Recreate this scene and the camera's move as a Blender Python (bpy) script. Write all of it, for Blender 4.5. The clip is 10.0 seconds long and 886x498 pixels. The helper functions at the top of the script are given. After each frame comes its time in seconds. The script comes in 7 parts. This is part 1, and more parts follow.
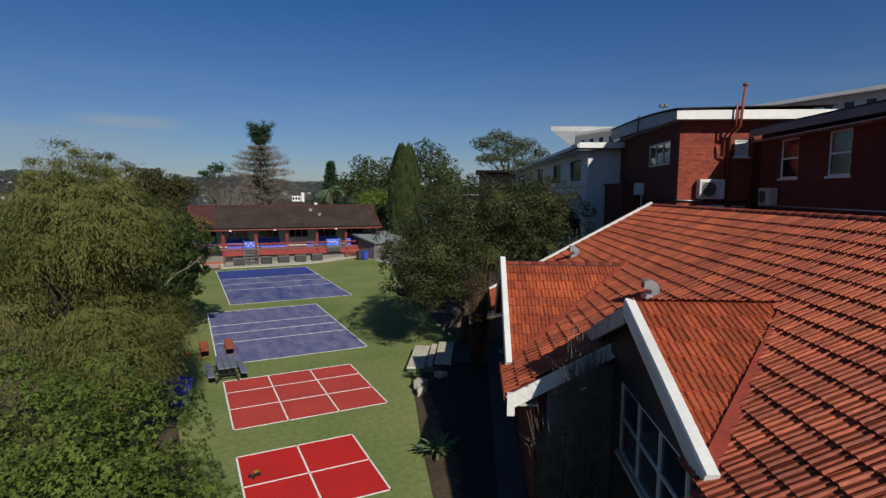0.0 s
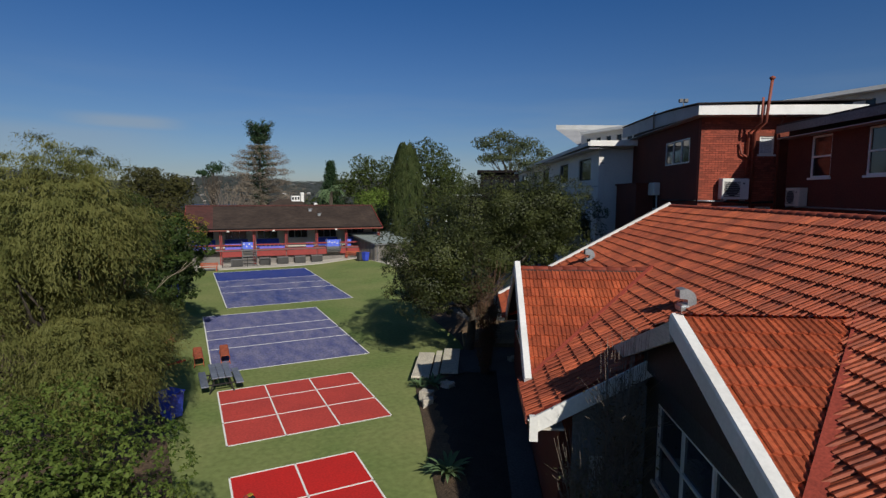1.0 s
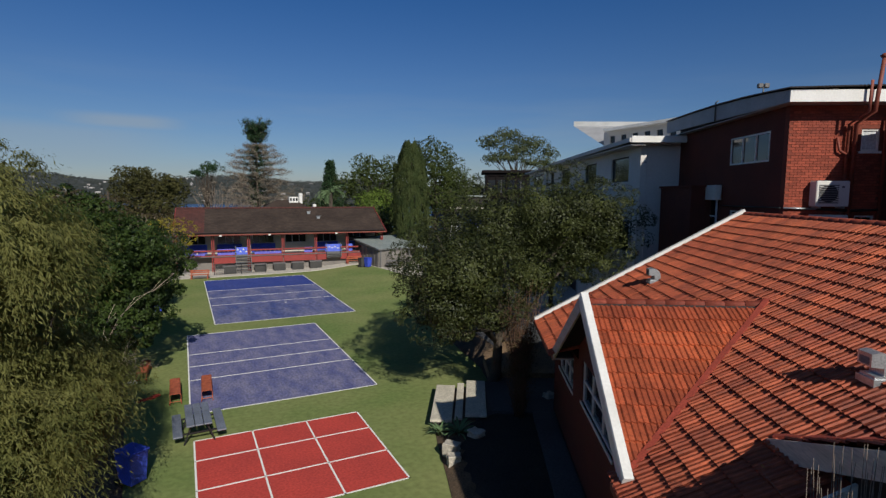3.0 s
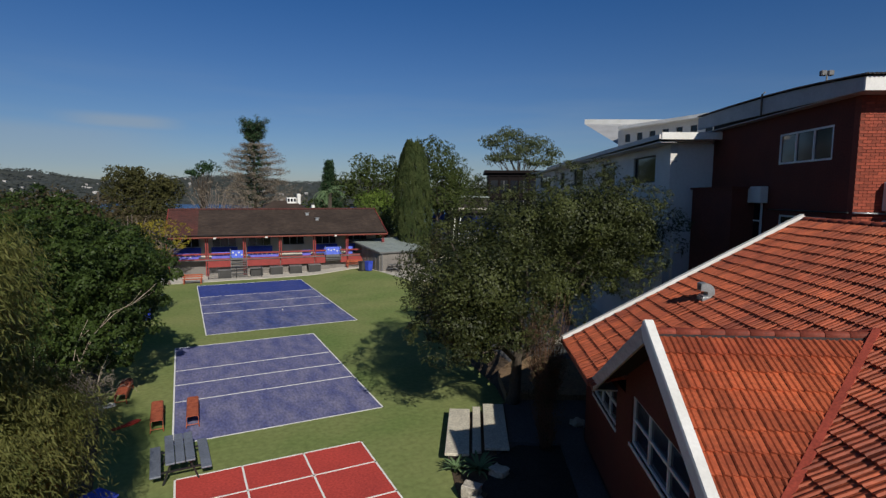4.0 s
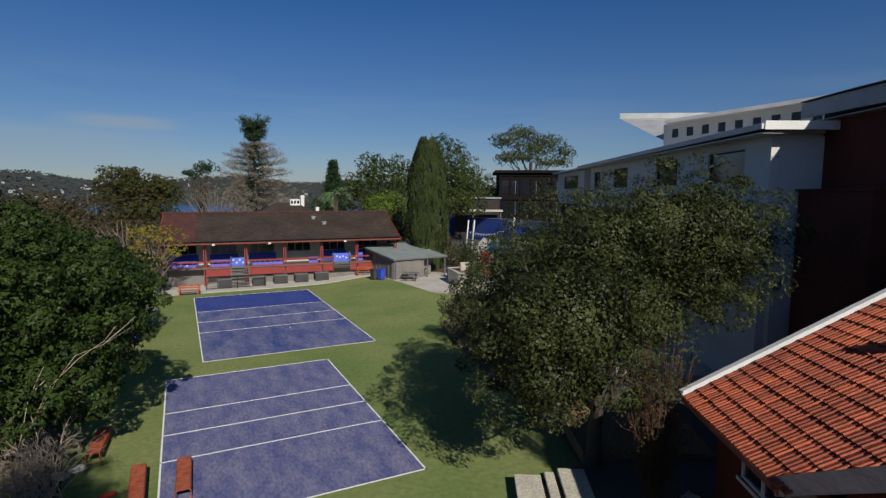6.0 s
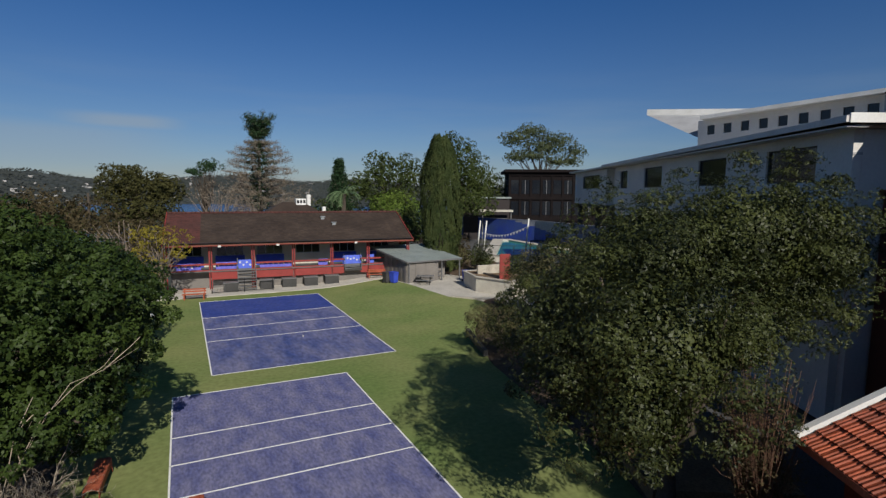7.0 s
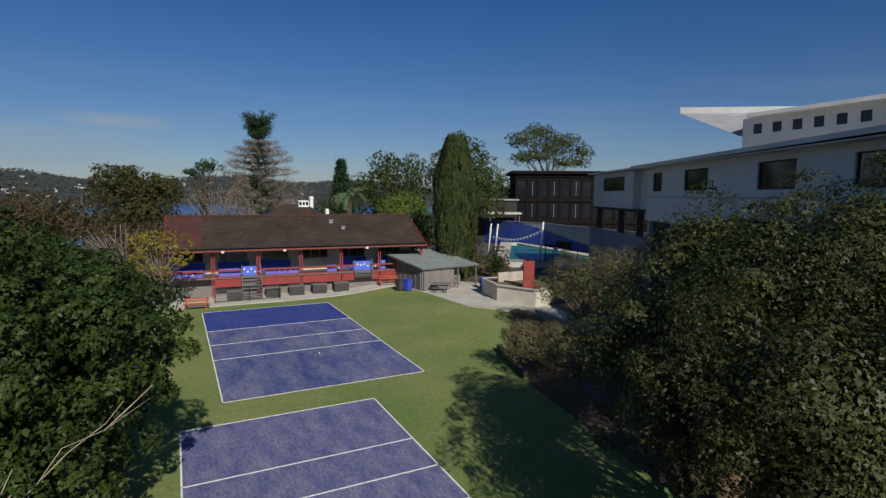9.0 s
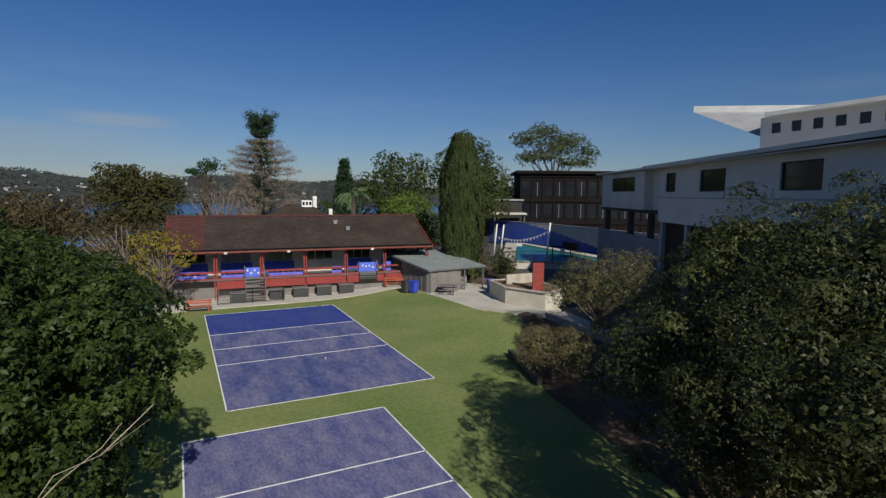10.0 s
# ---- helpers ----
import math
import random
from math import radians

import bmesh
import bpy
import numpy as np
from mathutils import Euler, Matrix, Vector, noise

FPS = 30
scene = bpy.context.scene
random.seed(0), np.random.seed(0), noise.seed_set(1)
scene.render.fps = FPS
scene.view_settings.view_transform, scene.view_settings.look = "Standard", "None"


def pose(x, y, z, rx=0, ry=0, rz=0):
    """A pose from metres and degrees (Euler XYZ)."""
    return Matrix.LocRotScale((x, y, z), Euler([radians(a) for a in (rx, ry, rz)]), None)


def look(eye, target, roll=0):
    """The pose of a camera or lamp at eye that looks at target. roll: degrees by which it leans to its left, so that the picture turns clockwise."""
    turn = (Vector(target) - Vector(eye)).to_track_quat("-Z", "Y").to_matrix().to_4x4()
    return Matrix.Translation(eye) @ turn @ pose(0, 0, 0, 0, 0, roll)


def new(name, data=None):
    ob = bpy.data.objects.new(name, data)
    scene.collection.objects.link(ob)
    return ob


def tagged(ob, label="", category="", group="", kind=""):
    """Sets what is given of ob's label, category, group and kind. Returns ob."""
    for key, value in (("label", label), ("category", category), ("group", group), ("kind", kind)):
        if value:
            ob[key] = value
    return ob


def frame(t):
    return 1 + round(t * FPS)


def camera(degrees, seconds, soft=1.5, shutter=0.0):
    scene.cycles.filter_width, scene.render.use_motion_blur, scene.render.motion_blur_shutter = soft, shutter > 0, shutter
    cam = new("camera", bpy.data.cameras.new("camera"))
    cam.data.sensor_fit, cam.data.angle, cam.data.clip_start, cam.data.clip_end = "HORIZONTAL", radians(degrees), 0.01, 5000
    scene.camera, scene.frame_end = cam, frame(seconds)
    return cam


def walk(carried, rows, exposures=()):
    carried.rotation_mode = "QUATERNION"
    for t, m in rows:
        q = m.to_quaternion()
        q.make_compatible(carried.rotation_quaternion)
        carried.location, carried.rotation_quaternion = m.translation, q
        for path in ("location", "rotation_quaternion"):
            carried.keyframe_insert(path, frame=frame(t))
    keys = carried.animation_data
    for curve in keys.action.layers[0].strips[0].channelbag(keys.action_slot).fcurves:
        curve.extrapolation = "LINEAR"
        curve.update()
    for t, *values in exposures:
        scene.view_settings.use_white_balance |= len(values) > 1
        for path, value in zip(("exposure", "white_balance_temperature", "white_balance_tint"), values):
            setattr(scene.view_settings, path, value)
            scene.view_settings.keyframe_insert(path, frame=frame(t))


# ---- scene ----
cam = camera(79.9, 10.0, soft=1.38)
PATH = [
    (0, (-1.114, -2.192, 8.028), (-0.24, -0.405, 7.819), 0.2),
    (0.5, (-0.986, -1.649, 8.015), (-0.112, 0.138, 7.806), 0.3),
    (1, (-0.845, -0.971, 8.002), (0.03, 0.815, 7.794), 0.3),
    (1.5, (-0.688, -0.136, 8.051), (0.186, 1.65, 7.842), 0.2),
    (2, (-0.484, 0.818, 8.09), (0.39, 2.605, 7.882), 0.3),
    (2.5, (-0.24, 1.861, 8.141), (0.636, 3.647, 7.932), 0.3),
    (2.7, (-0.123, 2.296, 8.159), (0.754, 4.082, 7.95), 0.3),
    (4, (0.541, 5.214, 8.229), (1.424, 6.996, 8.022), 0.4),
    (4.5, (0.739, 6.381, 8.268), (1.622, 8.163, 8.061), 0.2),
    (5, (0.862, 7.525, 8.282), (1.746, 9.307, 8.077), 0.2),
    (5.5, (0.89, 8.708, 8.319), (1.776, 10.49, 8.114), 0.2),
    (7, (0.631, 12.356, 8.363), (1.512, 14.14, 8.155), 0.4),
    (7.5, (0.434, 13.509, 8.407), (1.321, 15.289, 8.199), 0.4),
    (8, (0.338, 14.45, 8.438), (1.233, 16.226, 8.231), 0.5),
    (8.5, (0.229, 15.063, 8.44), (1.125, 16.84, 8.238), 0.4),
    (9, (0.137, 15.586, 8.479), (1.036, 17.361, 8.275), 0.5),
    (9.5, (0.116, 16.013, 8.5), (1.011, 17.79, 8.295), 0.5),
    (10, (0.121, 16.544, 8.521), (1.015, 18.321, 8.316), 0.6),
]
walk(cam, [(t, look(eye, target, roll)) for t, eye, target, roll in PATH])

# ---- daylight ----
SUN_AZ, SUN_EL = 184.0, 33.5          # degrees clockwise from +Y; the sun stands behind the camera
world = bpy.data.worlds.new("sky")
scene.world = world
world.use_nodes = True
wn, wl = world.node_tree.nodes, world.node_tree.links
wn.clear()
sky = wn.new("ShaderNodeTexSky")
sky.sky_type = "NISHITA"
sky.sun_disc = False
sky.sun_elevation, sky.sun_rotation = radians(SUN_EL), radians(SUN_AZ)
sky.air_density, sky.dust_density, sky.ozone_density = 1.0, 0.3, 6.0
back = wn.new("ShaderNodeBackground")
back.inputs["Strength"].default_value = 0.064
# thin high cloud, low over the horizon
wco = wn.new("ShaderNodeTexCoord")
wmap = wn.new("ShaderNodeMapping")
wmap.inputs["Scale"].default_value = (1.6, 1.6, 14.0)
wl.new(wco.outputs["Generated"], wmap.inputs["Vector"])
wno = wn.new("ShaderNodeTexNoise")
wno.inputs["Scale"].default_value, wno.inputs["Detail"].default_value = 2.2, 5.0
wl.new(wmap.outputs["Vector"], wno.inputs["Vector"])
wra = wn.new("ShaderNodeValToRGB")
wra.color_ramp.elements[0].position, wra.color_ramp.elements[1].position = 0.46, 0.72
wra.color_ramp.elements[1].color = (0.5, 0.5, 0.5, 1)
wl.new(wno.outputs["Fac"], wra.inputs["Fac"])
wsep = wn.new("ShaderNodeSeparateXYZ")
wl.new(wco.outputs["Generated"], wsep.inputs["Vector"])
wlow = wn.new("ShaderNodeMapRange")
wlow.inputs["From Min"].default_value, wlow.inputs["From Max"].default_value = 0.22, 0.06
wl.new(wsep.outputs["Z"], wlow.inputs["Value"])
wmul = wn.new("ShaderNodeMath")
wmul.operation = "MULTIPLY"
wl.new(wra.outputs["Color"], wmul.inputs[0])
wl.new(wlow.outputs["Result"], wmul.inputs[1])


def ramp_of(socket, a, b):
    """0 at a, 1 at b, smooth between."""
    r = wn.new("ShaderNodeMapRange")
    r.interpolation_type = "SMOOTHSTEP"
    r.inputs["From Min"].default_value, r.inputs["From Max"].default_value = a, b
    wl.new(socket, r.inputs["Value"])
    return r.outputs["Result"]


def math_of(op, a, b):
    m = wn.new("ShaderNodeMath")
    m.operation = op
    for i, v in enumerate((a, b)):
        if isinstance(v, float):
            m.inputs[i].default_value = v
        else:
            wl.new(v, m.inputs[i])
    return m.outputs[0]


# one thin streak of cloud and a bank of haze under it, over the harbour
streak = math_of("MULTIPLY", math_of("MULTIPLY", ramp_of(wsep.outputs["X"], -0.19, -0.09), ramp_of(wsep.outputs["X"], 0.03, -0.05)), math_of("MULTIPLY", ramp_of(wsep.outputs["Z"], 0.096, 0.108), ramp_of(wsep.outputs["Z"], 0.128, 0.114)))
haze = math_of("MULTIPLY", ramp_of(wsep.outputs["X"], 0.06, -0.14), math_of("MULTIPLY", ramp_of(wsep.outputs["Z"], 0.112, 0.088), ramp_of(wsep.outputs["Z"], 0.02, 0.06)))
bank = math_of("MAXIMUM", math_of("MULTIPLY", streak, 0.62), math_of("MULTIPLY", haze, 0.40))
north = ramp_of(wsep.outputs["Y"], 0.0, 0.3)
wmask = math_of("MAXIMUM", math_of("MULTIPLY", wmul.outputs[0], 0.5), math_of("MULTIPLY", bank, north))
wmix = wn.new("ShaderNodeMix")
wmix.data_type = "RGBA"
wmix.inputs["B"].default_value = (4.7, 5.8, 7.0, 1)
wl.new(wmask, wmix.inputs["Factor"])
# the clear air's colour: deeper blue overhead, hazy and paler low down
wtint = wn.new("ShaderNodeValToRGB")
wtint.color_ramp.elements[0].color, wtint.color_ramp.elements[1].color = (0.91, 0.88, 0.95, 1), (0.34, 0.70, 1.05, 1)
wtint.color_ramp.elements[1].position = 0.36
wtint.color_ramp.elements.new(0.60).color = (0.58, 0.76, 0.94, 1)
wtint.color_ramp.elements.new(0.85).color = (0.82, 0.86, 0.90, 1)
wl.new(wsep.outputs["Z"], wtint.inputs["Fac"])
wcol = wn.new("ShaderNodeMix")
wcol.data_type, wcol.blend_type = "RGBA", "MULTIPLY"
wcol.inputs["Factor"].default_value = 1.0
wl.new(sky.outputs["Color"], wcol.inputs["A"])
wl.new(wtint.outputs["Color"], wcol.inputs["B"])
wl.new(wcol.outputs["Result"], wmix.inputs["A"])
wl.new(wmix.outputs["Result"], back.inputs["Color"])
wout = wn.new("ShaderNodeOutputWorld")
wl.new(back.outputs[0], wout.inputs["Surface"])

sun = new("sun", bpy.data.lights.new("sun", "SUN"))
sun.data.energy, sun.data.angle, sun.data.color = 4.6, radians(0.55), (1.0, 0.95, 0.87)
sun.matrix_world = look((60 * math.sin(radians(SUN_AZ)) * math.cos(radians(SUN_EL)), 60 * math.cos(radians(SUN_AZ)) * math.cos(radians(SUN_EL)), 60 * math.sin(radians(SUN_EL))), (0, 0, 0))
scene.view_settings.exposure = -0.16

# ---- materials ----
def mat(name, c1, c2=None, scale=1.5, fine=30.0, rough=0.75, metal=0.0, bump=0.15, piece=0.0, fine_mix=0.25, stretch=(1, 1, 1), spec=0.4, streak=None):
    """Two colours mixed by a broad noise, darkened and lightened by a fine one, with a fine relief; piece: how far single pieces differ."""
    m = bpy.data.materials.new(name)
    m.use_nodes = True
    n, l = m.node_tree.nodes, m.node_tree.links
    p = n["Principled BSDF"]
    c2 = c2 or tuple(v * 0.75 for v in c1)
    co = n.new("ShaderNodeTexCoord")
    mp = n.new("ShaderNodeMapping")
    mp.inputs["Scale"].default_value = stretch
    l.new(co.outputs["Object"], mp.inputs["Vector"])
    a = n.new("ShaderNodeTexNoise")
    a.inputs["Scale"].default_value, a.inputs["Detail"].default_value = scale, 6.0
    l.new(mp.outputs["Vector"], a.inputs["Vector"])
    b = n.new("ShaderNodeTexNoise")
    b.inputs["Scale"].default_value, b.inputs["Detail"].default_value = fine, 4.0
    l.new(mp.outputs["Vector"], b.inputs["Vector"])
    r = n.new("ShaderNodeMapRange")
    r.inputs["From Min"].default_value, r.inputs["From Max"].default_value = 0.32, 0.68
    l.new(a.outputs["Fac"], r.inputs["Value"])
    mix = n.new("ShaderNodeMix")
    mix.data_type = "RGBA"
    mix.inputs["A"].default_value, mix.inputs["B"].default_value = (*c1, 1), (*c2, 1)
    l.new(r.outputs["Result"], mix.inputs["Factor"])
    f = n.new("ShaderNodeMapRange")
    f.inputs["From Min"].default_value, f.inputs["From Max"].default_value = 0.3, 0.7
    f.inputs["To Min"].default_value, f.inputs["To Max"].default_value = 1 - fine_mix, 1 + fine_mix
    l.new(b.outputs["Fac"], f.inputs["Value"])
    hsv = n.new("ShaderNodeHueSaturation")
    l.new(mix.outputs["Result"], hsv.inputs["Color"])
    last = f.outputs["Result"]
    if piece:
        ob, ge, ad, fr, rg, mu = (n.new("ShaderNodeObjectInfo"), n.new("ShaderNodeNewGeometry"), n.new("ShaderNodeMath"), n.new("ShaderNodeMath"), n.new("ShaderNodeMapRange"), n.new("ShaderNodeMath"))
        l.new(ob.outputs["Random"], ad.inputs[0])
        l.new(ge.outputs["Random Per Island"], ad.inputs[1])
        fr.operation, mu.operation = "FRACT", "MULTIPLY"
        l.new(ad.outputs[0], fr.inputs[0])
        l.new(fr.outputs[0], rg.inputs["Value"])
        rg.inputs["To Min"].default_value, rg.inputs["To Max"].default_value = 1 - piece, 1 + piece
        l.new(rg.outputs["Result"], mu.inputs[0])
        l.new(last, mu.inputs[1])
        last = mu.outputs[0]
    l.new(last, hsv.inputs["Value"])
    l.new(hsv.outputs["Color"], p.inputs["Base Color"])
    p.inputs["Roughness"].default_value, p.inputs["Metallic"].default_value = rough, metal
    p.inputs["Specular IOR Level"].default_value = spec
    if bump:
        bu = n.new("ShaderNodeBump")
        bu.inputs["Strength"].default_value, bu.inputs["Distance"].default_value = bump, 0.03
        l.new(b.outputs["Fac"], bu.inputs["Height"])
        l.new(bu.outputs["Normal"], p.inputs["Normal"])
    return m


def leaf_mat(name, c1, c2, through_light=0.25, rough=0.6, spec=0.12):
    """Leaves: each one takes its own mix of two colours, and lets some light through."""
    m = bpy.data.materials.new(name)
    m.use_nodes = True
    n, l = m.node_tree.nodes, m.node_tree.links
    p = n["Principled BSDF"]
    ge = n.new("ShaderNodeNewGeometry")
    co = n.new("ShaderNodeTexCoord")
    no = n.new("ShaderNodeTexNoise")
    no.inputs["Scale"].default_value = 0.7
    l.new(co.outputs["Object"], no.inputs["Vector"])
    ad = n.new("ShaderNodeMath")
    ad.operation = "MULTIPLY_ADD"
    ad.inputs[1].default_value = 0.38
    l.new(ge.outputs["Random Per Island"], ad.inputs[0])
    mr = n.new("ShaderNodeMapRange")
    mr.inputs["From Min"].default_value, mr.inputs["From Max"].default_value = 0.35, 0.65
    mr.inputs["To Max"].default_value = 0.6
    l.new(no.outputs["Fac"], mr.inputs["Value"])
    l.new(mr.outputs["Result"], ad.inputs[2])
    mix = n.new("ShaderNodeMix")
    mix.data_type = "RGBA"
    mix.inputs["A"].default_value, mix.inputs["B"].default_value = (*c1, 1), (*c2, 1)
    l.new(ad.outputs[0], mix.inputs["Factor"])
    l.new(mix.outputs["Result"], p.inputs["Base Color"])
    p.inputs["Roughness"].default_value, p.inputs["Specular IOR Level"].default_value = rough, spec
    tr = n.new("ShaderNodeBsdfTranslucent")
    l.new(mix.outputs["Result"], tr.inputs["Color"])
    ms = n.new("ShaderNodeMixShader")
    ms.inputs["Fac"].default_value = through_light
    l.new(p.outputs[0], ms.inputs[1])
    l.new(tr.outputs[0], ms.inputs[2])
    l.new(ms.outputs[0], n["Material Output"].inputs["Surface"])
    return m


def glass_mat(name, tint=(0.02, 0.025, 0.03), rough=0.06):
    m = bpy.data.materials.new(name)
    m.use_nodes = True
    p = m.node_tree.nodes["Principled BSDF"]
    p.inputs["Base Color"].default_value = (*tint, 1)
    p.inputs["Roughness"].default_value = rough
    p.inputs["Specular IOR Level"].default_value = 0.6
    return m


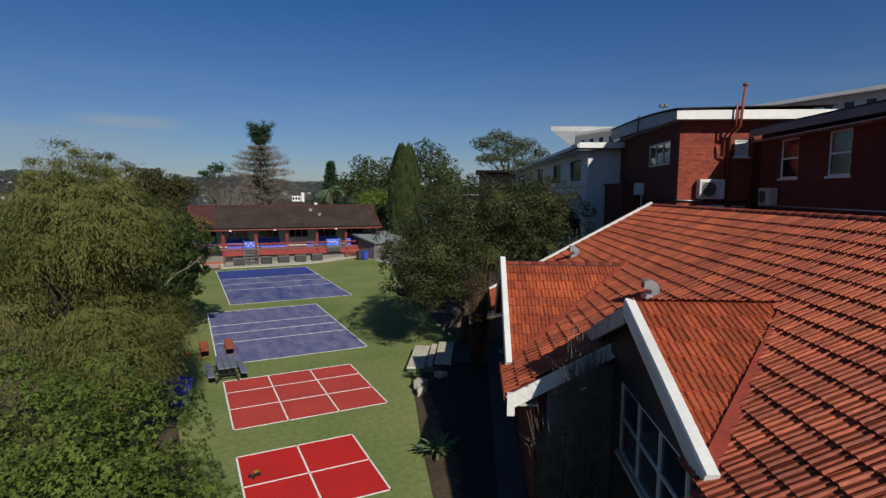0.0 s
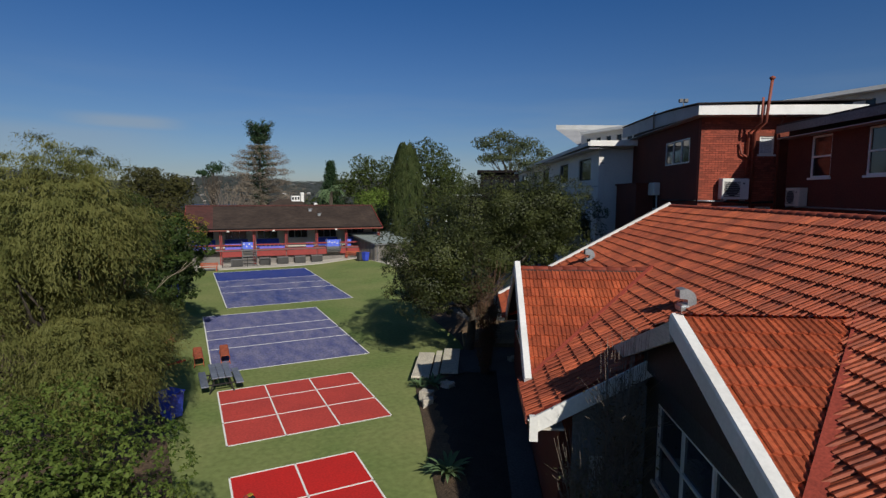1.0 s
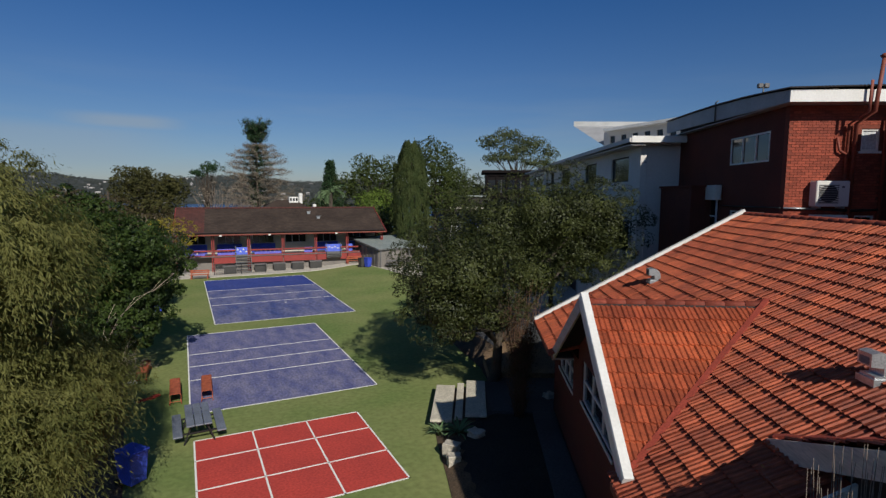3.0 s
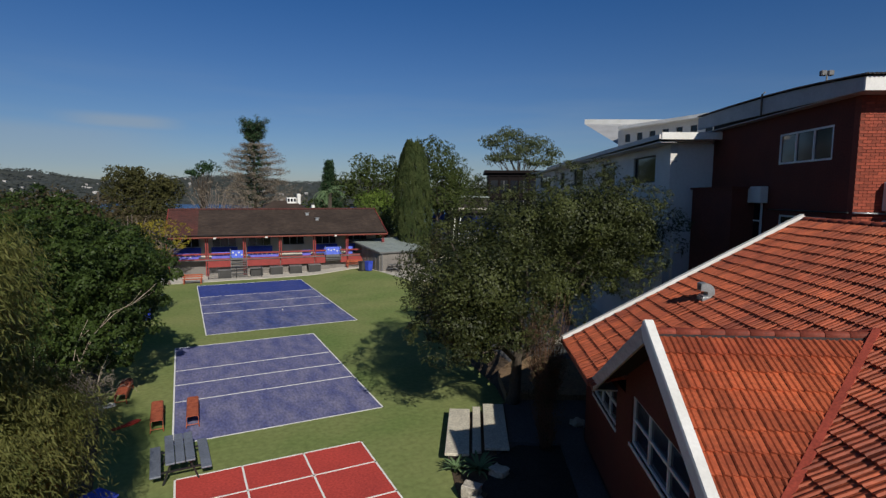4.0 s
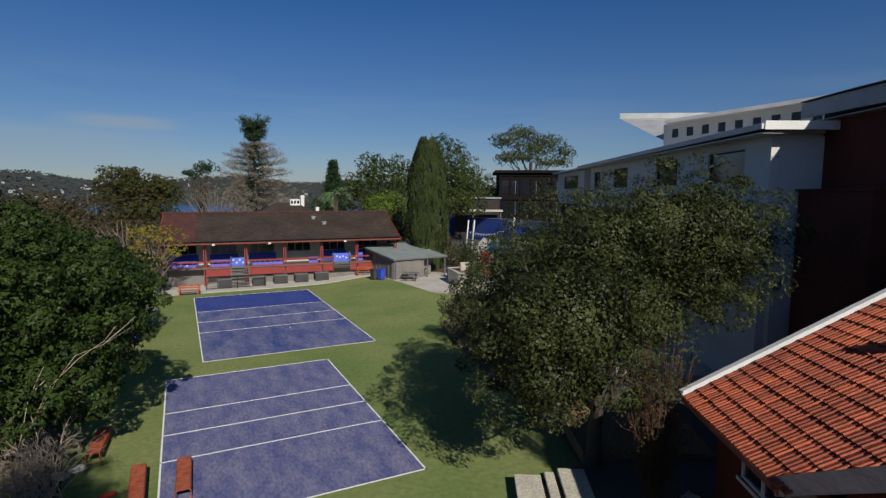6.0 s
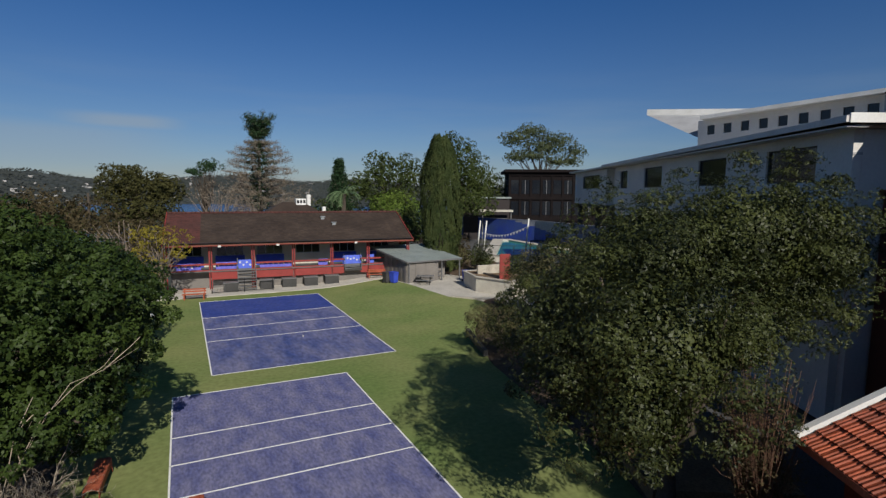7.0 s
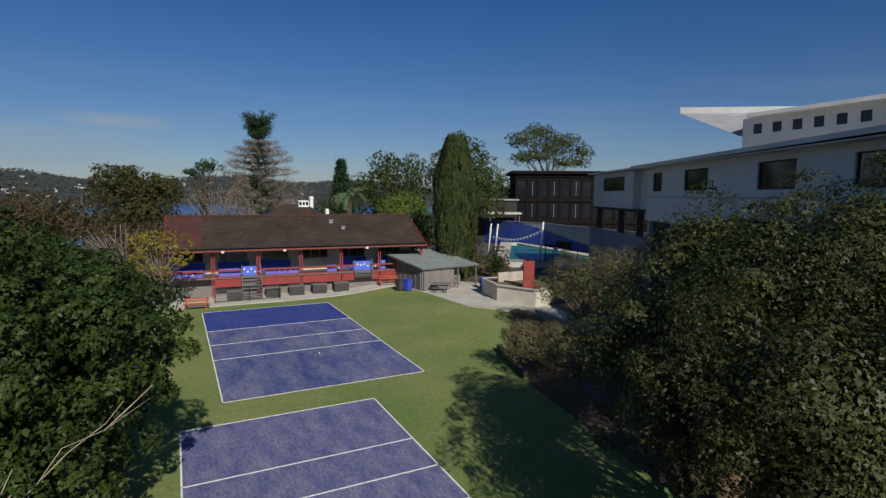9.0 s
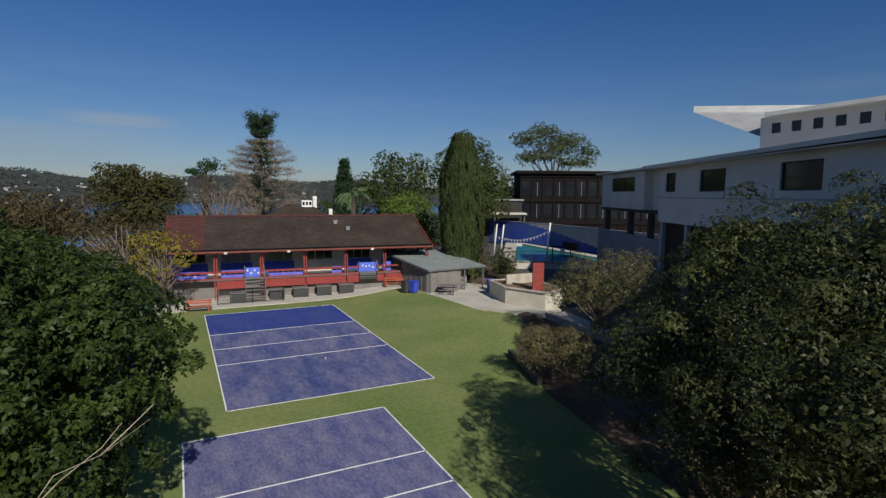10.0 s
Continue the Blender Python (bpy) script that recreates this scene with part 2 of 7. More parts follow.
M = dict(
    turf=mat("artificial_turf", (0.145, 0.204, 0.062), (0.232, 0.252, 0.096), 0.22, 5, 0.95, bump=0.3, fine_mix=0.16, spec=0.1),
    blue=mat("blue_court_paint", (0.098, 0.108, 0.245), (0.205, 0.200, 0.305), 1.2, 8.0, 0.9, bump=0.1, fine_mix=0.30, stretch=(1.5, 0.6, 1), spec=0.15),
    blue_deep=mat("deep_blue_court_paint", (0.054, 0.078, 0.225), (0.185, 0.185, 0.29), 0.6, 4.0, 0.9, bump=0.1, fine_mix=0.28, stretch=(1.4, 0.5, 1), spec=0.15),
    blue_fresh=mat("fresh_blue_court_paint", (0.030, 0.056, 0.25), (0.060, 0.082, 0.26), 0.5, 4.0, 0.9, bump=0.1, fine_mix=0.25, spec=0.15),
    red=mat("red_court_paint", (0.60, 0.026, 0.023), (0.50, 0.027, 0.025), 0.7, 18, 0.9, bump=0.1, fine_mix=0.15, spec=0.15),
    red_worn=mat("worn_red_court_paint", (0.53, 0.070, 0.055), (0.43, 0.060, 0.050), 0.7, 14, 0.9, bump=0.1, fine_mix=0.2, spec=0.15),
    line=mat("white_court_line", (0.90, 0.89, 0.84), (0.80, 0.79, 0.73), 3, 25, 0.8, fine_mix=0.10),
    tile=mat("terracotta_tile", (0.40, 0.088, 0.032), (0.24, 0.046, 0.019), 0.9, 14, 0.62, bump=0.25, piece=0.24, fine_mix=0.28, stretch=(0.55, 1.6, 1.0)),
    tile_cap=mat("ridge_cap_tile", (0.25, 0.048, 0.024), (0.18, 0.036, 0.02), 1.5, 25, 0.7, piece=0.15),
    mortar=mat("red_mortar", (0.36, 0.06, 0.035), None, 3, 30, 0.9),
    white=mat("white_paint", (0.78, 0.77, 0.73), (0.66, 0.65, 0.6), 1.2, 18, 0.6, fine_mix=0.06, bump=0.05),
    white_wall=mat("white_render", (0.70, 0.67, 0.62), (0.60, 0.575, 0.535), 0.5, 9, 0.8, fine_mix=0.05, bump=0.06),
    far_wall=mat("hazy_house_wall", (0.50, 0.48, 0.45), (0.26, 0.25, 0.25), 0.02, 0.4, 0.9),
    # board beige: old stain together with painted shade
    shade_board=mat("stained_beige_shade_board", (0.56, 0.50, 0.43), (0.44, 0.38, 0.32), 1.4, 18, 0.8, fine_mix=0.2, stretch=(0.4, 0.4, 3)),
    cream=mat("cream_paint", (0.62, 0.58, 0.48), (0.5, 0.46, 0.38), 1.0, 16, 0.7, fine_mix=0.08),
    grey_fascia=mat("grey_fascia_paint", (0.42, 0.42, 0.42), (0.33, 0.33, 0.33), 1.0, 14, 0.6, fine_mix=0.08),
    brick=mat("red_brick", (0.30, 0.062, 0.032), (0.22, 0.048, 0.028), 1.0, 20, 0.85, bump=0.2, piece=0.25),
    # the red brick darkened to carry the shade on walls the sun misses
    brick_shade=mat("shade_darkened_brickwork", (0.125, 0.030, 0.017), (0.09, 0.024, 0.015), 0.8, 20, 0.9, bump=0.2, fine_mix=0.25),
    joint=mat("brick_mortar", (0.20, 0.052, 0.032), None, 2, 30, 0.95),
    red_wood=mat("red_painted_timber", (0.31, 0.045, 0.038), (0.24, 0.038, 0.032), 1.4, 20, 0.6, bump=0.08),
    bench=mat("orange_red_bench", (0.46, 0.125, 0.060), (0.30, 0.075, 0.040), 5, 30, 0.7, fine_mix=0.3, spec=0.2),
    alu=mat("weathered_aluminium", (0.24, 0.265, 0.31), (0.17, 0.19, 0.23), 1.5, 26, 0.55, metal=0.3),
    galv=mat("galvanised_steel", (0.50, 0.52, 0.53), (0.38, 0.4, 0.41), 3, 30, 0.38, metal=0.7, bump=0.05),
    steel_roof=mat("grey_green_metal_roof", (0.30, 0.34, 0.32), (0.23, 0.265, 0.25), 0.8, 14, 0.55, metal=0.1),
    dark=mat("dark_void", (0.012, 0.013, 0.015), None, 1, 10, 0.9, bump=0),
    brown_block=mat("dark_brown_cladding", (0.014, 0.010, 0.010), (0.010, 0.008, 0.008), 0.8, 14, 0.9, spec=0.15),
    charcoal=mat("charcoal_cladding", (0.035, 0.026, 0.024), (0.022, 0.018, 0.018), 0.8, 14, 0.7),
    charcoal_box=mat("charcoal_plastic", (0.06, 0.058, 0.055), None, 2, 20, 0.8),
    concrete=mat("pale_concrete", (0.56, 0.52, 0.45), (0.44, 0.41, 0.35), 0.7, 18, 0.9, bump=0.15),
    paving=mat("dark_paving", (0.10, 0.10, 0.10), (0.07, 0.07, 0.068), 0.6, 16, 0.9),
    soil=mat("garden_mulch", (0.13, 0.085, 0.05), (0.07, 0.05, 0.032), 1.5, 18, 1.0, bump=0.6, fine_mix=0.45),
    # dark soil, blackened further for the house's shade
    shade_soil=mat("shade_dark_soil", (0.022, 0.02, 0.018), (0.034, 0.029, 0.024), 1.5, 18, 1.0, bump=0.5, fine_mix=0.4),
    shed_wall=mat("grey_brown_boards", (0.22, 0.20, 0.18), (0.17, 0.155, 0.14), 1.0, 16, 0.85),
    pale_step=mat("cream_concrete", (0.62, 0.57, 0.45), (0.5, 0.46, 0.37), 1.5, 18, 0.9, bump=0.15),
    dirt=mat("brown_earth", (0.23, 0.15, 0.08), (0.15, 0.1, 0.06), 0.8, 14, 1.0, bump=0.4, fine_mix=0.3),
    ground=mat("grassy_ground", (0.07, 0.09, 0.035), (0.12, 0.10, 0.055), 0.03, 1.2, 1.0, bump=0.3, fine_mix=0.3),
    stone=mat("sandstone_block", (0.50, 0.46, 0.38), (0.36, 0.32, 0.26), 2.0, 16, 0.9, bump=0.3),
    bark=mat("grey_bark", (0.085, 0.068, 0.050), (0.055, 0.044, 0.033), 3, 22, 0.95, bump=0.5, stretch=(1, 1, 0.3)),
    twig_rust=mat("rusty_brown_twigs", (0.17, 0.088, 0.052), (0.10, 0.056, 0.036), 3, 22, 0.95),
    twig=mat("dry_twigs", (0.24, 0.19, 0.15), (0.15, 0.12, 0.095), 3, 22, 0.95),
    dead=mat("bleached_dead_wood", (0.46, 0.385, 0.29), (0.27, 0.22, 0.165), 3, 22, 0.9),
    glass=glass_mat("window_glass", (0.012, 0.014, 0.018), 0.08),
    glass_blue=glass_mat("dim_window_glass", (0.03, 0.035, 0.05), 0.1),
    blue_paint=mat("bright_blue_paint", (0.045, 0.085, 0.55), (0.035, 0.065, 0.42), 2, 20, 0.6),
    blue_light=mat("light_blue_panel", (0.11, 0.17, 0.72), (0.09, 0.14, 0.6), 2, 20, 0.6),
    lilac=mat("lilac_banner", (0.17, 0.16, 0.62), (0.13, 0.12, 0.5), 2, 12, 0.7),
    blue_mural=mat("blue_mural_wall", (0.020, 0.055, 0.36), (0.045, 0.085, 0.24), 0.35, 6, 0.8, fine_mix=0.2),
    mural_pale=mat("grey_mural_render", (0.30, 0.30, 0.34), (0.22, 0.23, 0.28), 0.6, 12, 0.8),
    pool=glass_mat("pool_water", (0.04, 0.28, 0.27), 0.05),
    water=glass_mat("harbour_water", (0.035, 0.085, 0.19), 0.25),
    old_tile=mat("weathered_dark_tile", (0.036, 0.024, 0.018), (0.058, 0.040, 0.030), 0.5, 16, 0.95, bump=0.3, piece=0.2, fine_mix=0.3),
    new_tile=mat("red_brown_tile", (0.09, 0.030, 0.024), (0.066, 0.027, 0.022), 0.6, 16, 0.85, bump=0.3, piece=0.15),
    black=mat("black_steel", (0.02, 0.02, 0.02), None, 2, 20, 0.5),
    pipe=mat("rust_red_pipe", (0.26, 0.07, 0.045), None, 3, 20, 0.6),
    plastic_white=mat("off_white_plastic", (0.68, 0.67, 0.62), (0.6, 0.59, 0.55), 2, 20, 0.5, fine_mix=0.05),
    grille=mat("grey_grille", (0.16, 0.16, 0.16), None, 2, 20, 0.6),
    curtain=mat("pale_curtain", (0.6, 0.62, 0.62), None, 3, 20, 0.9),
    cloth_red=mat("red_cloth", (0.36, 0.035, 0.02), None, 4, 30, 0.9),
    yellow=mat("yellow_plastic", (0.42, 0.26, 0.03), None, 4, 30, 0.6),
    leaf_willow=leaf_mat("pepper_tree_leaf", (0.105, 0.122, 0.034), (0.262, 0.256, 0.084), 0.42),
    leaf_bush=leaf_mat("hedge_leaf", (0.040, 0.078, 0.014), (0.170, 0.215, 0.046), 0.26),
    leaf_dark=leaf_mat("dark_glossy_leaf", (0.012, 0.026, 0.006), (0.068, 0.104, 0.022), 0.20, 0.5, 0.2),
    leaf_oak=leaf_mat("olive_glossy_leaf", (0.007, 0.012, 0.004), (0.086, 0.100, 0.028), 0.12, 0.5, 0.24),
    leaf_grey=leaf_mat("grey_green_leaf", (0.095, 0.095, 0.042), (0.215, 0.190, 0.092), 0.3),
    leaf_cypress=leaf_mat("cypress_leaf", (0.032, 0.052, 0.018), (0.092, 0.112, 0.038), 0.15),
    leaf_yellow=leaf_mat("yellow_autumn_leaf", (0.22, 0.19, 0.030), (0.40, 0.33, 0.045), 0.35),
    leaf_rust=leaf_mat("rusty_dry_leaf", (0.062, 0.052, 0.027), (0.122, 0.094, 0.046), 0.25),
    leaf_far=leaf_mat("far_tree_leaf", (0.028, 0.046, 0.012), (0.092, 0.114, 0.030), 0.2),
    leaf_olive=leaf_mat("brown_olive_leaf", (0.038, 0.042, 0.014), (0.100, 0.094, 0.032), 0.2),
    leaf_bright=leaf_mat("bright_green_leaf", (0.09, 0.15, 0.025), (0.19, 0.26, 0.05), 0.3),
    leaf_gum=leaf_mat("gum_leaf", (0.055, 0.075, 0.035), (0.13, 0.15, 0.07), 0.2),
    leaf_pine=leaf_mat("pine_needle", (0.02, 0.05, 0.022), (0.05, 0.085, 0.035), 0.1),
    leaf_bare=leaf_mat("bare_branch_tips", (0.17, 0.14, 0.105), (0.26, 0.215, 0.16), 0.1),
    leaf_agave=leaf_mat("agave_leaf", (0.10, 0.17, 0.075), (0.2, 0.27, 0.13), 0.15),
    leaf_haze=leaf_mat("hazy_far_woods", (0.046, 0.052, 0.046), (0.056, 0.062, 0.054), 0.1),
    # grey that holds the shade of walls and boards out of the sun
    shade_wall=mat("shade_grey_boards", (0.20, 0.205, 0.21), (0.15, 0.155, 0.16), 1.0, 16, 0.8),
    hill=mat("wooded_hill", (0.036, 0.045, 0.042), (0.06, 0.066, 0.058), 0.012, 0.09, 1.0, bump=0, fine_mix=0.4),
)
# ---- tools ----
YAW = -29.5                                   # the buildings' turn against the courts
CA, SA = math.cos(radians(29.5)), math.sin(radians(29.5))


def wor(x, y):
    """From the buildings' plan to the world's."""
    return (x * CA + y * SA, -x * SA + y * CA)


def thing(name, x, y, z=0.0, rz=0.0, label="", category="", group="", kind=""):
    ob = new(name)
    ob.empty_display_size = 0.3
    ob.matrix_basis = pose(x, y, z, 0, 0, rz)
    return tagged(ob, label, category, group, kind)


def thing_l(name, x, y, z=0.0, label="", category="", group="", kind=""):
    """A thing placed and turned in the buildings' plan."""
    wx, wy = wor(x, y)
    return thing(name, wx, wy, z, YAW, label, category, group, kind)


def mesh_of(name, bm, material):
    bmesh.ops.remove_doubles(bm, verts=bm.verts, dist=1e-5)
    me = bpy.data.meshes.new(name)
    bm.to_mesh(me)
    bm.free()
    me.materials.append(material)
    return me


def part(name, bm, material, parent=None, label="", kind=""):
    ob = new(name, mesh_of(name, bm, material))
    ob.parent = parent
    if label or kind:
        tagged(ob, label, kind=kind)
    return ob


def solid(name, bm, material, label="", category="", kind="", rz=0.0, x=0.0, y=0.0, z=0.0):
    ob = new(name, mesh_of(name, bm, material))
    ob.matrix_basis = pose(x, y, z, 0, 0, rz)
    return tagged(ob, label, category, kind=kind)


def box(bm, x0, x1, y0, y1, z0, z1, bevel=0.0):
    v = [bm.verts.new(c) for c in ((x0, y0, z0), (x1, y0, z0), (x1, y1, z0), (x0, y1, z0), (x0, y0, z1), (x1, y0, z1), (x1, y1, z1), (x0, y1, z1))]
    f = [bm.faces.new([v[i] for i in q]) for q in ((0, 3, 2, 1), (4, 5, 6, 7), (0, 1, 5, 4), (1, 2, 6, 5), (2, 3, 7, 6), (3, 0, 4, 7))]
    if bevel:
        bmesh.ops.bevel(bm, geom=list({e for q in f for e in q.edges}), offset=bevel, segments=1, affect="EDGES")
    return bm


def boxes(*rows, bevel=0.0):
    bm = bmesh.new()
    for r in rows:
        box(bm, *r, bevel=bevel)
    return bm


def slab(bm, ring, z0, z1):
    """An upright prism over a ring of plan points (counter-clockwise)."""
    lo, hi = [bm.verts.new((x, y, z0)) for x, y in ring], [bm.verts.new((x, y, z1)) for x, y in ring]
    bm.faces.new(lo[::-1]), bm.faces.new(hi)
    for i in range(len(ring)):
        j = (i + 1) % len(ring)
        bm.faces.new((lo[i], lo[j], hi[j], hi[i]))
    return bm


def sheet(bm, corners, thick):
    """A flat or sloping plate through corners, thick metres deep below them."""
    top = [bm.verts.new(c) for c in corners]
    low = [bm.verts.new((c[0], c[1], c[2] - thick)) for c in corners]
    bm.faces.new(top), bm.faces.new(low[::-1])
    for i in range(len(corners)):
        j = (i + 1) % len(corners)
        bm.faces.new((top[j], top[i], low[i], low[j]))
    return bm


def beam(bm, a, b, w, h=None, up=(0, 0, 1)):
    """A bar of section w by h from a to b."""
    a, b, h = Vector(a), Vector(b), h or w
    d = (b - a).normalized()
    s = d.cross(Vector(up))
    s = s.normalized() if s.length > 1e-4 else Vector((1, 0, 0))
    t = s.cross(d).normalized()
    v = [bm.verts.new(p + s * i * w / 2 + t * j * h / 2) for p in (a, b) for i, j in ((-1, -1), (1, -1), (1, 1), (-1, 1))]
    for q in ((3, 2, 1, 0), (4, 5, 6, 7), (0, 1, 5, 4), (1, 2, 6, 5), (2, 3, 7, 6), (3, 0, 4, 7)):
        bm.faces.new([v[i] for i in q])
    return bm


def tube(bm, pts, radii, sides=7):
    """A tapered round bar along pts."""
    rings = []
    for i, p in enumerate(pts):
        p = Vector(p)
        d = (Vector(pts[min(i + 1, len(pts) - 1)]) - Vector(pts[max(i - 1, 0)])).normalized()
        s = d.cross(Vector((0.3, 0.2, 1)) if abs(d.z) < 0.9 else Vector((1, 0, 0))).normalized()
        t = d.cross(s)
        rings.append([bm.verts.new(p + (s * math.cos(k * 2 * math.pi / sides) + t * math.sin(k * 2 * math.pi / sides)) * radii[i]) for k in range(sides)])
    for a, b in zip(rings, rings[1:]):
        for k in range(sides):
            f = bm.faces.new((a[k], a[(k + 1) % sides], b[(k + 1) % sides], b[k]))
            f.smooth = True
    bm.faces.new(rings[-1]), bm.faces.new(rings[0][::-1])
    return bm


def quads_mesh(name, co, material, smooth=False):
    """A mesh of separate quads from an array of n x 4 x 3."""
    n = len(co)
    me = bpy.data.meshes.new(name)
    me.vertices.add(n * 4)
    me.vertices.foreach_set("co", np.ascontiguousarray(co, dtype=np.float32).ravel())
    me.loops.add(n * 4)
    me.loops.foreach_set("vertex_index", np.arange(n * 4, dtype=np.int32))
    me.polygons.add(n)
    me.polygons.foreach_set("loop_start", np.arange(0, n * 4, 4, dtype=np.int32))
    me.update(calc_edges=True)
    me.materials.append(material)
    return me


def leaves(rng, at, out, size, narrow=0.45, droop=0.2, scatter=0.5):
    """Leaf quads at the points: out is each one's outward way."""
    n = len(at)
    nor = out + rng.normal(0, scatter, (n, 3))
    nor /= np.linalg.norm(nor, axis=1, keepdims=True) + 1e-9
    way = rng.normal(0, 1, (n, 3))
    way[:, 2] -= droop * 3
    way -= nor * (way * nor).sum(1, keepdims=True)
    way /= np.linalg.norm(way, axis=1, keepdims=True) + 1e-9
    side = np.cross(nor, way)
    s = (size * rng.uniform(0.6, 1.35, n))[:, None]
    a, b = at - way * s * 0.5, at + way * s * 0.5
    mid = at - way * s * 0.08
    return np.stack([a, mid + side * s * narrow * 0.5, b, mid - side * s * narrow * 0.5], axis=1)


def tuft_crown(rng, crowns, tufts, per, tuft_r, size, narrow=0.45, low=-0.8, droop=0.2, fill=0.12, deep=(0.40, 0.78)):
    """Leaf quads of one crown: its outside is set with rounded tufts of leafy sprigs, with gaps between them and a thin inner fill.
    crowns: (centre, radii) of the masses, out to the leaf tips. Returns the quads and the tufts' middles."""
    area = [4 * math.pi * ((r[0] * r[1]) ** 1.6 / 3 + (r[0] * r[2]) ** 1.6 / 3 + (r[1] * r[2]) ** 1.6 / 3) ** (1 / 1.6) for _, r in crowns]
    gap = 0.80 * math.sqrt(sum(area) / tufts)
    mids, outs = [], []
    inset = [np.maximum(0.3, 1 - 0.8 * tuft_r / np.array(r, float)) for _, r in crowns]
    for i, (c, r) in enumerate(crowns):
        c, r = np.array(c, float), np.array(r, float)
        n = max(40, int(10 * area[i] / gap ** 2))
        d = rng.normal(0, 1, (n, 3))
        d /= np.linalg.norm(d, axis=1, keepdims=True)
        ph = rng.uniform(0, 6.28, 3)
        wave = 1 + 0.11 * np.sin(4 * np.arctan2(d[:, 1], d[:, 0]) + ph[0] + 2 * d[:, 2]) + 0.09 * np.sin(5 * d[:, 2] + 3 * d[:, 0] + ph[1])
        pos = c + d * r * inset[i] * (wave * rng.uniform(0.80, 1.06, n))[:, None]
        way = d / r
        way /= np.linalg.norm(way, axis=1, keepdims=True)
        keep = d[:, 2] > low
        for j, (c2, r2) in enumerate(crowns):
            if j != i:
                keep &= (((pos - np.array(c2)) / (np.array(r2) * 0.80)) ** 2).sum(1) > 1
        for p, w in zip(pos[keep], way[keep]):
            if not mids or ((np.array(mids) - p) ** 2).sum(1).min() > (gap * rng.uniform(0.7, 1.2)) ** 2:
                mids.append(p), outs.append(w)
    mids, outs = np.array(mids), np.array(outs)
    n, leaf_n = len(mids), 6
    sprigs = max(4, per // leaf_n)
    k = rng.normal(0, 1, (n, sprigs, 3)) + outs[:, None] * 0.75 + np.array([0, 0, 0.25])
    k /= np.linalg.norm(k, axis=2, keepdims=True)
    rt = tuft_r * rng.uniform(0.6, 1.3, (n, 1, 1))
    tip = mids[:, None] + k * rt * rng.uniform(0.45, 1.0, (n, sprigs, 1)) ** 0.6 * np.array([1.12, 1.12, 0.82])
    # each sprig: a fan of leaves round its tip
    tip = np.repeat(tip.reshape(-1, 3), leaf_n, axis=0)
    out = np.repeat(k.reshape(-1, 3), leaf_n, axis=0)
    way = out * 0.35 + rng.normal(0, 0.62, tip.shape)
    way[:, 2] -= droop
    nor = out * 0.8 + np.array([0, 0, 0.35]) + rng.normal(0, 0.28, tip.shape)
    quads = [blades(rng, tip, way, nor, size, narrow)]
    for i, (c, r) in enumerate(crowns):
        m = int(fill * len(tip) * area[i] / sum(area))
        d = rng.normal(0, 1, (m, 3))
        d /= np.linalg.norm(d, axis=1, keepdims=True)
        at = np.array(c) + d * np.array(r) * inset[i] * rng.uniform(*deep, (m, 1))
        quads.append(blades(rng, at, rng.normal(0, 1, (m, 3)), d + rng.normal(0, 0.3, (m, 3)), size * 1.55, max(0.4, narrow * 1.5)))
    return np.concatenate(quads), mids


def blades(rng, base, way, nor, size, narrow):
    """Leaf quads from their bases, each along its way and facing its normal."""
    nor = nor / (np.linalg.norm(nor, axis=1, keepdims=True) + 1e-9)
    way = way - nor * (way * nor).sum(1, keepdims=True) * 0.8
    way = way / (np.linalg.norm(way, axis=1, keepdims=True) + 1e-9)
    side = np.cross(nor, way)
    side /= np.linalg.norm(side, axis=1, keepdims=True) + 1e-9
    s = (size * rng.uniform(0.65, 1.35, len(base)))[:, None]
    mid = base + way * s * 0.45
    return np.stack([base, mid + side * s * narrow * 0.5, base + way * s, mid - side * s * narrow * 0.5], axis=1)


def limbs(rng, bm, base, fork, ends, r0, sides=7, bend=0.3):
    """A trunk from base to fork and limbs on to the ends, all tapered."""
    base, fork = np.array(base, float), np.array(fork, float)
    pts = [base + (fork - base) * k + np.array([*(rng.normal(0, bend * 0.3, 2) * math.sin(k * 3.1)), 0]) for k in np.linspace(0, 1, 5)]
    tube(bm, pts, [r0 * (1.25 if i == 0 else 1 - 0.09 * i) for i in range(5)], sides + 2)
    for e in ends:
        e = np.array(e, float)
        s = pts[-1] if rng.random() < 0.6 else pts[-2]
        q = [s + (e - s) * k + np.array([*rng.normal(0, bend, 2), rng.normal(0.25, bend * 0.5)]) * math.sin(k * 3.14) * 0.6 for k in np.linspace(0, 1, 5)]
        tube(bm, q, [r0 * 0.42 * (1 - 0.8 * k) * rng.uniform(0.6, 1) + 0.010 for k in np.linspace(0, 1, 5)], sides)


def tree(name, base, height_fork, crowns, leaf, size, label, category="tree", r0=0.25, seed=1, tufts=200, per=60, tuft_r=0.6, narrow=0.45, bark="bark", n_limbs=14, low=-0.8, droop=0.2, fill=0.12):
    """A tree: trunk and limbs, and one crown of leaves round the given (centre, radii) masses, all in the world's places."""
    rng = np.random.default_rng(seed)
    t = thing(name, *base, label=label, category=category)
    quads, mids = tuft_crown(rng, [(np.array(c) - np.array(base), r) for c, r in crowns], tufts, per, tuft_r, size, narrow, low, droop, fill)
    bm = bmesh.new()
    fork = np.array([*(np.mean([c[:2] for c, _ in crowns], axis=0) - np.array(base[:2])) * 0.35, height_fork])
    limbs(rng, bm, (0, 0, -0.1), fork, fork + (mids[rng.choice(len(mids), min(n_limbs, len(mids)), replace=False)] - fork) * 0.9, r0)
    part("trunk", bm, M[bark], t)
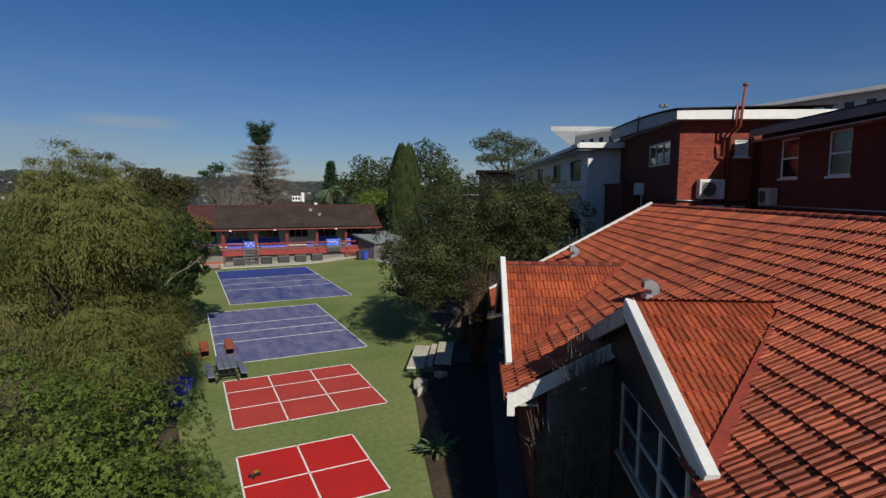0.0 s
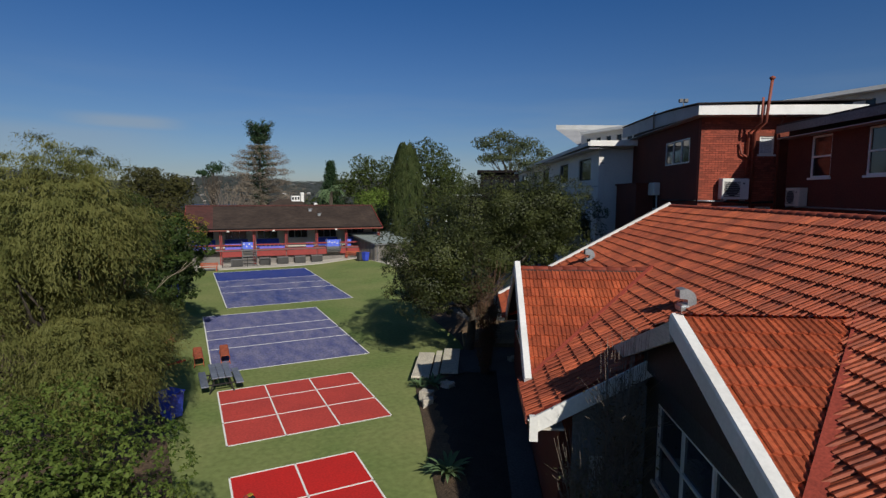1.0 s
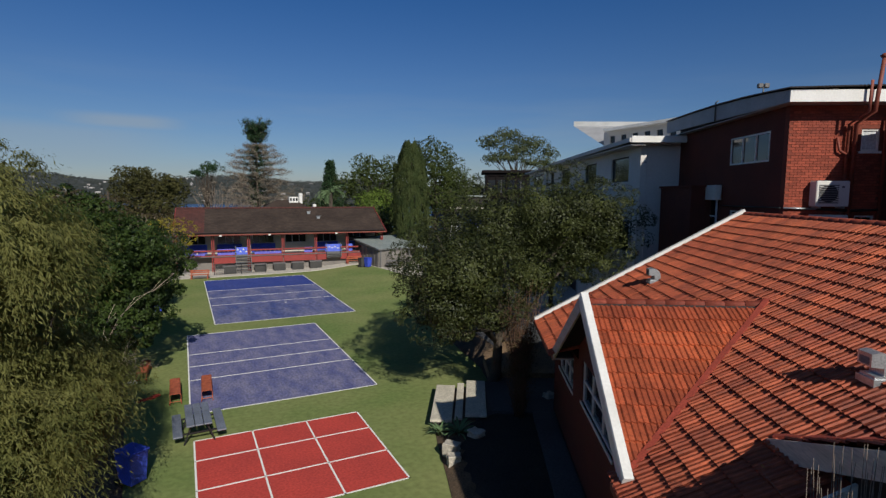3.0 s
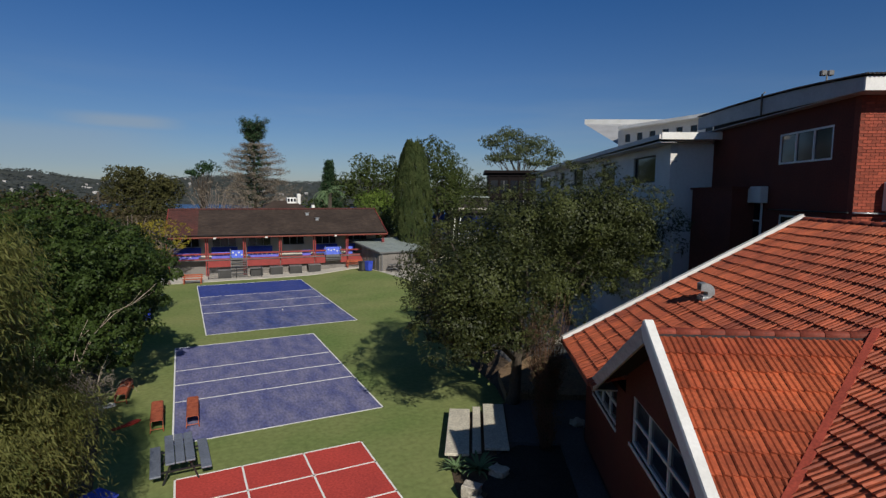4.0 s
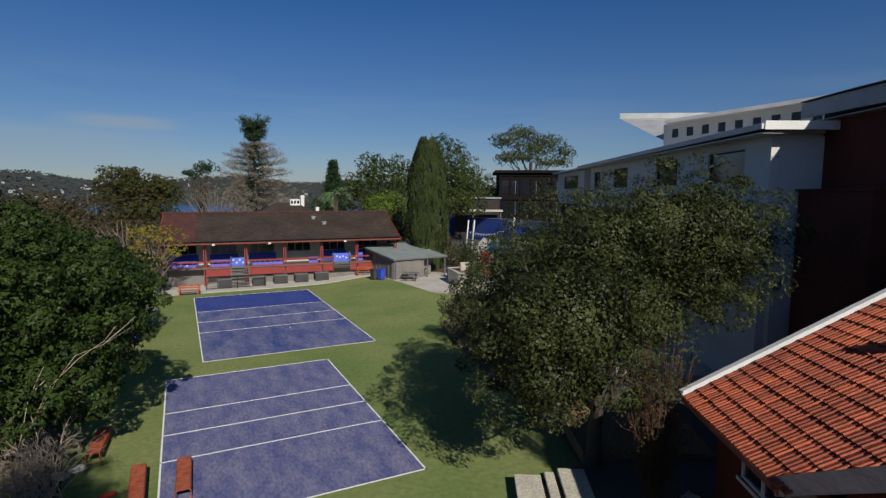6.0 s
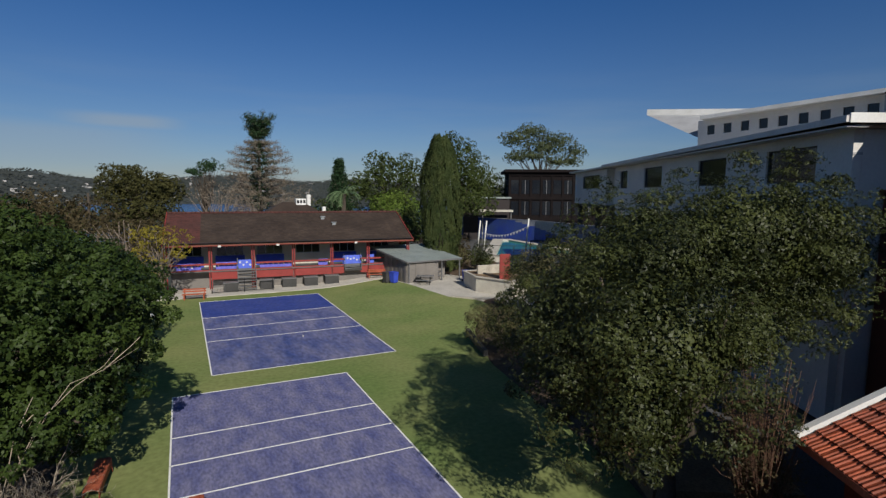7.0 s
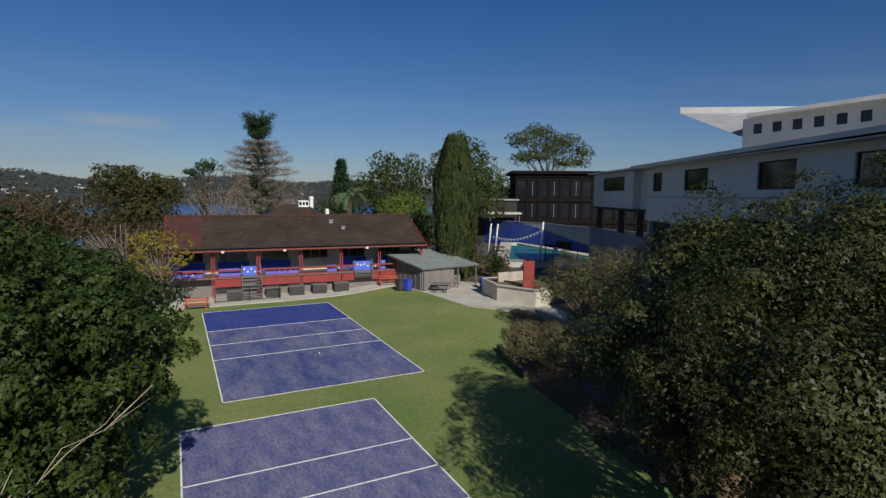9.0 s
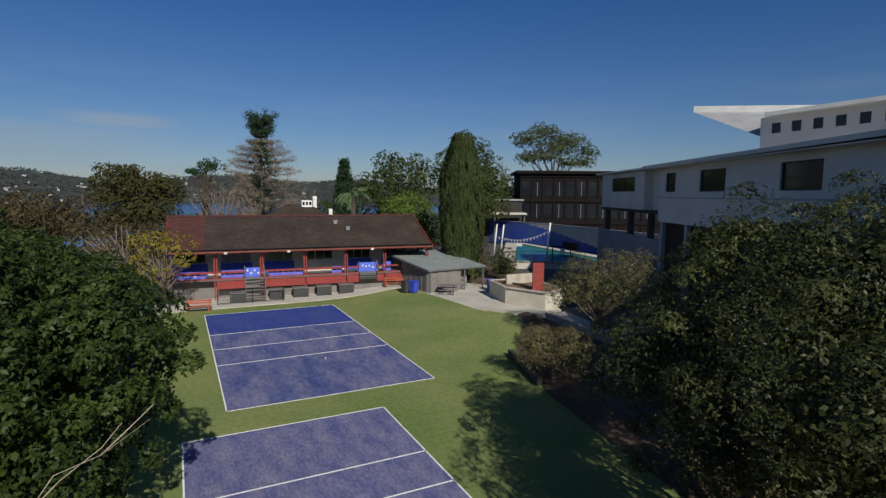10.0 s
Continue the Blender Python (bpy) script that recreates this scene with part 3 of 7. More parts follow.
    crown = new("crown", quads_mesh("crown", quads, M[leaf]))
    crown.parent = t
    return t


# ---- ground, lawn, courts ----
def smooth(a, b, v):
    k = min(1.0, max(0.0, (v - a) / (b - a)))
    return k * k * (3 - 2 * k)


def lawn_z(x, y):
    """The lawn climbs gently towards the shed."""
    return 0.40 * smooth(11.5, 18.5, x) * smooth(36, 50, y)


def ground_z(x, y):
    """Falls from the school's hill to the harbour and climbs again on the far shore."""
    d = math.hypot(x - 5, y - 30)
    fall = smooth(75, 330, d) * 34
    az = math.degrees(math.atan2(x, y))
    top = 66 + 14 * math.sin(az * 0.13 + 1.0) + 9 * math.sin(az * 0.41) - 16 * smooth(-14, 8, az)
    shore = 1080 + 160 * math.sin(az * 0.16 + 2) + 320 * smooth(-24, -6, az)
    rise = smooth(shore, shore + 900, d) * (34 + top)
    rough = (noise.noise(Vector((x * 0.006, y * 0.006, 0))) * 16 if d > 700 else 0) * smooth(700, 1500, d)
    return -0.45 - fall + rise + rough


def build_ground():
    bm = bmesh.new()
    radii = [0, 8, 20, 40, 60, 75, 90, 110, 140, 180, 230, 290, 350, 450, 600, 800, 950] + [1050 + 60 * i for i in range(22)] + [2600, 3200, 4200]
    n = 160
    rows = []
    for r in radii[1:]:
        rows.append([bm.verts.new((5 + r * math.sin(a), 30 + r * math.cos(a), ground_z(5 + r * math.sin(a), 30 + r * math.cos(a)))) for a in (2 * math.pi * k / n for k in range(n))])
    c = bm.verts.new((5, 30, ground_z(5, 30)))
    for k in range(n):
        bm.faces.new((c, rows[0][(k + 1) % n], rows[0][k]))
        for a, b in zip(rows, rows[1:]):
            bm.faces.new((a[k], a[(k + 1) % n], b[(k + 1) % n], b[k])).smooth = True
    bmesh.ops.recalc_face_normals(bm, faces=bm.faces)
    solid("ground", bm, M["hill"], "dark wooded land falling to the harbour and rising beyond it", "ground", "structure")
    solid("water", boxes((-3000, 3000, 150, 2600, -28.0, -26.5)), M["water"], "deep blue harbour water between wooded shores", "water", "structure")


build_ground()

RIGHT = [(-8, 0.2), (0, 1.6), (9.8, 4.5), (12.6, 5.4), (15.6, 6.5), (17.8, 7.2), (20.6, 8.3), (21.5, 8.9), (22.0, 11.7), (24.0, 12.4), (29, 13.2), (34.5, 14.2), (36.3, 15.1), (38.0, 15.6), (40.0, 16.5), (41.5, 17.8), (43.0, 18.9), (45.3, 20.8), (46.9, 20.5), (48.4, 19.1), (55.5, 18.5), (58.6, 17.8), (61.0, 17.4)]
LEFT = [(-8, -1.2), (14, -1.4), (21, -1.9), (26, -2.3), (31, -3.0), (42, -3.5), (61, -4.0)]


def edge(table, y):
    for (y0, x0), (y1, x1) in zip(table, table[1:]):
        if y <= y1:
            return x0 + (x1 - x0) * (y - y0) / (y1 - y0)
    return table[-1][1]


def strip(name, left, right, cols, height, material, label, category, y0=-8.0, y1=60.0, step=1.0):
    """A sheet between two edges of the plan."""
    bm = bmesh.new()
    rows = []
    for y in np.arange(y0, y1 + 0.01, step):
        a, b = left(y), right(y)
        rows.append([bm.verts.new((a + (b - a) * k / cols, y, height(a + (b - a) * k / cols, y, k / cols))) for k in range(cols + 1)])
    for p, q in zip(rows, rows[1:]):
        for k in range(cols):
            bm.faces.new((p[k], p[k + 1], q[k + 1], q[k])).smooth = True
    return solid(name, bm, material, label, category, "structure")


strip("lawn", lambda y: edge(LEFT, y), lambda y: edge(RIGHT, y), 26, lambda x, y, k: lawn_z(x, y), M["turf"], "mid-green short artificial turf playground with painted courts", "lawn", y1=59.6)
strip("garden_bed_right", lambda y: edge(RIGHT, y), lambda y: edge(RIGHT, y) + 1.5, 4, lambda x, y, k: lawn_z(x - 1.5 * k, y) + (0.02, 0.22, 0.30, 0.36, 0.38)[round(k * 4)], M["soil"], "brown mulch garden bed along the lawn", "garden bed", y1=35.5)
strip("garden_bed_left", lambda y: -16.0, lambda y: edge(LEFT, y) + 0.02, 8, lambda x, y, k: 0.12 - 0.10 * k, M["soil"], "dark leafy soil under the trees beside the lawn", "garden bed", y1=66)
strip("terrace", lambda y: edge(RIGHT, y) + (1.4 if y < 35 else 0.0), lambda y: edge(RIGHT, y) + 40, 8, lambda x, y, k: 0.37 + 0.35 * k if y < 35 else min(lawn_z(edge(RIGHT, y), y), 0.3) - 0.03 + 0.5 * max(0.0, k - 0.5), M["paving"], "dark grey paving round the school buildings", "paving", y1=110)


strip("garden_bed_far", lambda y: edge(RIGHT, y) - 0.02, lambda y: 21.6, 6, lambda x, y, k: lawn_z(edge(RIGHT, y), y) + (0.0, 0.10, 0.16, 0.18, 0.2, 0.2, 0.2)[round(k * 6)], M["soil"], "dark mulch bed with shrubs at the lawn's corner", "garden bed", y0=35.0, y1=46.0)


def rect_lines(bm, rows, w=0.055):
    for x0, y0, x1, y1 in rows:
        box(bm, min(x0, x1) - w / 2, max(x0, x1) + w / 2, min(y0, y1) - w / 2, max(y0, y1) + w / 2, 0.008, 0.014)


def court(x0, x1, y0, y1, paint, inner, label, w=0.055, fresh=None):
    c = thing("court", (x0 + x1) / 2, (y0 + y1) / 2, 0, 0, label, "sports court", "painted courts", "structure")
    hx, hy = (x1 - x0) / 2, (y1 - y0) / 2
    bm = bmesh.new()
    box(bm, -hx, hx, -hy, hy, 0.001, 0.006)
    part("surface", bm, M[paint], c)
    if fresh:
        bm = bmesh.new()
        box(bm, -hx, hx, fresh - (y0 + y1) / 2, hy, 0.006, 0.0075)
        part("surface", bm, M["blue_fresh"], c, "deeper blue less worn paint")
    mx, my = (x0 + x1) / 2, (y0 + y1) / 2
    for a in [(x0, y0, x1, y0), (x0, y1, x1, y1), (x0, y0, x0, y1), (x1, y0, x1, y1)] + inner:
        bm = bmesh.new()
        rect_lines(bm, [(a[0] - mx, a[1] - my, a[2] - mx, a[3] - my)], w)
        part("line", bm, M["line"], c)


court(0.0, 3.62, 10.67, 14.35, "red", [(1.81, 10.67, 1.81, 14.35), (0, 12.5, 3.62, 12.5)], "bright red painted handball court with white lines")
court(0.08, 5.62, 16.38, 21.52, "red_worn", [(1.90, 16.38, 1.90, 21.52), (3.73, 16.38, 3.73, 21.52), (0.08, 20.05, 5.62, 20.05), (0.08, 18.25, 5.62, 18.25)], "worn red painted nine-square court with white lines")
court(0.0, 7.25, 23.90, 35.88, "blue", [(0, 31.85, 7.25, 31.85), (0, 29.82, 7.25, 29.82), (0, 27.8, 7.25, 27.8)], "scuffed blue painted court with white cross lines")
court(1.57, 10.57, 38.05, 56.05, "blue_deep", [(1.57, 50.3, 10.57, 50.3), (1.57, 47.0, 10.57, 47.0), (1.57, 44.1, 10.57, 44.1)], "scuffed blue painted volleyball court with white lines", fresh=50.3)

# shade-darkened soil, concrete path and earth bank beside the house, in the buildings' plan
def plan_slab(name, ring, z0, z1, material, label, category):
    solid(name, slab(bmesh.new(), [wor(x, y) for x, y in ring], z0, z1), M[material], label, category, "structure")


def bed_z(x, y):
    k = min(1.0, max(0.0, (x - edge(RIGHT, y)) / 1.5)) * 4
    i = min(3, int(k))
    h = (0.02, 0.22, 0.30, 0.36, 0.38)
    return h[i] + (h[i + 1] - h[i]) * (k - i)


# dark soil blackened to hold the house's shade, cut along the shadow's edge
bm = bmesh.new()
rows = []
SHADE_EDGE = [(6.0, -0.3), (10.5, -0.5), (12.5, -0.75), (14.5, -1.3), (16.0, -1.65), (18.6, -2.15), (19.6, -2.0), (20.2, -1.7), (20.8, -0.9)]
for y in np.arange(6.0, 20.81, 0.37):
    x0 = edge(SHADE_EDGE, y) + 0.25 + 0.05 * math.sin(y * 1.7)
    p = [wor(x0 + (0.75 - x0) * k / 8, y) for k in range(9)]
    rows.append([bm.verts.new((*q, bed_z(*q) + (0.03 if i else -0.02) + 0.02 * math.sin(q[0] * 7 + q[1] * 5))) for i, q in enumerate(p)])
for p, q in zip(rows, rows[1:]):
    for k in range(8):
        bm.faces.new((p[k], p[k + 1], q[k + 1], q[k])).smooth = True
solid("garden_bed_black", bm, M["shade_soil"], "dark garden soil with the house's shade painted in", "garden bed", "structure")
# concrete paths take the dark paving so their shade sits in the colour
plan_slab("path_house", [(0.76, 5.0), (1.5, 5.0), (1.5, 20.8), (0.76, 20.8)], 0.2, 0.49, "paving", "narrow concrete path along the house wall, darkened for shade", "path")
plan_slab("path_cross", [(-0.85, 20.82), (1.5, 20.82), (1.9, 23.3), (-0.85, 23.5)], 0.2, 0.485, "paving", "concrete path behind the house corner, darkened for shade", "path")
plan_slab("bank", [(-0.7, 24.6), (3.2, 24.6), (3.4, 29.0), (0.2, 29.4), (-0.9, 27.2)], 0.2, 0.62, "dirt", "bare brown earth beside the path", "earth bank")
plan_slab("paving_pale", [(1.0, 34.6), (2.35, 32.3), (3.3, 31.9), (6.5, 31.2), (6.5, 48.0), (1.2, 48.0), (1.3, 39.6)], 0.2, 0.74, "concrete", "pale concrete terrace before the white block", "paving")

# ---- red-tiled house ----
EAVE_X, EAVE_Z, RIDGE_X, RIDGE_Z = 0.9, 3.72, 7.84, 7.58
SLOPE = (RIDGE_Z - EAVE_Z) / (RIDGE_X - EAVE_X)
G1 = dict(x=0.95, y=14.05, z=5.92, near=3.5, far=3.5, end=4.82, cap=0.0)
G0 = dict(x=2.77, y=6.8, z=6.17, near=3.3, far=3.15, end=5.50, cap=-0.11)
VERGE_Y = 8.65
HB = (4.0, 11.0)                              # the house's base in the buildings' plan
house = thing_l("house", HB[0], HB[1], 0.6, "red terracotta-tiled brick school house with white barge boards", "house")


def main_z(x):
    return EAVE_Z + (x - EAVE_X) * SLOPE


def hpart(name, bm, material, label="", parent=None):
    """A part of the house, drawn in the buildings' plan."""
    bmesh.ops.translate(bm, verts=bm.verts, vec=(-HB[0], -HB[1], -0.6))
    return part(name, bm, M[material], parent or house, label)


def inside(p, ring):
    hit = False
    for (x0, y0), (x1, y1) in zip(ring, ring[1:] + ring[:1]):
        if (y0 > p[1]) != (y1 > p[1]) and p[0] < (x1 - x0) * (p[1] - y0) / (y1 - y0) + x0:
            hit = not hit
    return hit


def half(g, s):
    return g["far"] if s > 0 else g["near"]


MAIN_RING = [(EAVE_X, VERGE_Y), (2.6, VERGE_Y), (2.6, -3.5), (RIDGE_X, -3.5), (RIDGE_X, 21.25), (EAVE_X, 21.25)]
# boards under the tiles
for ring in ([(EAVE_X, VERGE_Y), (RIDGE_X, VERGE_Y), (RIDGE_X, 21.25), (EAVE_X, 21.25), (EAVE_X, 17.55), (4.75, 14.05), (EAVE_X, 10.55)], [(2.6, -3.5), (RIDGE_X, -3.5), (RIDGE_X, 3.45), (2.6, 3.45)], [(3.9, 3.45), (RIDGE_X, 3.45), (RIDGE_X, VERGE_Y), (3.9, VERGE_Y)]):
    hpart("roof", sheet(bmesh.new(), [(x, y, main_z(x) - 0.03) for x, y in ring], 0.08), "mortar", "terracotta roof bed")
bm = bmesh.new()
sheet(bm, [(RIDGE_X, -3.5, RIDGE_Z - 0.02), (10.6, -3.5, RIDGE_Z - 1.5), (10.6, 19.3, RIDGE_Z - 1.5), (RIDGE_X, 19.3, RIDGE_Z - 0.02)], 0.08)
hpart("roof", bm, "mortar", "terracotta roof bed")
for g in (G1, G0):
    zf = main_z(g["x"])
    bm = bmesh.new()
    for s in (-1, 1):
        sheet(bm, [(g["x"], g["y"], g["z"] - 0.03), (g["end"], g["y"], g["z"] - 0.03), (g["x"], g["y"] + s * half(g, s), zf - 0.03)], 0.06)
    # charcoal decks put the shade of the gable undersides into the colour
    hpart("gable_roof", bm, "charcoal")
    # barge boards and their white capping
    for s in (-1, 1):
        bm = bmesh.new()
        a, b = Vector((g["x"] - 0.03, g["y"], g["z"] - 0.13 + g["cap"])), Vector((g["x"] - 0.03, g["y"] + s * (half(g, s) + 0.12), zf - 0.13 - 0.12 * (g["z"] - zf) / half(g, s)))
        if s > 0:
            beam(bm, a, b, 0.05, 0.30)
        else:
            beam(bm, a + Vector((0.02, 0, 0.06)), b + Vector((0.02, 0, 0.06)), 0.05, 0.16)
        # far boards' beige mixes stain with the shade and roof bounce they get
        hpart("barge_board", bm, "shade_board" if s > 0 else "white", "stained beige barge board with shade painted in" if s > 0 else "white painted barge board")
    bm = bmesh.new()
    a, b = Vector((g["x"] + 0.02, g["y"] + 0.04, g["z"] + 0.05 + g["cap"])), Vector((g["x"] + 0.02, g["y"] - g["near"] - 0.1, zf + 0.02))
    d = (b - a).normalized()
    side = Vector((1, 0, 0))
    nrm = side.cross(d).normalized() * (1 if side.cross(d).z > 0 else -1)
    prof = [(-0.07, -0.16), (-0.068, 0.09), (-0.05, 0.125), (0.10, 0.125), (0.105, -0.03)]
    ends = [[bm.verts.new(p + side * u + nrm * w) for u, w in prof] for p in (a, b)]
    for i in range(len(prof)):
        j = (i + 1) % len(prof)
        bm.faces.new((ends[0][i], ends[0][j], ends[1][j], ends[1][i]))
    bm.faces.new(ends[0][::-1]), bm.faces.new(ends[1])
    hpart("verge_capping", bm, "white", "white verge capping")
# far verge of the main roof, and the short near one
bm = beam(bmesh.new(), (EAVE_X - 0.1, 21.33, EAVE_Z + 0.02), (RIDGE_X, 21.33, RIDGE_Z + 0.08), 0.16, 0.10)
hpart("verge_capping", bm, "white", "white verge capping")
bm = beam(bmesh.new(), (EAVE_X - 0.1, 21.38, EAVE_Z - 0.13), (RIDGE_X, 21.38, RIDGE_Z - 0.07), 0.05, 0.24)
hpart("barge_board", bm, "white", "white painted barge board")
bm = beam(bmesh.new(), (EAVE_X - 0.02, VERGE_Y - 0.05, EAVE_Z - 0.16), (3.5, VERGE_Y - 0.05, main_z(3.5) - 0.16), 0.05, 0.30)
hpart("barge_board", bm, "white", "white painted barge board")
bm = boxes((EAVE_X - 0.06, EAVE_X + 0.10, VERGE_Y - 0.10, VERGE_Y + 0.02, EAVE_Z - 0.45, EAVE_Z + 0.04))
hpart("fascia_end", bm, "white")
# eaves: gutter and soffit
for y0, y1, x in ((17.5, 21.4, EAVE_X), (VERGE_Y, 10.6, EAVE_X), (-3.5, 3.3, 2.6)):
    bm = boxes((x - 0.13, x - 0.02, y0, y1, main_z(x) - 0.14, main_z(x) - 0.02), (x - 0.02, x + 0.02, y0, y1, main_z(x) - 0.24, main_z(x) - 0.04))
    hpart("gutter", bm, "pipe", "painted metal gutter")
    hpart("soffit", boxes((x + 0.02, x + 0.62, y0, y1, main_z(x) - 0.26, main_z(x) - 0.22)), "cream")


def wall_with_holes(bm, axis, at, thick, a0, a1, z0, z1, holes):
    """An upright wall along one axis with openings (a0, a1, z0, z1) through it."""
    cuts = sorted({a0, a1, *(h[0] for h in holes), *(h[1] for h in holes)})
    for c0, c1 in zip(cuts, cuts[1:]):
        m = (c0 + c1) / 2
        spans, lo = [], z0
        for h in sorted((h for h in holes if h[0] <= m <= h[1]), key=lambda h: h[2]):
            spans.append((lo, h[2]))
            lo = h[3]
        spans.append((lo, z1))
        for s0, s1 in spans:
            if s1 - s0 > 1e-3:
                box(bm, at, at + thick, c0, c1, s0, s1) if axis == "y" else box(bm, c0, c1, at, at + thick, s0, s1)


def window(parent, frame_of, axis, at, a0, a1, z0, z1, lights=2, material="white", glass="glass", rail=False, depth=0.10, w=0.06, sill=True):
    """A window in a wall that runs along an axis: frame bars, glass panes and a sill, set back in the opening."""
    def b(u0, u1, v0, v1, p0, p1):
        return (at + p0, at + p1, u0, u1, v0, v1) if axis == "y" else (u0, u1, at + p0, at + p1, v0, v1)
    rows = [b(a0, a1, z0, z0 + w, -0.02, 0.05), b(a0, a1, z1 - w, z1, -0.02, 0.05)]
    step = (a1 - a0) / lights
    for i in range(lights + 1):
        c = min(max(a0 + i * step, a0 + w / 2), a1 - w / 2)
        rows.append(b(c - w / 2, c + w / 2, z0 + w, z1 - w, -0.02, 0.05))
    if rail:
        zm = (z0 + z1) / 2
        rows.append(b(a0 + w, a1 - w, zm - w / 2, zm + w / 2, -0.015, 0.045))
    win = frame_of("window", boxes(*rows), material, "", parent)
    if sill:
        frame_of("sill", boxes(b(a0 - 0.06, a1 + 0.06, z0 - 0.07, z0, -0.09, 0.05)), material, "", win)
    for i in range(lights):
        frame_of("pane", boxes(b(a0 + i * step + w / 2, a0 + (i + 1) * step - w / 2, z0 + w, z1 - w, 0.02, 0.03)), glass, "", win)
    return win


bm = bmesh.new()
wall_with_holes(bm, "y", 1.5, 0.25, 9.1, 20.9, 0.6, EAVE_Z - 0.05, [(11.25, 16.85, 2.6, 3.8), (17.55, 19.9, 2.5, 3.5)])
wall_with_holes(bm, "y", 1.5, 0.25, 11.25, 16.85, 2.6, 4.1, [(13.2, 16.35, 2.72, 3.85)])
hpart("wall", bm, "brick_shade", "red brick wall darkened for shade")
bm = bmesh.new()
ring = [(11.25, 4.1), (16.85, 4.1), (14.05, 5.75)]
a = [bm.verts.new((1.5, y, z)) for y, z in ring]
b = [bm.verts.new((1.75, y, z)) for y, z in ring]
bm.faces.new(a[::-1]), bm.faces.new(b)
for i in range(3):
    bm.faces.new((a[i], a[(i + 1) % 3], b[(i + 1) % 3], b[i]))
hpart("gable_wall", bm, "brick_shade", "red brick gable darkened for shade")
bm = bmesh.new()
wall_with_holes(bm, "y", 3.2, 0.2, -3.4, 9.08, 0.6, main_z(3.2) - 0.1, [(3.9, 8.5, 2.6, 4.15), (-2.5, 2.5, 2.4, 4.0)])
hpart("wall", bm, "charcoal_box", "dark boarded sunroom wall")
bm = bmesh.new()
ring = [(3.6, main_z(2.9) - 0.1), (9.7, main_z(2.9) - 0.1), (6.8, 6.05)]
a = [bm.verts.new((3.0, y, z)) for y, z in ring]
b = [bm.verts.new((3.2, y, z)) for y, z in ring]
bm.faces.new(a[::-1]), bm.faces.new(b)
for i in range(3):
    bm.faces.new((a[i], a[(i + 1) % 3], b[(i + 1) % 3], b[i]))
hpart("gable_wall", bm, "charcoal", "dark shingled gable")
bm = bmesh.new()
wall_with_holes(bm, "x", 9.1, 0.25, 1.76, 3.19, 0.6, main_z(2.0) - 0.1, [(2.1, 2.95, 0.65, 2.75)])
# the grey carries the shade under the near gable
hpart("wall", bm, "shade_wall", "wall greyed for shade")
hpart("door", boxes((2.12, 2.93, 9.15, 9.20, 0.66, 2.74), (2.2, 2.85, 9.135, 9.15, 1.7, 2.6), bevel=0.008), "white", "white painted door")
for y0, y1, z0, z1, x, n in ((13.2, 16.35, 2.72, 3.85, 1.56, 3), (17.55, 19.9, 2.5, 3.5, 1.56, 3), (3.9, 8.5, 2.6, 4.15, 3.24, 4), (-2.5, 2.5, 2.4, 4.0, 3.24, 4)):
    window(None, lambda n_, b_, m_, l_, p_: hpart(n_, b_, m_, l_, p_), "y", x, y0, y1, z0, z1, n, rail=True, glass="glass_blue")
bm = bmesh.new()
box(bm, 1.76, 7.8, 20.65, 20.9, 0.6, EAVE_Z)
ring = [(1.5, EAVE_Z), (7.9, EAVE_Z), (7.84, RIDGE_Z - 0.15), (1.5, main_z(1.5) - 0.15)]
a = [bm.verts.new((x, 20.65, z)) for x, z in ring]
b = [bm.verts.new((x, 20.9, z)) for x, z in ring]
bm.faces.new(a), bm.faces.new(b[::-1])
for i in range(4):
    bm.faces.new((a[(i + 1) % 4], a[i], b[i], b[(i + 1) % 4]))
for r in ((7.81, 8.1, -3.4, 20.1, 0.6, 6.6), (3.41, 7.8, -3.4, -3.2, 0.6, 5.0)):
    hpart("wall", boxes(r), "brick_shade", "red brick wall darkened for shade")
hpart("wall", bm, "brick_shade", "red brick wall darkened for shade")


def roof_vent(x, y, label):
    """A galvanised cowl: a box throat under a quarter-round hood."""
    v = thing_l("roof_vent", x, y, main_z(x) + 0.02, label, "roof vent", "roof vents")
    v.scale = (0.8, 0.8, 0.8)
    part("flashing", boxes((-0.24, 0.24, -0.22, 0.22, -0.10, 0.03), (-0.2, 0.2, -0.18, 0.18, 0.03, 0.08)), M["galv"], v)
    bm = bmesh.new()
    prof = [(0.17, 0.0), (0.17, 0.20)] + [(-0.13 + 0.30 * math.cos(a), 0.20 + 0.30 * math.sin(a)) for a in (radians(k) for k in (15, 30, 45, 60, 75, 90))] + [(-0.27, 0.47), (-0.27, 0.24), (-0.05, 0.22), (-0.05, 0.0)]
    L_, R_ = [bm.verts.new((px_, -0.17, pz)) for px_, pz in prof], [bm.verts.new((px_, 0.17, pz)) for px_, pz in prof]
    bm.faces.new(L_), bm.faces.new(R_[::-1])
    for i in range(len(prof)):
        j = (i + 1) % len(prof)
        bm.faces.new((L_[j], L_[i], R_[i], R_[j]))
    bmesh.ops.recalc_face_normals(bm, faces=bm.faces)
    part("hood", bm, M["galv"], v)
    part("mouth", boxes((-0.275, -0.271, -0.12, 0.12, 0.27, 0.40)), M["grille"], v)


roof_vent(4.30, 10.15, "galvanised metal roof vent on red tiles")
roof_vent(4.15, 19.0, "galvanised metal roof vent near the white verge")

# ---- brick building ----
BB = (9.0, 22.0)
brick_building = thing_l("brick_building", BB[0], BB[1], 0.6, "red brick two-storey block with white fascia and metal roof", "building")


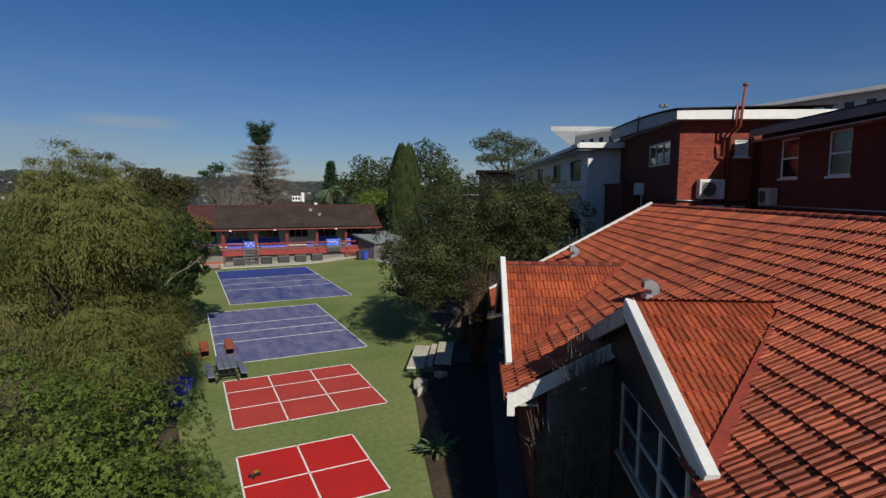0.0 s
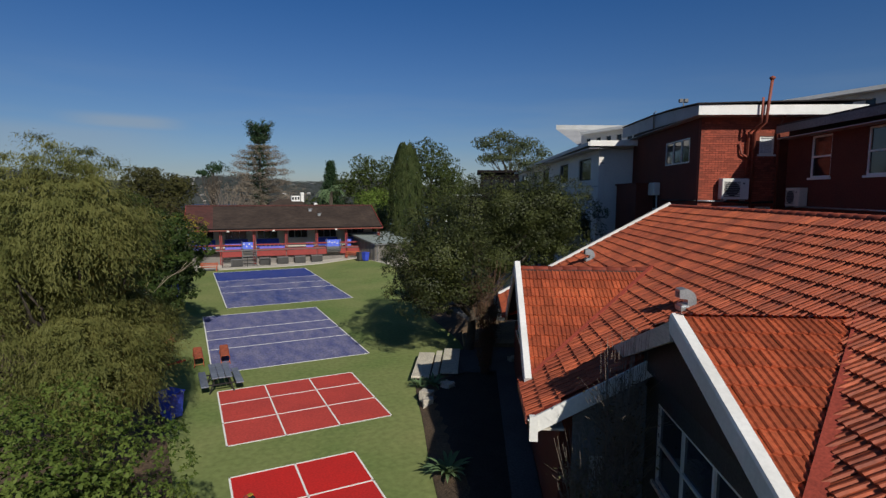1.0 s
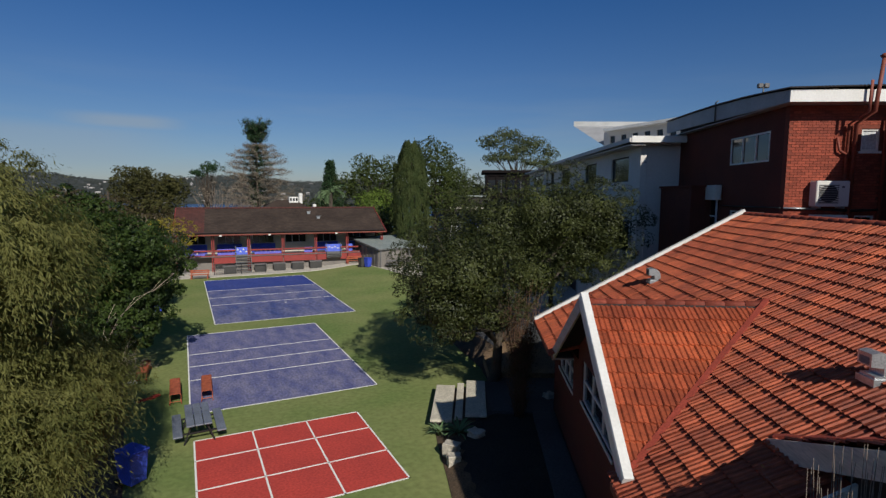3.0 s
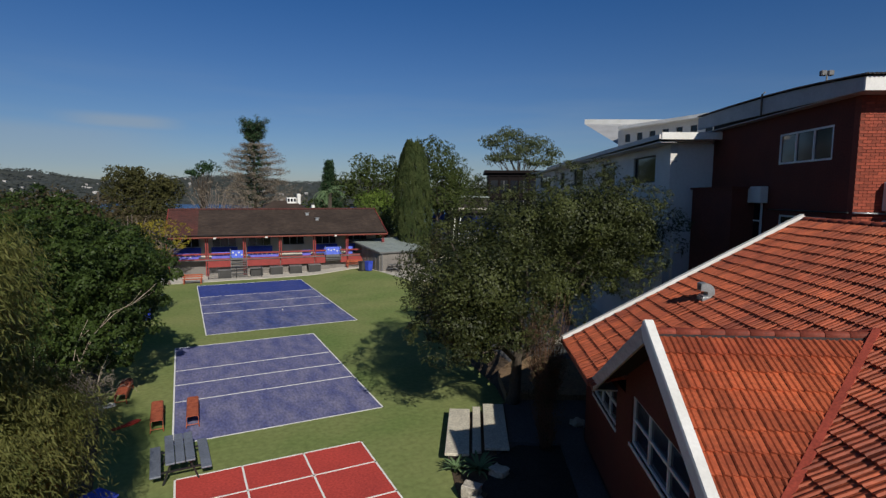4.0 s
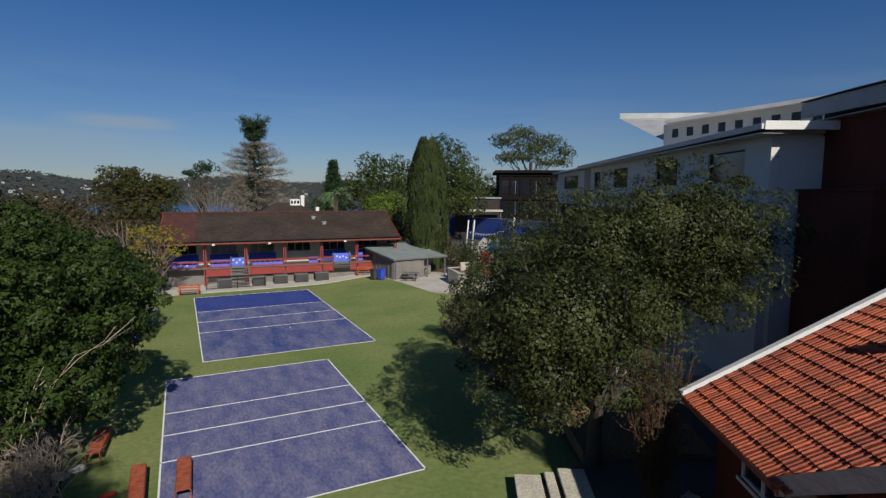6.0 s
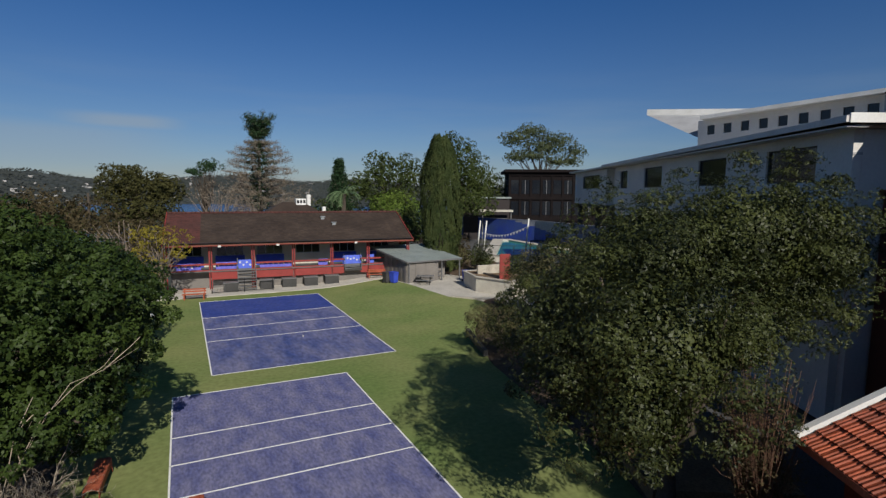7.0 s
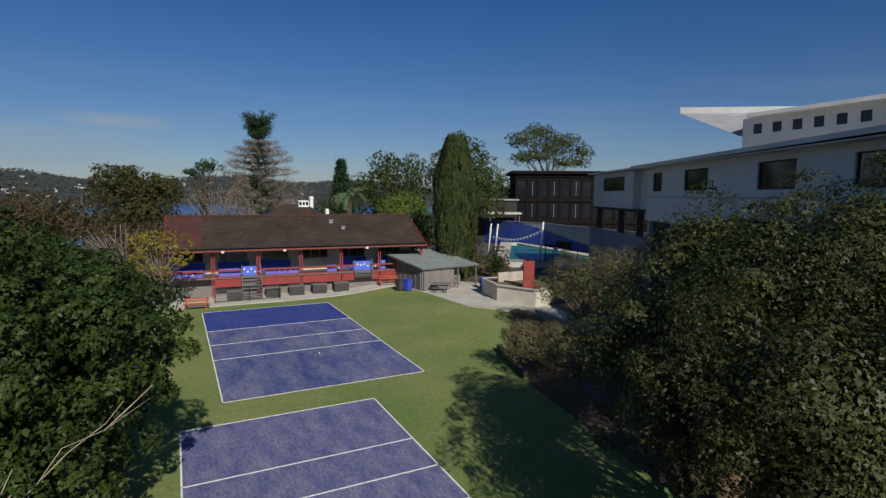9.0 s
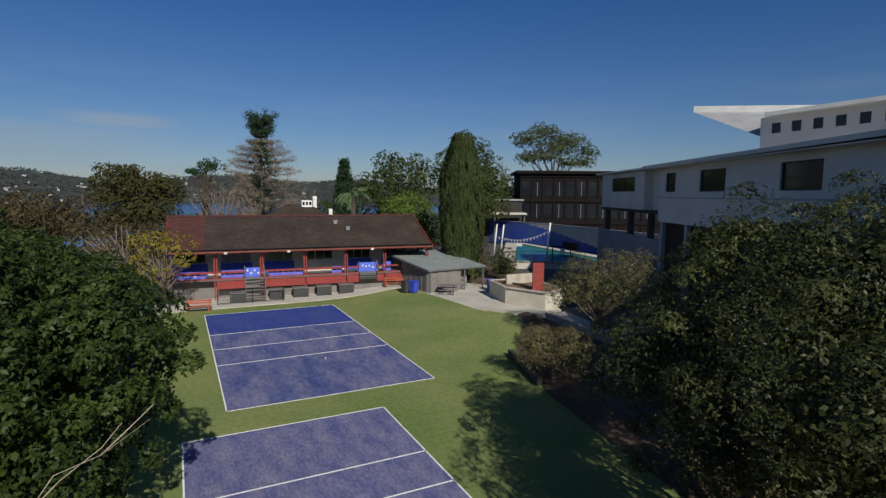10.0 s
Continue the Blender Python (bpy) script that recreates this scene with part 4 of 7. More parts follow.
def bpart(name, bm, material, label="", parent=None):
    bmesh.ops.translate(bm, verts=bm.verts, vec=(-BB[0], -BB[1], -0.6))
    return part(name, bm, M[material], parent or brick_building, label)


bm = bmesh.new()
wall_with_holes(bm, "y", 8.5, 0.25, 20.45, 29.2, 0.6, 11.0, [(21.25, 24.0, 9.32, 10.34), (21.3, 23.8, 6.4, 7.6)])
bpart("wall", bm, "brick_shade", "red brick side wall darkened for shade")
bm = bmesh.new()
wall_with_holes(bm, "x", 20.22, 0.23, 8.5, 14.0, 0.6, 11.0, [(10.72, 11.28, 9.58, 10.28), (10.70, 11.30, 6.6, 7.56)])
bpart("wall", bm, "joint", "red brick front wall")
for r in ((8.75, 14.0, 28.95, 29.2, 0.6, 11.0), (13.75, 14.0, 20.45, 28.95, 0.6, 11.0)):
    bpart("wall", boxes(r), "brick_shade")
bfr = lambda n_, b_, m_, l_, p_: bpart(n_, b_, m_, l_, p_)
window(None, bfr, "y", 8.52, 21.25, 24.0, 9.32, 10.34, 3, sill=False)
window(None, bfr, "y", 8.55, 21.3, 23.8, 6.4, 7.6, 2)
window(None, bfr, "x", 20.28, 10.72, 11.28, 9.58, 10.28, 1, glass="curtain")
window(None, bfr, "x", 20.28, 10.70, 11.30, 6.6, 7.56, 1)
# roof: metal sheet with a deep white fascia, dropping towards the far end
bpart("fascia", boxes((8.10, 14.2, 19.55, 19.61, 11.0, 11.36)), "white", "white painted fascia board")
bm = bmesh.new()
CURVE = [(19.61, 11.36, 11.00), (21.0, 11.48, 11.02), (22.5, 11.58, 11.06), (24.6, 11.67, 11.10), (27.0, 11.72, 11.15), (29.9, 11.74, 11.20)]   # y, top and foot of the side fascia
for (y0, t0, f0), (y1, t1, f1) in zip(CURVE, CURVE[1:]):
    v = [bm.verts.new((x, y, z)) for x in (8.10, 8.16) for y, z in ((y0, f0), (y1, f1), (y1, t1), (y0, t0))]
    for q in ((0, 3, 2, 1), (4, 5, 6, 7), (0, 1, 5, 4), (3, 7, 6, 2), (0, 4, 7, 3), (1, 2, 6, 5)):
        bm.faces.new([v[i] for i in q])
# the side fascia's grey stands in for its shade; the front is white
bpart("fascia", bm, "grey_fascia", "fascia board greyed for its shaded side")
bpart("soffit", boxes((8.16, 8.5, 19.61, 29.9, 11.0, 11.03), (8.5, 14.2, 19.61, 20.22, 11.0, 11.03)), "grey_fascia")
bm = bmesh.new()
top, low = [], []
lines = [(19.45, 11.40)] + [(y, z + 0.04) for y, z, _ in CURVE[1:]]
for i in range(113):                             # one sheet, folded into corrugations
    x0 = 8.02 + i * 0.055
    h = 0.02 * (x0 - 8.02) + (0.04 if i % 2 else 0.0)
    top.append([bm.verts.new((x0, y, z + h)) for y, z in lines])
    low.append([bm.verts.new((x0, y, z + h - 0.02)) for y, z in lines])
for p, q, r, t in zip(top, top[1:], low, low[1:]):
    bm.faces.new((r[0], t[0], q[0], p[0]))
    for k in range(len(lines) - 1):
        bm.faces.new((p[k], q[k], q[k + 1], p[k + 1])), bm.faces.new((r[k + 1], t[k + 1], t[k], r[k]))
bpart("roof", bm, "charcoal", "dark corrugated metal roof")
bpart("roof_frame", boxes((8.5, 14.0, 20.22, 29.2, 11.03, 11.28)), "charcoal")
# low annexe in front of the white block
bpart("annexe", boxes((7.62, 8.5, 25.3, 28.9, 0.6, 8.5), (7.55, 8.5, 25.2, 29.0, 8.5, 8.58)), "brick_shade")
# wing towards the camera
bm = bmesh.new()
wall_with_holes(bm, "y", 11.45, 0.25, 2.0, 19.6, 0.6, 10.1, [(17.12, 18.2, 8.62, 10.05), (14.46, 15.52, 8.60, 10.05), (10.5, 11.4, 8.58, 10.05)])
bpart("wall", bm, "brick_shade", "red brick wing wall darkened for shade")
for y0, y1 in ((17.12, 18.2), (14.46, 15.52), (10.5, 11.4)):
    window(None, bfr, "y", 11.5, y0, y1, 8.62, 10.05, 1, rail=True)
    bpart("blind", boxes((11.54, 11.55, y0 + 0.06, y1 - 0.06, 9.55, 9.99)), "curtain", "half-drawn blind")
bm = bmesh.new()
sheet(bm, [(10.95, 19.5, 10.62), (10.95, 2.0, 10.45), (16.0, 2.0, 11.3), (16.0, 19.5, 11.45)], 0.06)
bpart("wing_roof", bm, "charcoal", "dark metal roof")
bpart("roof_frame", boxes((11.45, 16.0, 2.0, 19.6, 10.11, 10.42)), "charcoal")
bm = beam(bmesh.new(), (10.95, 19.5, 10.42), (10.95, 2.0, 10.26), 0.05, 0.26)
# shade put into the wing fascia's grey
bpart("fascia", bm, "shade_wall", "fascia board greyed for its shaded side")
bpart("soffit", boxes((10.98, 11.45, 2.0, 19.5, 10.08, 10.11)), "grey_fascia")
for r in ((11.7, 16.0, 2.0, 2.25, 0.6, 10.1), (15.75, 16.0, 2.25, 19.6, 0.6, 10.1)):
    bpart("wall", boxes(r), "brick_shade")

# ---- white building ----
WX, WY = wor(6.62, 29.0)
white_building = thing("white_building", WX, WY, 0.6, YAW + 2.34, "white rendered two-storey school block with dark windows", "building")


def wpart(name, bm, material, label="", parent=None):
    bmesh.ops.translate(bm, verts=bm.verts, vec=(0, 0, -0.6))
    return part(name, bm, M[material], parent or white_building, label)


WINS = [(1.7, 4.7), (7.9, 10.7), (15.5, 18.5), (21.9, 23.5)]
bm = bmesh.new()
wall_with_holes(bm, "y", 0.0, 0.3, 0.0, 24.6, 6.75, 10.5, [(a, b, 8.85, 10.15) for a, b in WINS])
for r in ((0.31, 6.0, 0.0, 0.3, 0.6, 10.5), (0.31, 6.0, 24.3, 24.6, 6.75, 10.5)):
    wpart("wall", boxes(r), "white_wall", "white rendered wall")
wpart("wall", bm, "white_wall", "white rendered wall")
wfr = lambda n_, b_, m_, l_, p_: wpart(n_, b_, m_, l_, p_)
for a, b in WINS:
    window(None, wfr, "y", 0.10, a, b, 8.85, 10.15, 1, material="charcoal_box", sill=False)
wpart("band", boxes((-0.025, -0.003, 0.0, 24.6, 8.42, 8.50), (-0.02, 0.3, -0.025, -0.003, 9.7, 9.78)), "grey_fascia", "shallow string course")
bm = bmesh.new()
wall_with_holes(bm, "y", 0.02, 0.3, 0.3, 12.0, 0.6, 6.74, [(1.4, 3.6, 5.2, 6.5), (6.2, 8.6, 5.2, 6.5)])
wpart("wall", bm, "white_wall", "white rendered lower wall")
for a, b in ((1.4, 3.6), (6.2, 8.6)):
    window(None, wfr, "y", 0.12, a, b, 5.2, 6.5, 2, material="charcoal_box", sill=False)
# charcoal sheets stand in for the deep shade of the undercroft
wpart("undercroft", boxes((0.5, 0.8, 0.3, 24.3, 0.6, 6.75), (0.31, 6.0, 0.31, 24.3, 6.6, 6.74)), "charcoal", "undercroft's shaded depth painted as a charcoal wall")
for i in range(3, 7):
    wpart("column", boxes((0.02, 0.32, 0.4 + i * 3.9, 0.75 + i * 3.9, 0.6, 6.75), bevel=0.02), "grey_fascia")
bm = bmesh.new()
sheet(bm, [(-0.75, -0.7, 10.86), (7.0, -0.7, 11.2), (7.0, 26.0, 11.2), (-0.75, 26.0, 10.76)], 0.05)
wpart("roof", bm, "grey_fascia", "pale metal roof")
wpart("roof_frame", boxes((0.0, 6.0, 0.0, 24.6, 10.56, 10.68)), "white_wall")
bm = beam(bmesh.new(), (-0.75, -0.7, 10.74), (-0.75, 26.0, 10.64), 0.10, 0.20)
wpart("gutter", bm, "white_wall", "white eaves gutter")
wpart("soffit", boxes((-0.7, 0.0, -0.6, 25.9, 10.5, 10.55)), "white_wall")
bm = boxes((-0.7, 7.0, -0.75, -0.69, 10.62, 10.92))
wpart("fascia", bm, "white", "white fascia board")
# far lower block: a box on columns, open beneath
bm = bmesh.new()
wall_with_holes(bm, "y", 0.55, 0.3, 29.0, 40.6, 7.45, 10.6, [(31.2, 37.4, 8.95, 10.2)])
for r in ((1.2, 1.5, 24.61, 28.99, 7.45, 10.6), (0.86, 6, 40.3, 40.6, 7.45, 10.6), (0.86, 1.5, 29.0, 29.3, 7.45, 10.6)):
    wpart("wall", boxes(r), "white_wall", "white rendered wall")
wpart("wall", bm, "white_wall", "white rendered wall")
window(None, wfr, "y", 0.65, 31.2, 37.4, 8.95, 10.2, 2, material="charcoal_box", sill=False)
# the slab's charcoal is the shade beneath the white block
wpart("floor_slab", boxes((0.56, 6.0, 24.62, 40.58, 7.2, 7.44)), "charcoal", "slab under the far block, its shade painted charcoal")
wpart("roof", boxes((0.0, 7.0, 26.2, 41.2, 10.66, 10.78)), "white", "thin white flat roof")
wpart("screen_wall", boxes((0.25, 0.5, 24.7, 40.5, 0.6, 5.3)), "mural_pale", "bare grey wall before the open undercroft")
# columns coloured dark for the shade they stand in
for y in (28.5, 33.2, 40.0):
    wpart("column", boxes((0.9, 1.35, y, y + 0.45, 0.6, 7.2), bevel=0.02), "charcoal_box")

# upper storey, turned away, with a wedge canopy
ux, uy = wor(9.2, 47.3)
upper = thing("upper_storey", ux, uy, 10.5, YAW + 37.9, "white upper storey with small square windows and a flaring canopy", "building")
upper.matrix_basis = pose(ux, uy, 10.5, 0, 0, YAW + 37.9) @ Matrix.Rotation(radians(-1.72), 4, "X")
UW = 2.72
sq = [(-0.6 - 1.06 * i - 0.5, -0.6 - 1.06 * i) for i in range(26)]
bm = bmesh.new()
wall_with_holes(bm, "y", 0.0, 0.25, -30.0, 0.0, 0.0, UW, [(a, b, 1.75, 2.35) for a, b in sq])
part("wall", boxes((0.26, 6.0, -0.25, 0.0, 0.0, UW)), M["white_wall"], upper)
part("wall", bm, M["white_wall"], upper)
for a, b in sq:
    part("pane", boxes((0.10, 0.12, a, b, 1.75, 2.35)), M["glass"], upper)
bm = bmesh.new()
sheet(bm, [(-0.7, -30.3, 2.92), (6, -30.3, 3.1), (6, 0.0, 3.1), (-0.7, -0.5, 2.92)], 0.22)
part("roof", bm, M["white"], upper, "white roof edge")
def wedge_canopy():
    """The flaring canopy: a thin bright edge over a soffit that runs down to the wall's corner."""
    o = thing_l("canopy", 9.2, 47.3, 12.2, "white flaring wedge-shaped roof canopy", "canopy")
    bm = bmesh.new()
    a, b, w = Vector((-1.3, 6.7, 2.38)), Vector((4.64, 2.46, 1.78)), Vector((0.0, 0.25, 0.0))
    c, e = Vector((5.0, -1.0, 0.9)), Vector((7.0, 6.0, 2.2))
    up = Vector((0, 0, 0.42))
    v = [bm.verts.new(p) for p in (a, b, e, a + up, b + up, e + up)]
    for q in ((0, 2, 1), (0, 1, 4, 3), (3, 4, 5), (1, 2, 5, 4), (0, 3, 5, 2)):
        bm.faces.new([v[i] for i in q])
    bmesh.ops.recalc_face_normals(bm, faces=bm.faces)
    part("slab", bm, M["white"], o)
    bm = bmesh.new()
    dn = Vector((0, 0, -0.004))
    v = [bm.verts.new(p) for p in (a + dn, b + dn, e + dn, w, c)]
    for q in ((0, 3, 1), (1, 3, 4), (1, 4, 2), (0, 2, 4, 3), (0, 1, 2)):
        bm.faces.new([v[i] for i in q])
    bmesh.ops.recalc_face_normals(bm, faces=bm.faces)
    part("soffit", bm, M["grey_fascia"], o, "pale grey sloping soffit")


wedge_canopy()
# ---- trees ----
tree("spreading_tree", (11.5, 21.4, 0.2), 2.2, [((9.5, 20.5, 5.1), (2.8, 2.8, 2.6)), ((14.4, 21.8, 7.1), (3.0, 3.0, 2.4)), ((17.0, 21.2, 6.7), (2.4, 2.2, 2.1)), ((15.8, 21.4, 5.6), (2.3, 2.1, 1.7)), ((15.9, 21.4, 7.4), (2.6, 2.3, 2.1)), ((12.8, 20.6, 4.8), (1.8, 1.6, 1.5)), ((12.2, 22.8, 6.5), (2.7, 2.9, 2.4)), ((11.4, 24.0, 5.0), (2.8, 2.8, 2.7)), ((8.8, 19.9, 3.9), (1.9, 1.7, 1.6)), ((11.7, 25.8, 4.3), (2.4, 2.6, 2.3)), ((10.2, 22.8, 3.5), (2.2, 2.2, 1.5))], "leaf_oak", 0.068, "large dark olive-green evergreen tree beside the lawn", r0=0.26, seed=3, tufts=500, per=660, tuft_r=0.58, narrow=0.42, n_limbs=16, low=-0.97, fill=0.58)
tree("broadleaf_tree", (-4.4, 29.5, 0.1), 2.2, [((-3.4, 28.9, 4.6), (3.3, 3.4, 3.0)), ((-6.2, 31.5, 5.0), (3.7, 4.0, 3.3)), ((-2.9, 31.6, 4.0), (2.7, 2.8, 2.6)), ((-1.9, 29.3, 5.4), (2.0, 2.2, 1.6)), ((-3.4, 28.5, 2.9), (2.4, 2.1, 2.0))], "leaf_dark", 0.105, "dense dark green broadleaf tree beside the lawn", r0=0.28, seed=5, tufts=420, per=440, tuft_r=0.48, narrow=0.5, n_limbs=24)
tree("broadleaf_tree", (-4.6, 41.5, 0.05), 2.0, [((-4.4, 41.0, 3.9), (3.2, 3.6, 3.0)), ((-3.0, 44.5, 3.2), (2.4, 2.8, 2.4))], "leaf_dark", 0.12, "dark green broadleaf tree shading the turf's edge", r0=0.22, seed=6, tufts=260, per=200, tuft_r=0.50, narrow=0.5)
tree("hedge_bush", (-3.4, 6.6, 0.1), 1.0, [((-2.5, 7.0, 3.1), (1.7, 2.2, 2.3)), ((-4.7, 7.6, 3.2), (2.5, 2.6, 2.4)), ((-2.7, 5.0, 2.8), (1.9, 2.1, 2.2))], "leaf_bush", 0.055, "dense bright green rounded bush", "bush", r0=0.12, seed=7, tufts=430, per=280, tuft_r=0.36, narrow=0.50, fill=0.36)
tree("grey_shrub", (15.2, 35.2, 0.2), 0.6, [((14.6, 35.6, 1.7), (1.1, 1.3, 1.2)), ((15.6, 34.6, 1.6), (1.1, 1.2, 1.3))], "leaf_grey", 0.13, "low feathery olive-brown shrub at the lawn's corner", "shrub", r0=0.05, seed=12, tufts=80, per=300, tuft_r=0.42, narrow=0.12, bark="twig", n_limbs=70, droop=1.0, fill=0.06)
tree("grey_shrub", (20.9, 38.9, 0.3), 1.6, [((20.0, 39.9, 3.1), (1.3, 1.5, 1.4)), ((20.8, 39.2, 3.6), (1.8, 2.0, 1.7)), ((22.6, 37.6, 3.9), (2.2, 2.2, 2.0))], "leaf_grey", 0.13, "feathery grey-green small tree beside the pale path", "shrub", r0=0.10, seed=13, tufts=190, per=230, tuft_r=0.50, narrow=0.14, bark="twig", n_limbs=40, droop=0.8, fill=0.08)
tree("small_tree", (20.5, 29.0, 0.5), 2.0, [((20.3, 29.0, 5.6), (2.7, 2.7, 2.0)), ((18.2, 28.0, 6.2), (2.3, 2.5, 1.8))], "leaf_oak", 0.17, "dark olive tree before the white block", r0=0.2, seed=14, tufts=200, per=150, tuft_r=0.6)
tree("autumn_tree", (-0.6, 57.8, 0.0), 1.6, [((-0.3, 57.6, 4.2), (1.7, 1.6, 1.5)), ((-1.7, 57.6, 4.9), (1.6, 1.6, 1.2)), ((-2.0, 57.2, 3.2), (1.6, 1.6, 1.5))], "leaf_yellow", 0.11, "small tree with yellow autumn leaves by the pavilion", r0=0.1, seed=15, tufts=90, per=120, tuft_r=0.42, n_limbs=40, bark="twig", fill=0.04)
tree("dry_tree", (-2.8, 58.5, 0.0), 2.4, [((-2.6, 58.5, 5.2), (2.6, 2.2, 1.9)), ((-4.6, 59.5, 5.0), (2.2, 2.2, 1.7))], "leaf_rust", 0.12, "half-bare rusty brown tree by the pavilion", r0=0.12, seed=16, tufts=110, per=40, tuft_r=0.5, n_limbs=60, bark="twig", fill=0.05)
tree("garden_shrub", (27.7, 58.6, 0.45), 0.7, [((27.7, 58.6, 2.0), (1.35, 1.3, 1.6))], "leaf_oak", 0.14, "dark shrub beside the pool fence", "shrub", r0=0.07, seed=17, tufts=60, per=70, tuft_r=0.4)
tree("garden_shrub", (28.5, 64.5, 0.4), 0.8, [((28.5, 64.5, 2.0), (1.5, 1.4, 1.7))], "leaf_rust", 0.14, "brownish shrub beside the pool", "shrub", r0=0.07, seed=18, tufts=50, per=60, tuft_r=0.4)


def cypress(x, y, z, h, r, label):
    """A dense column of upright sprays, widest a third of the way up and drawn to a blunt point."""
    rng = np.random.default_rng(9)
    t = thing("cypress", x, y, z, 0, label, "tree")
    n = 1500
    u = rng.uniform(0.02, 0.97, n) ** 0.9
    a = rng.uniform(0, 6.283, n)
    wide = r * np.minimum(1.0, 0.72 + 0.9 * u) * np.clip((1.03 - u) / 0.36, 0, 1) ** 0.52 * (1 + 0.08 * np.sin(3 * a + 9 * u) + 0.06 * np.sin(7 * a - 14 * u))
    foot = np.stack([wide * np.cos(a), wide * np.sin(a), u * h], 1)
    per = 46
    k = rng.uniform(0, 1, (n, per, 1))
    ln = rng.uniform(0.7, 1.3, (n, 1, 1))
    out = np.stack([np.cos(a), np.sin(a), np.zeros(n)], 1)[:, None]
    at = foot[:, None] + np.array([0, 0, 1.0]) * (k - 0.3) * ln + out * 0.14 * np.sin(k * 2.6) - out * 0.10 * k + rng.normal(0, 0.075, (n, per, 3)) * (1.05 - k)
    way = np.array([0, 0, 1.0]) + out * 0.35 + rng.normal(0, 0.3, (n, per, 3))
    nor = out + rng.normal(0, 0.4, (n, per, 3))
    ob = new("crown", quads_mesh("crown", blades(rng, at.reshape(-1, 3), way.reshape(-1, 3), nor.reshape(-1, 3), 0.20, 0.35), M["leaf_cypress"]))
    ob.parent = t
    part("trunk", tube(bmesh.new(), [(0, 0, -0.1), (0, 0, h * 0.5), (0, 0, h * 0.9)], [0.26, 0.16, 0.04], 8), M["bark"], t)


cypress(24.2, 60.6, 0.3, 13.6, 1.85, "tall dark green columnar cypress")


for x, y, w, h, leaf, seed, lab in ((25.6, 60.5, 0.9, 1.3, "leaf_oak", 61, "low dark shrub on the mulch bed"), (27.6, 63.0, 1.3, 1.6, "leaf_grey", 62, "low grey-green shrub on the mulch bed"), (30.2, 62.0, 1.2, 1.2, "leaf_oak", 63, "low dark shrub on the mulch bed"), (25.2, 66.5, 1.5, 1.9, "leaf_dark", 64, "dark green shrub on the mulch bed"), (29.4, 68.0, 1.6, 1.7, "leaf_rust", 65, "brownish shrub on the mulch bed")):
    tree("garden_shrub", (x, y, 0.42), 0.3, [((x, y, 0.5 + h * 0.6), (w, w * 0.9, h * 0.7))], leaf, 0.13, lab, "shrub", r0=0.05, seed=seed, tufts=40, per=90, tuft_r=0.36)


def pepper_tree(x, y, label):
    """A weeping tree: many small sprays, each a tuft of hanging strands set with narrow leaflets."""
    rng = np.random.default_rng(31)
    t = thing("pepper_tree", x, y, 0.1, 0, label, "tree")
    quads, ends = [], []
    domes = [((-0.1, -0.5, 6.7), (1.6, 1.7, 2.4), 128), ((0.55, 0.2, 3.7), (1.2, 1.8, 1.7), 74), ((-1.7, -0.5, 4.4), (2.0, 2.0, 2.2), 62), ((0.0, 1.2, 5.0), (1.3, 1.8, 2.0), 44), ((0.3, -1.3, 3.3), (1.2, 1.5, 1.7), 60), ((-1.6, 0.6, 5.6), (1.2, 1.6, 2.0), 42), ((0.72, 2.4, 2.9), (0.95, 1.3, 1.4), 60), ((-0.6, 3.0, 4.1), (1.5, 1.6, 1.8), 56), ((1.2, 1.4, 4.0), (0.75, 1.1, 1.0), 44)]
    for c, r, sprays in domes:
        c, r = np.array(c), np.array(r)
        for spray in range(sprays):
            d = rng.normal(0, 1, 3)
            d[2] = abs(d[2]) * 0.9 - 0.15
            d /= np.linalg.norm(d)
            top = c + d * r * rng.uniform(0.72, 1.1)
            ends.append(top)
            reach = rng.uniform(0.4, 0.9)
            for s in range(20):
                a = rng.uniform(0, 6.28)
                out = np.array([math.cos(a), math.sin(a), 0]) * reach * rng.uniform(0.15, 1.0) + np.array([d[0], d[1], 0]) * 0.3
                ln = rng.uniform(0.35, 1.15)
                n = int(ln / 0.039)
                k = np.linspace(0, 1, n)[:, None]
                path = top + out * np.sqrt(k) + np.array([0, 0, 0.25]) * np.sin(k * 2.4) - np.array([0, 0, 1.0]) * (k ** 1.6) * ln + rng.normal(0, 0.035, (n, 3))
                way = np.tile([0, 0, -0.75], (n, 1)) + out * 0.5 + rng.normal(0, 0.38, (n, 3))
                nor = d + np.array([0, 0, 0.4]) + rng.normal(0, 0.45, (n, 3))
                quads.append(blades(rng, path, way, nor, 0.115, 0.17))
        # loose inner leaves behind the hanging sprays
        m = sprays * 75
        k = rng.normal(0, 1, (m, 3))
        k /= np.linalg.norm(k, axis=1, keepdims=True)
        quads.append(blades(rng, c + k * r * rng.uniform(0.35, 0.95, (m, 1)) - np.array([0, 0, 0.3]), np.tile([0, 0, -0.7], (m, 1)) + rng.normal(0, 0.4, (m, 3)), k + rng.normal(0, 0.4, (m, 3)), 0.15, 0.18))
    q = np.concatenate(quads)
    q = q[q[:, 0, 2] > 0.25]
    bm = bmesh.new()
    limbs(rng, bm, (0, 0, -0.1), (0.1, 0.4, 2.2), [ends[i] * np.array([0.9, 0.9, 0.88]) for i in rng.choice(len(ends), 44, replace=False)], 0.22, bend=0.35)
    part("trunk", bm, M["bark"], t)
    ob = new("crown", quads_mesh("crown", q, M["leaf_willow"]))
    ob.parent = t


pepper_tree(-3.4, 15.2, "large weeping olive-green pepper tree beside the courts")

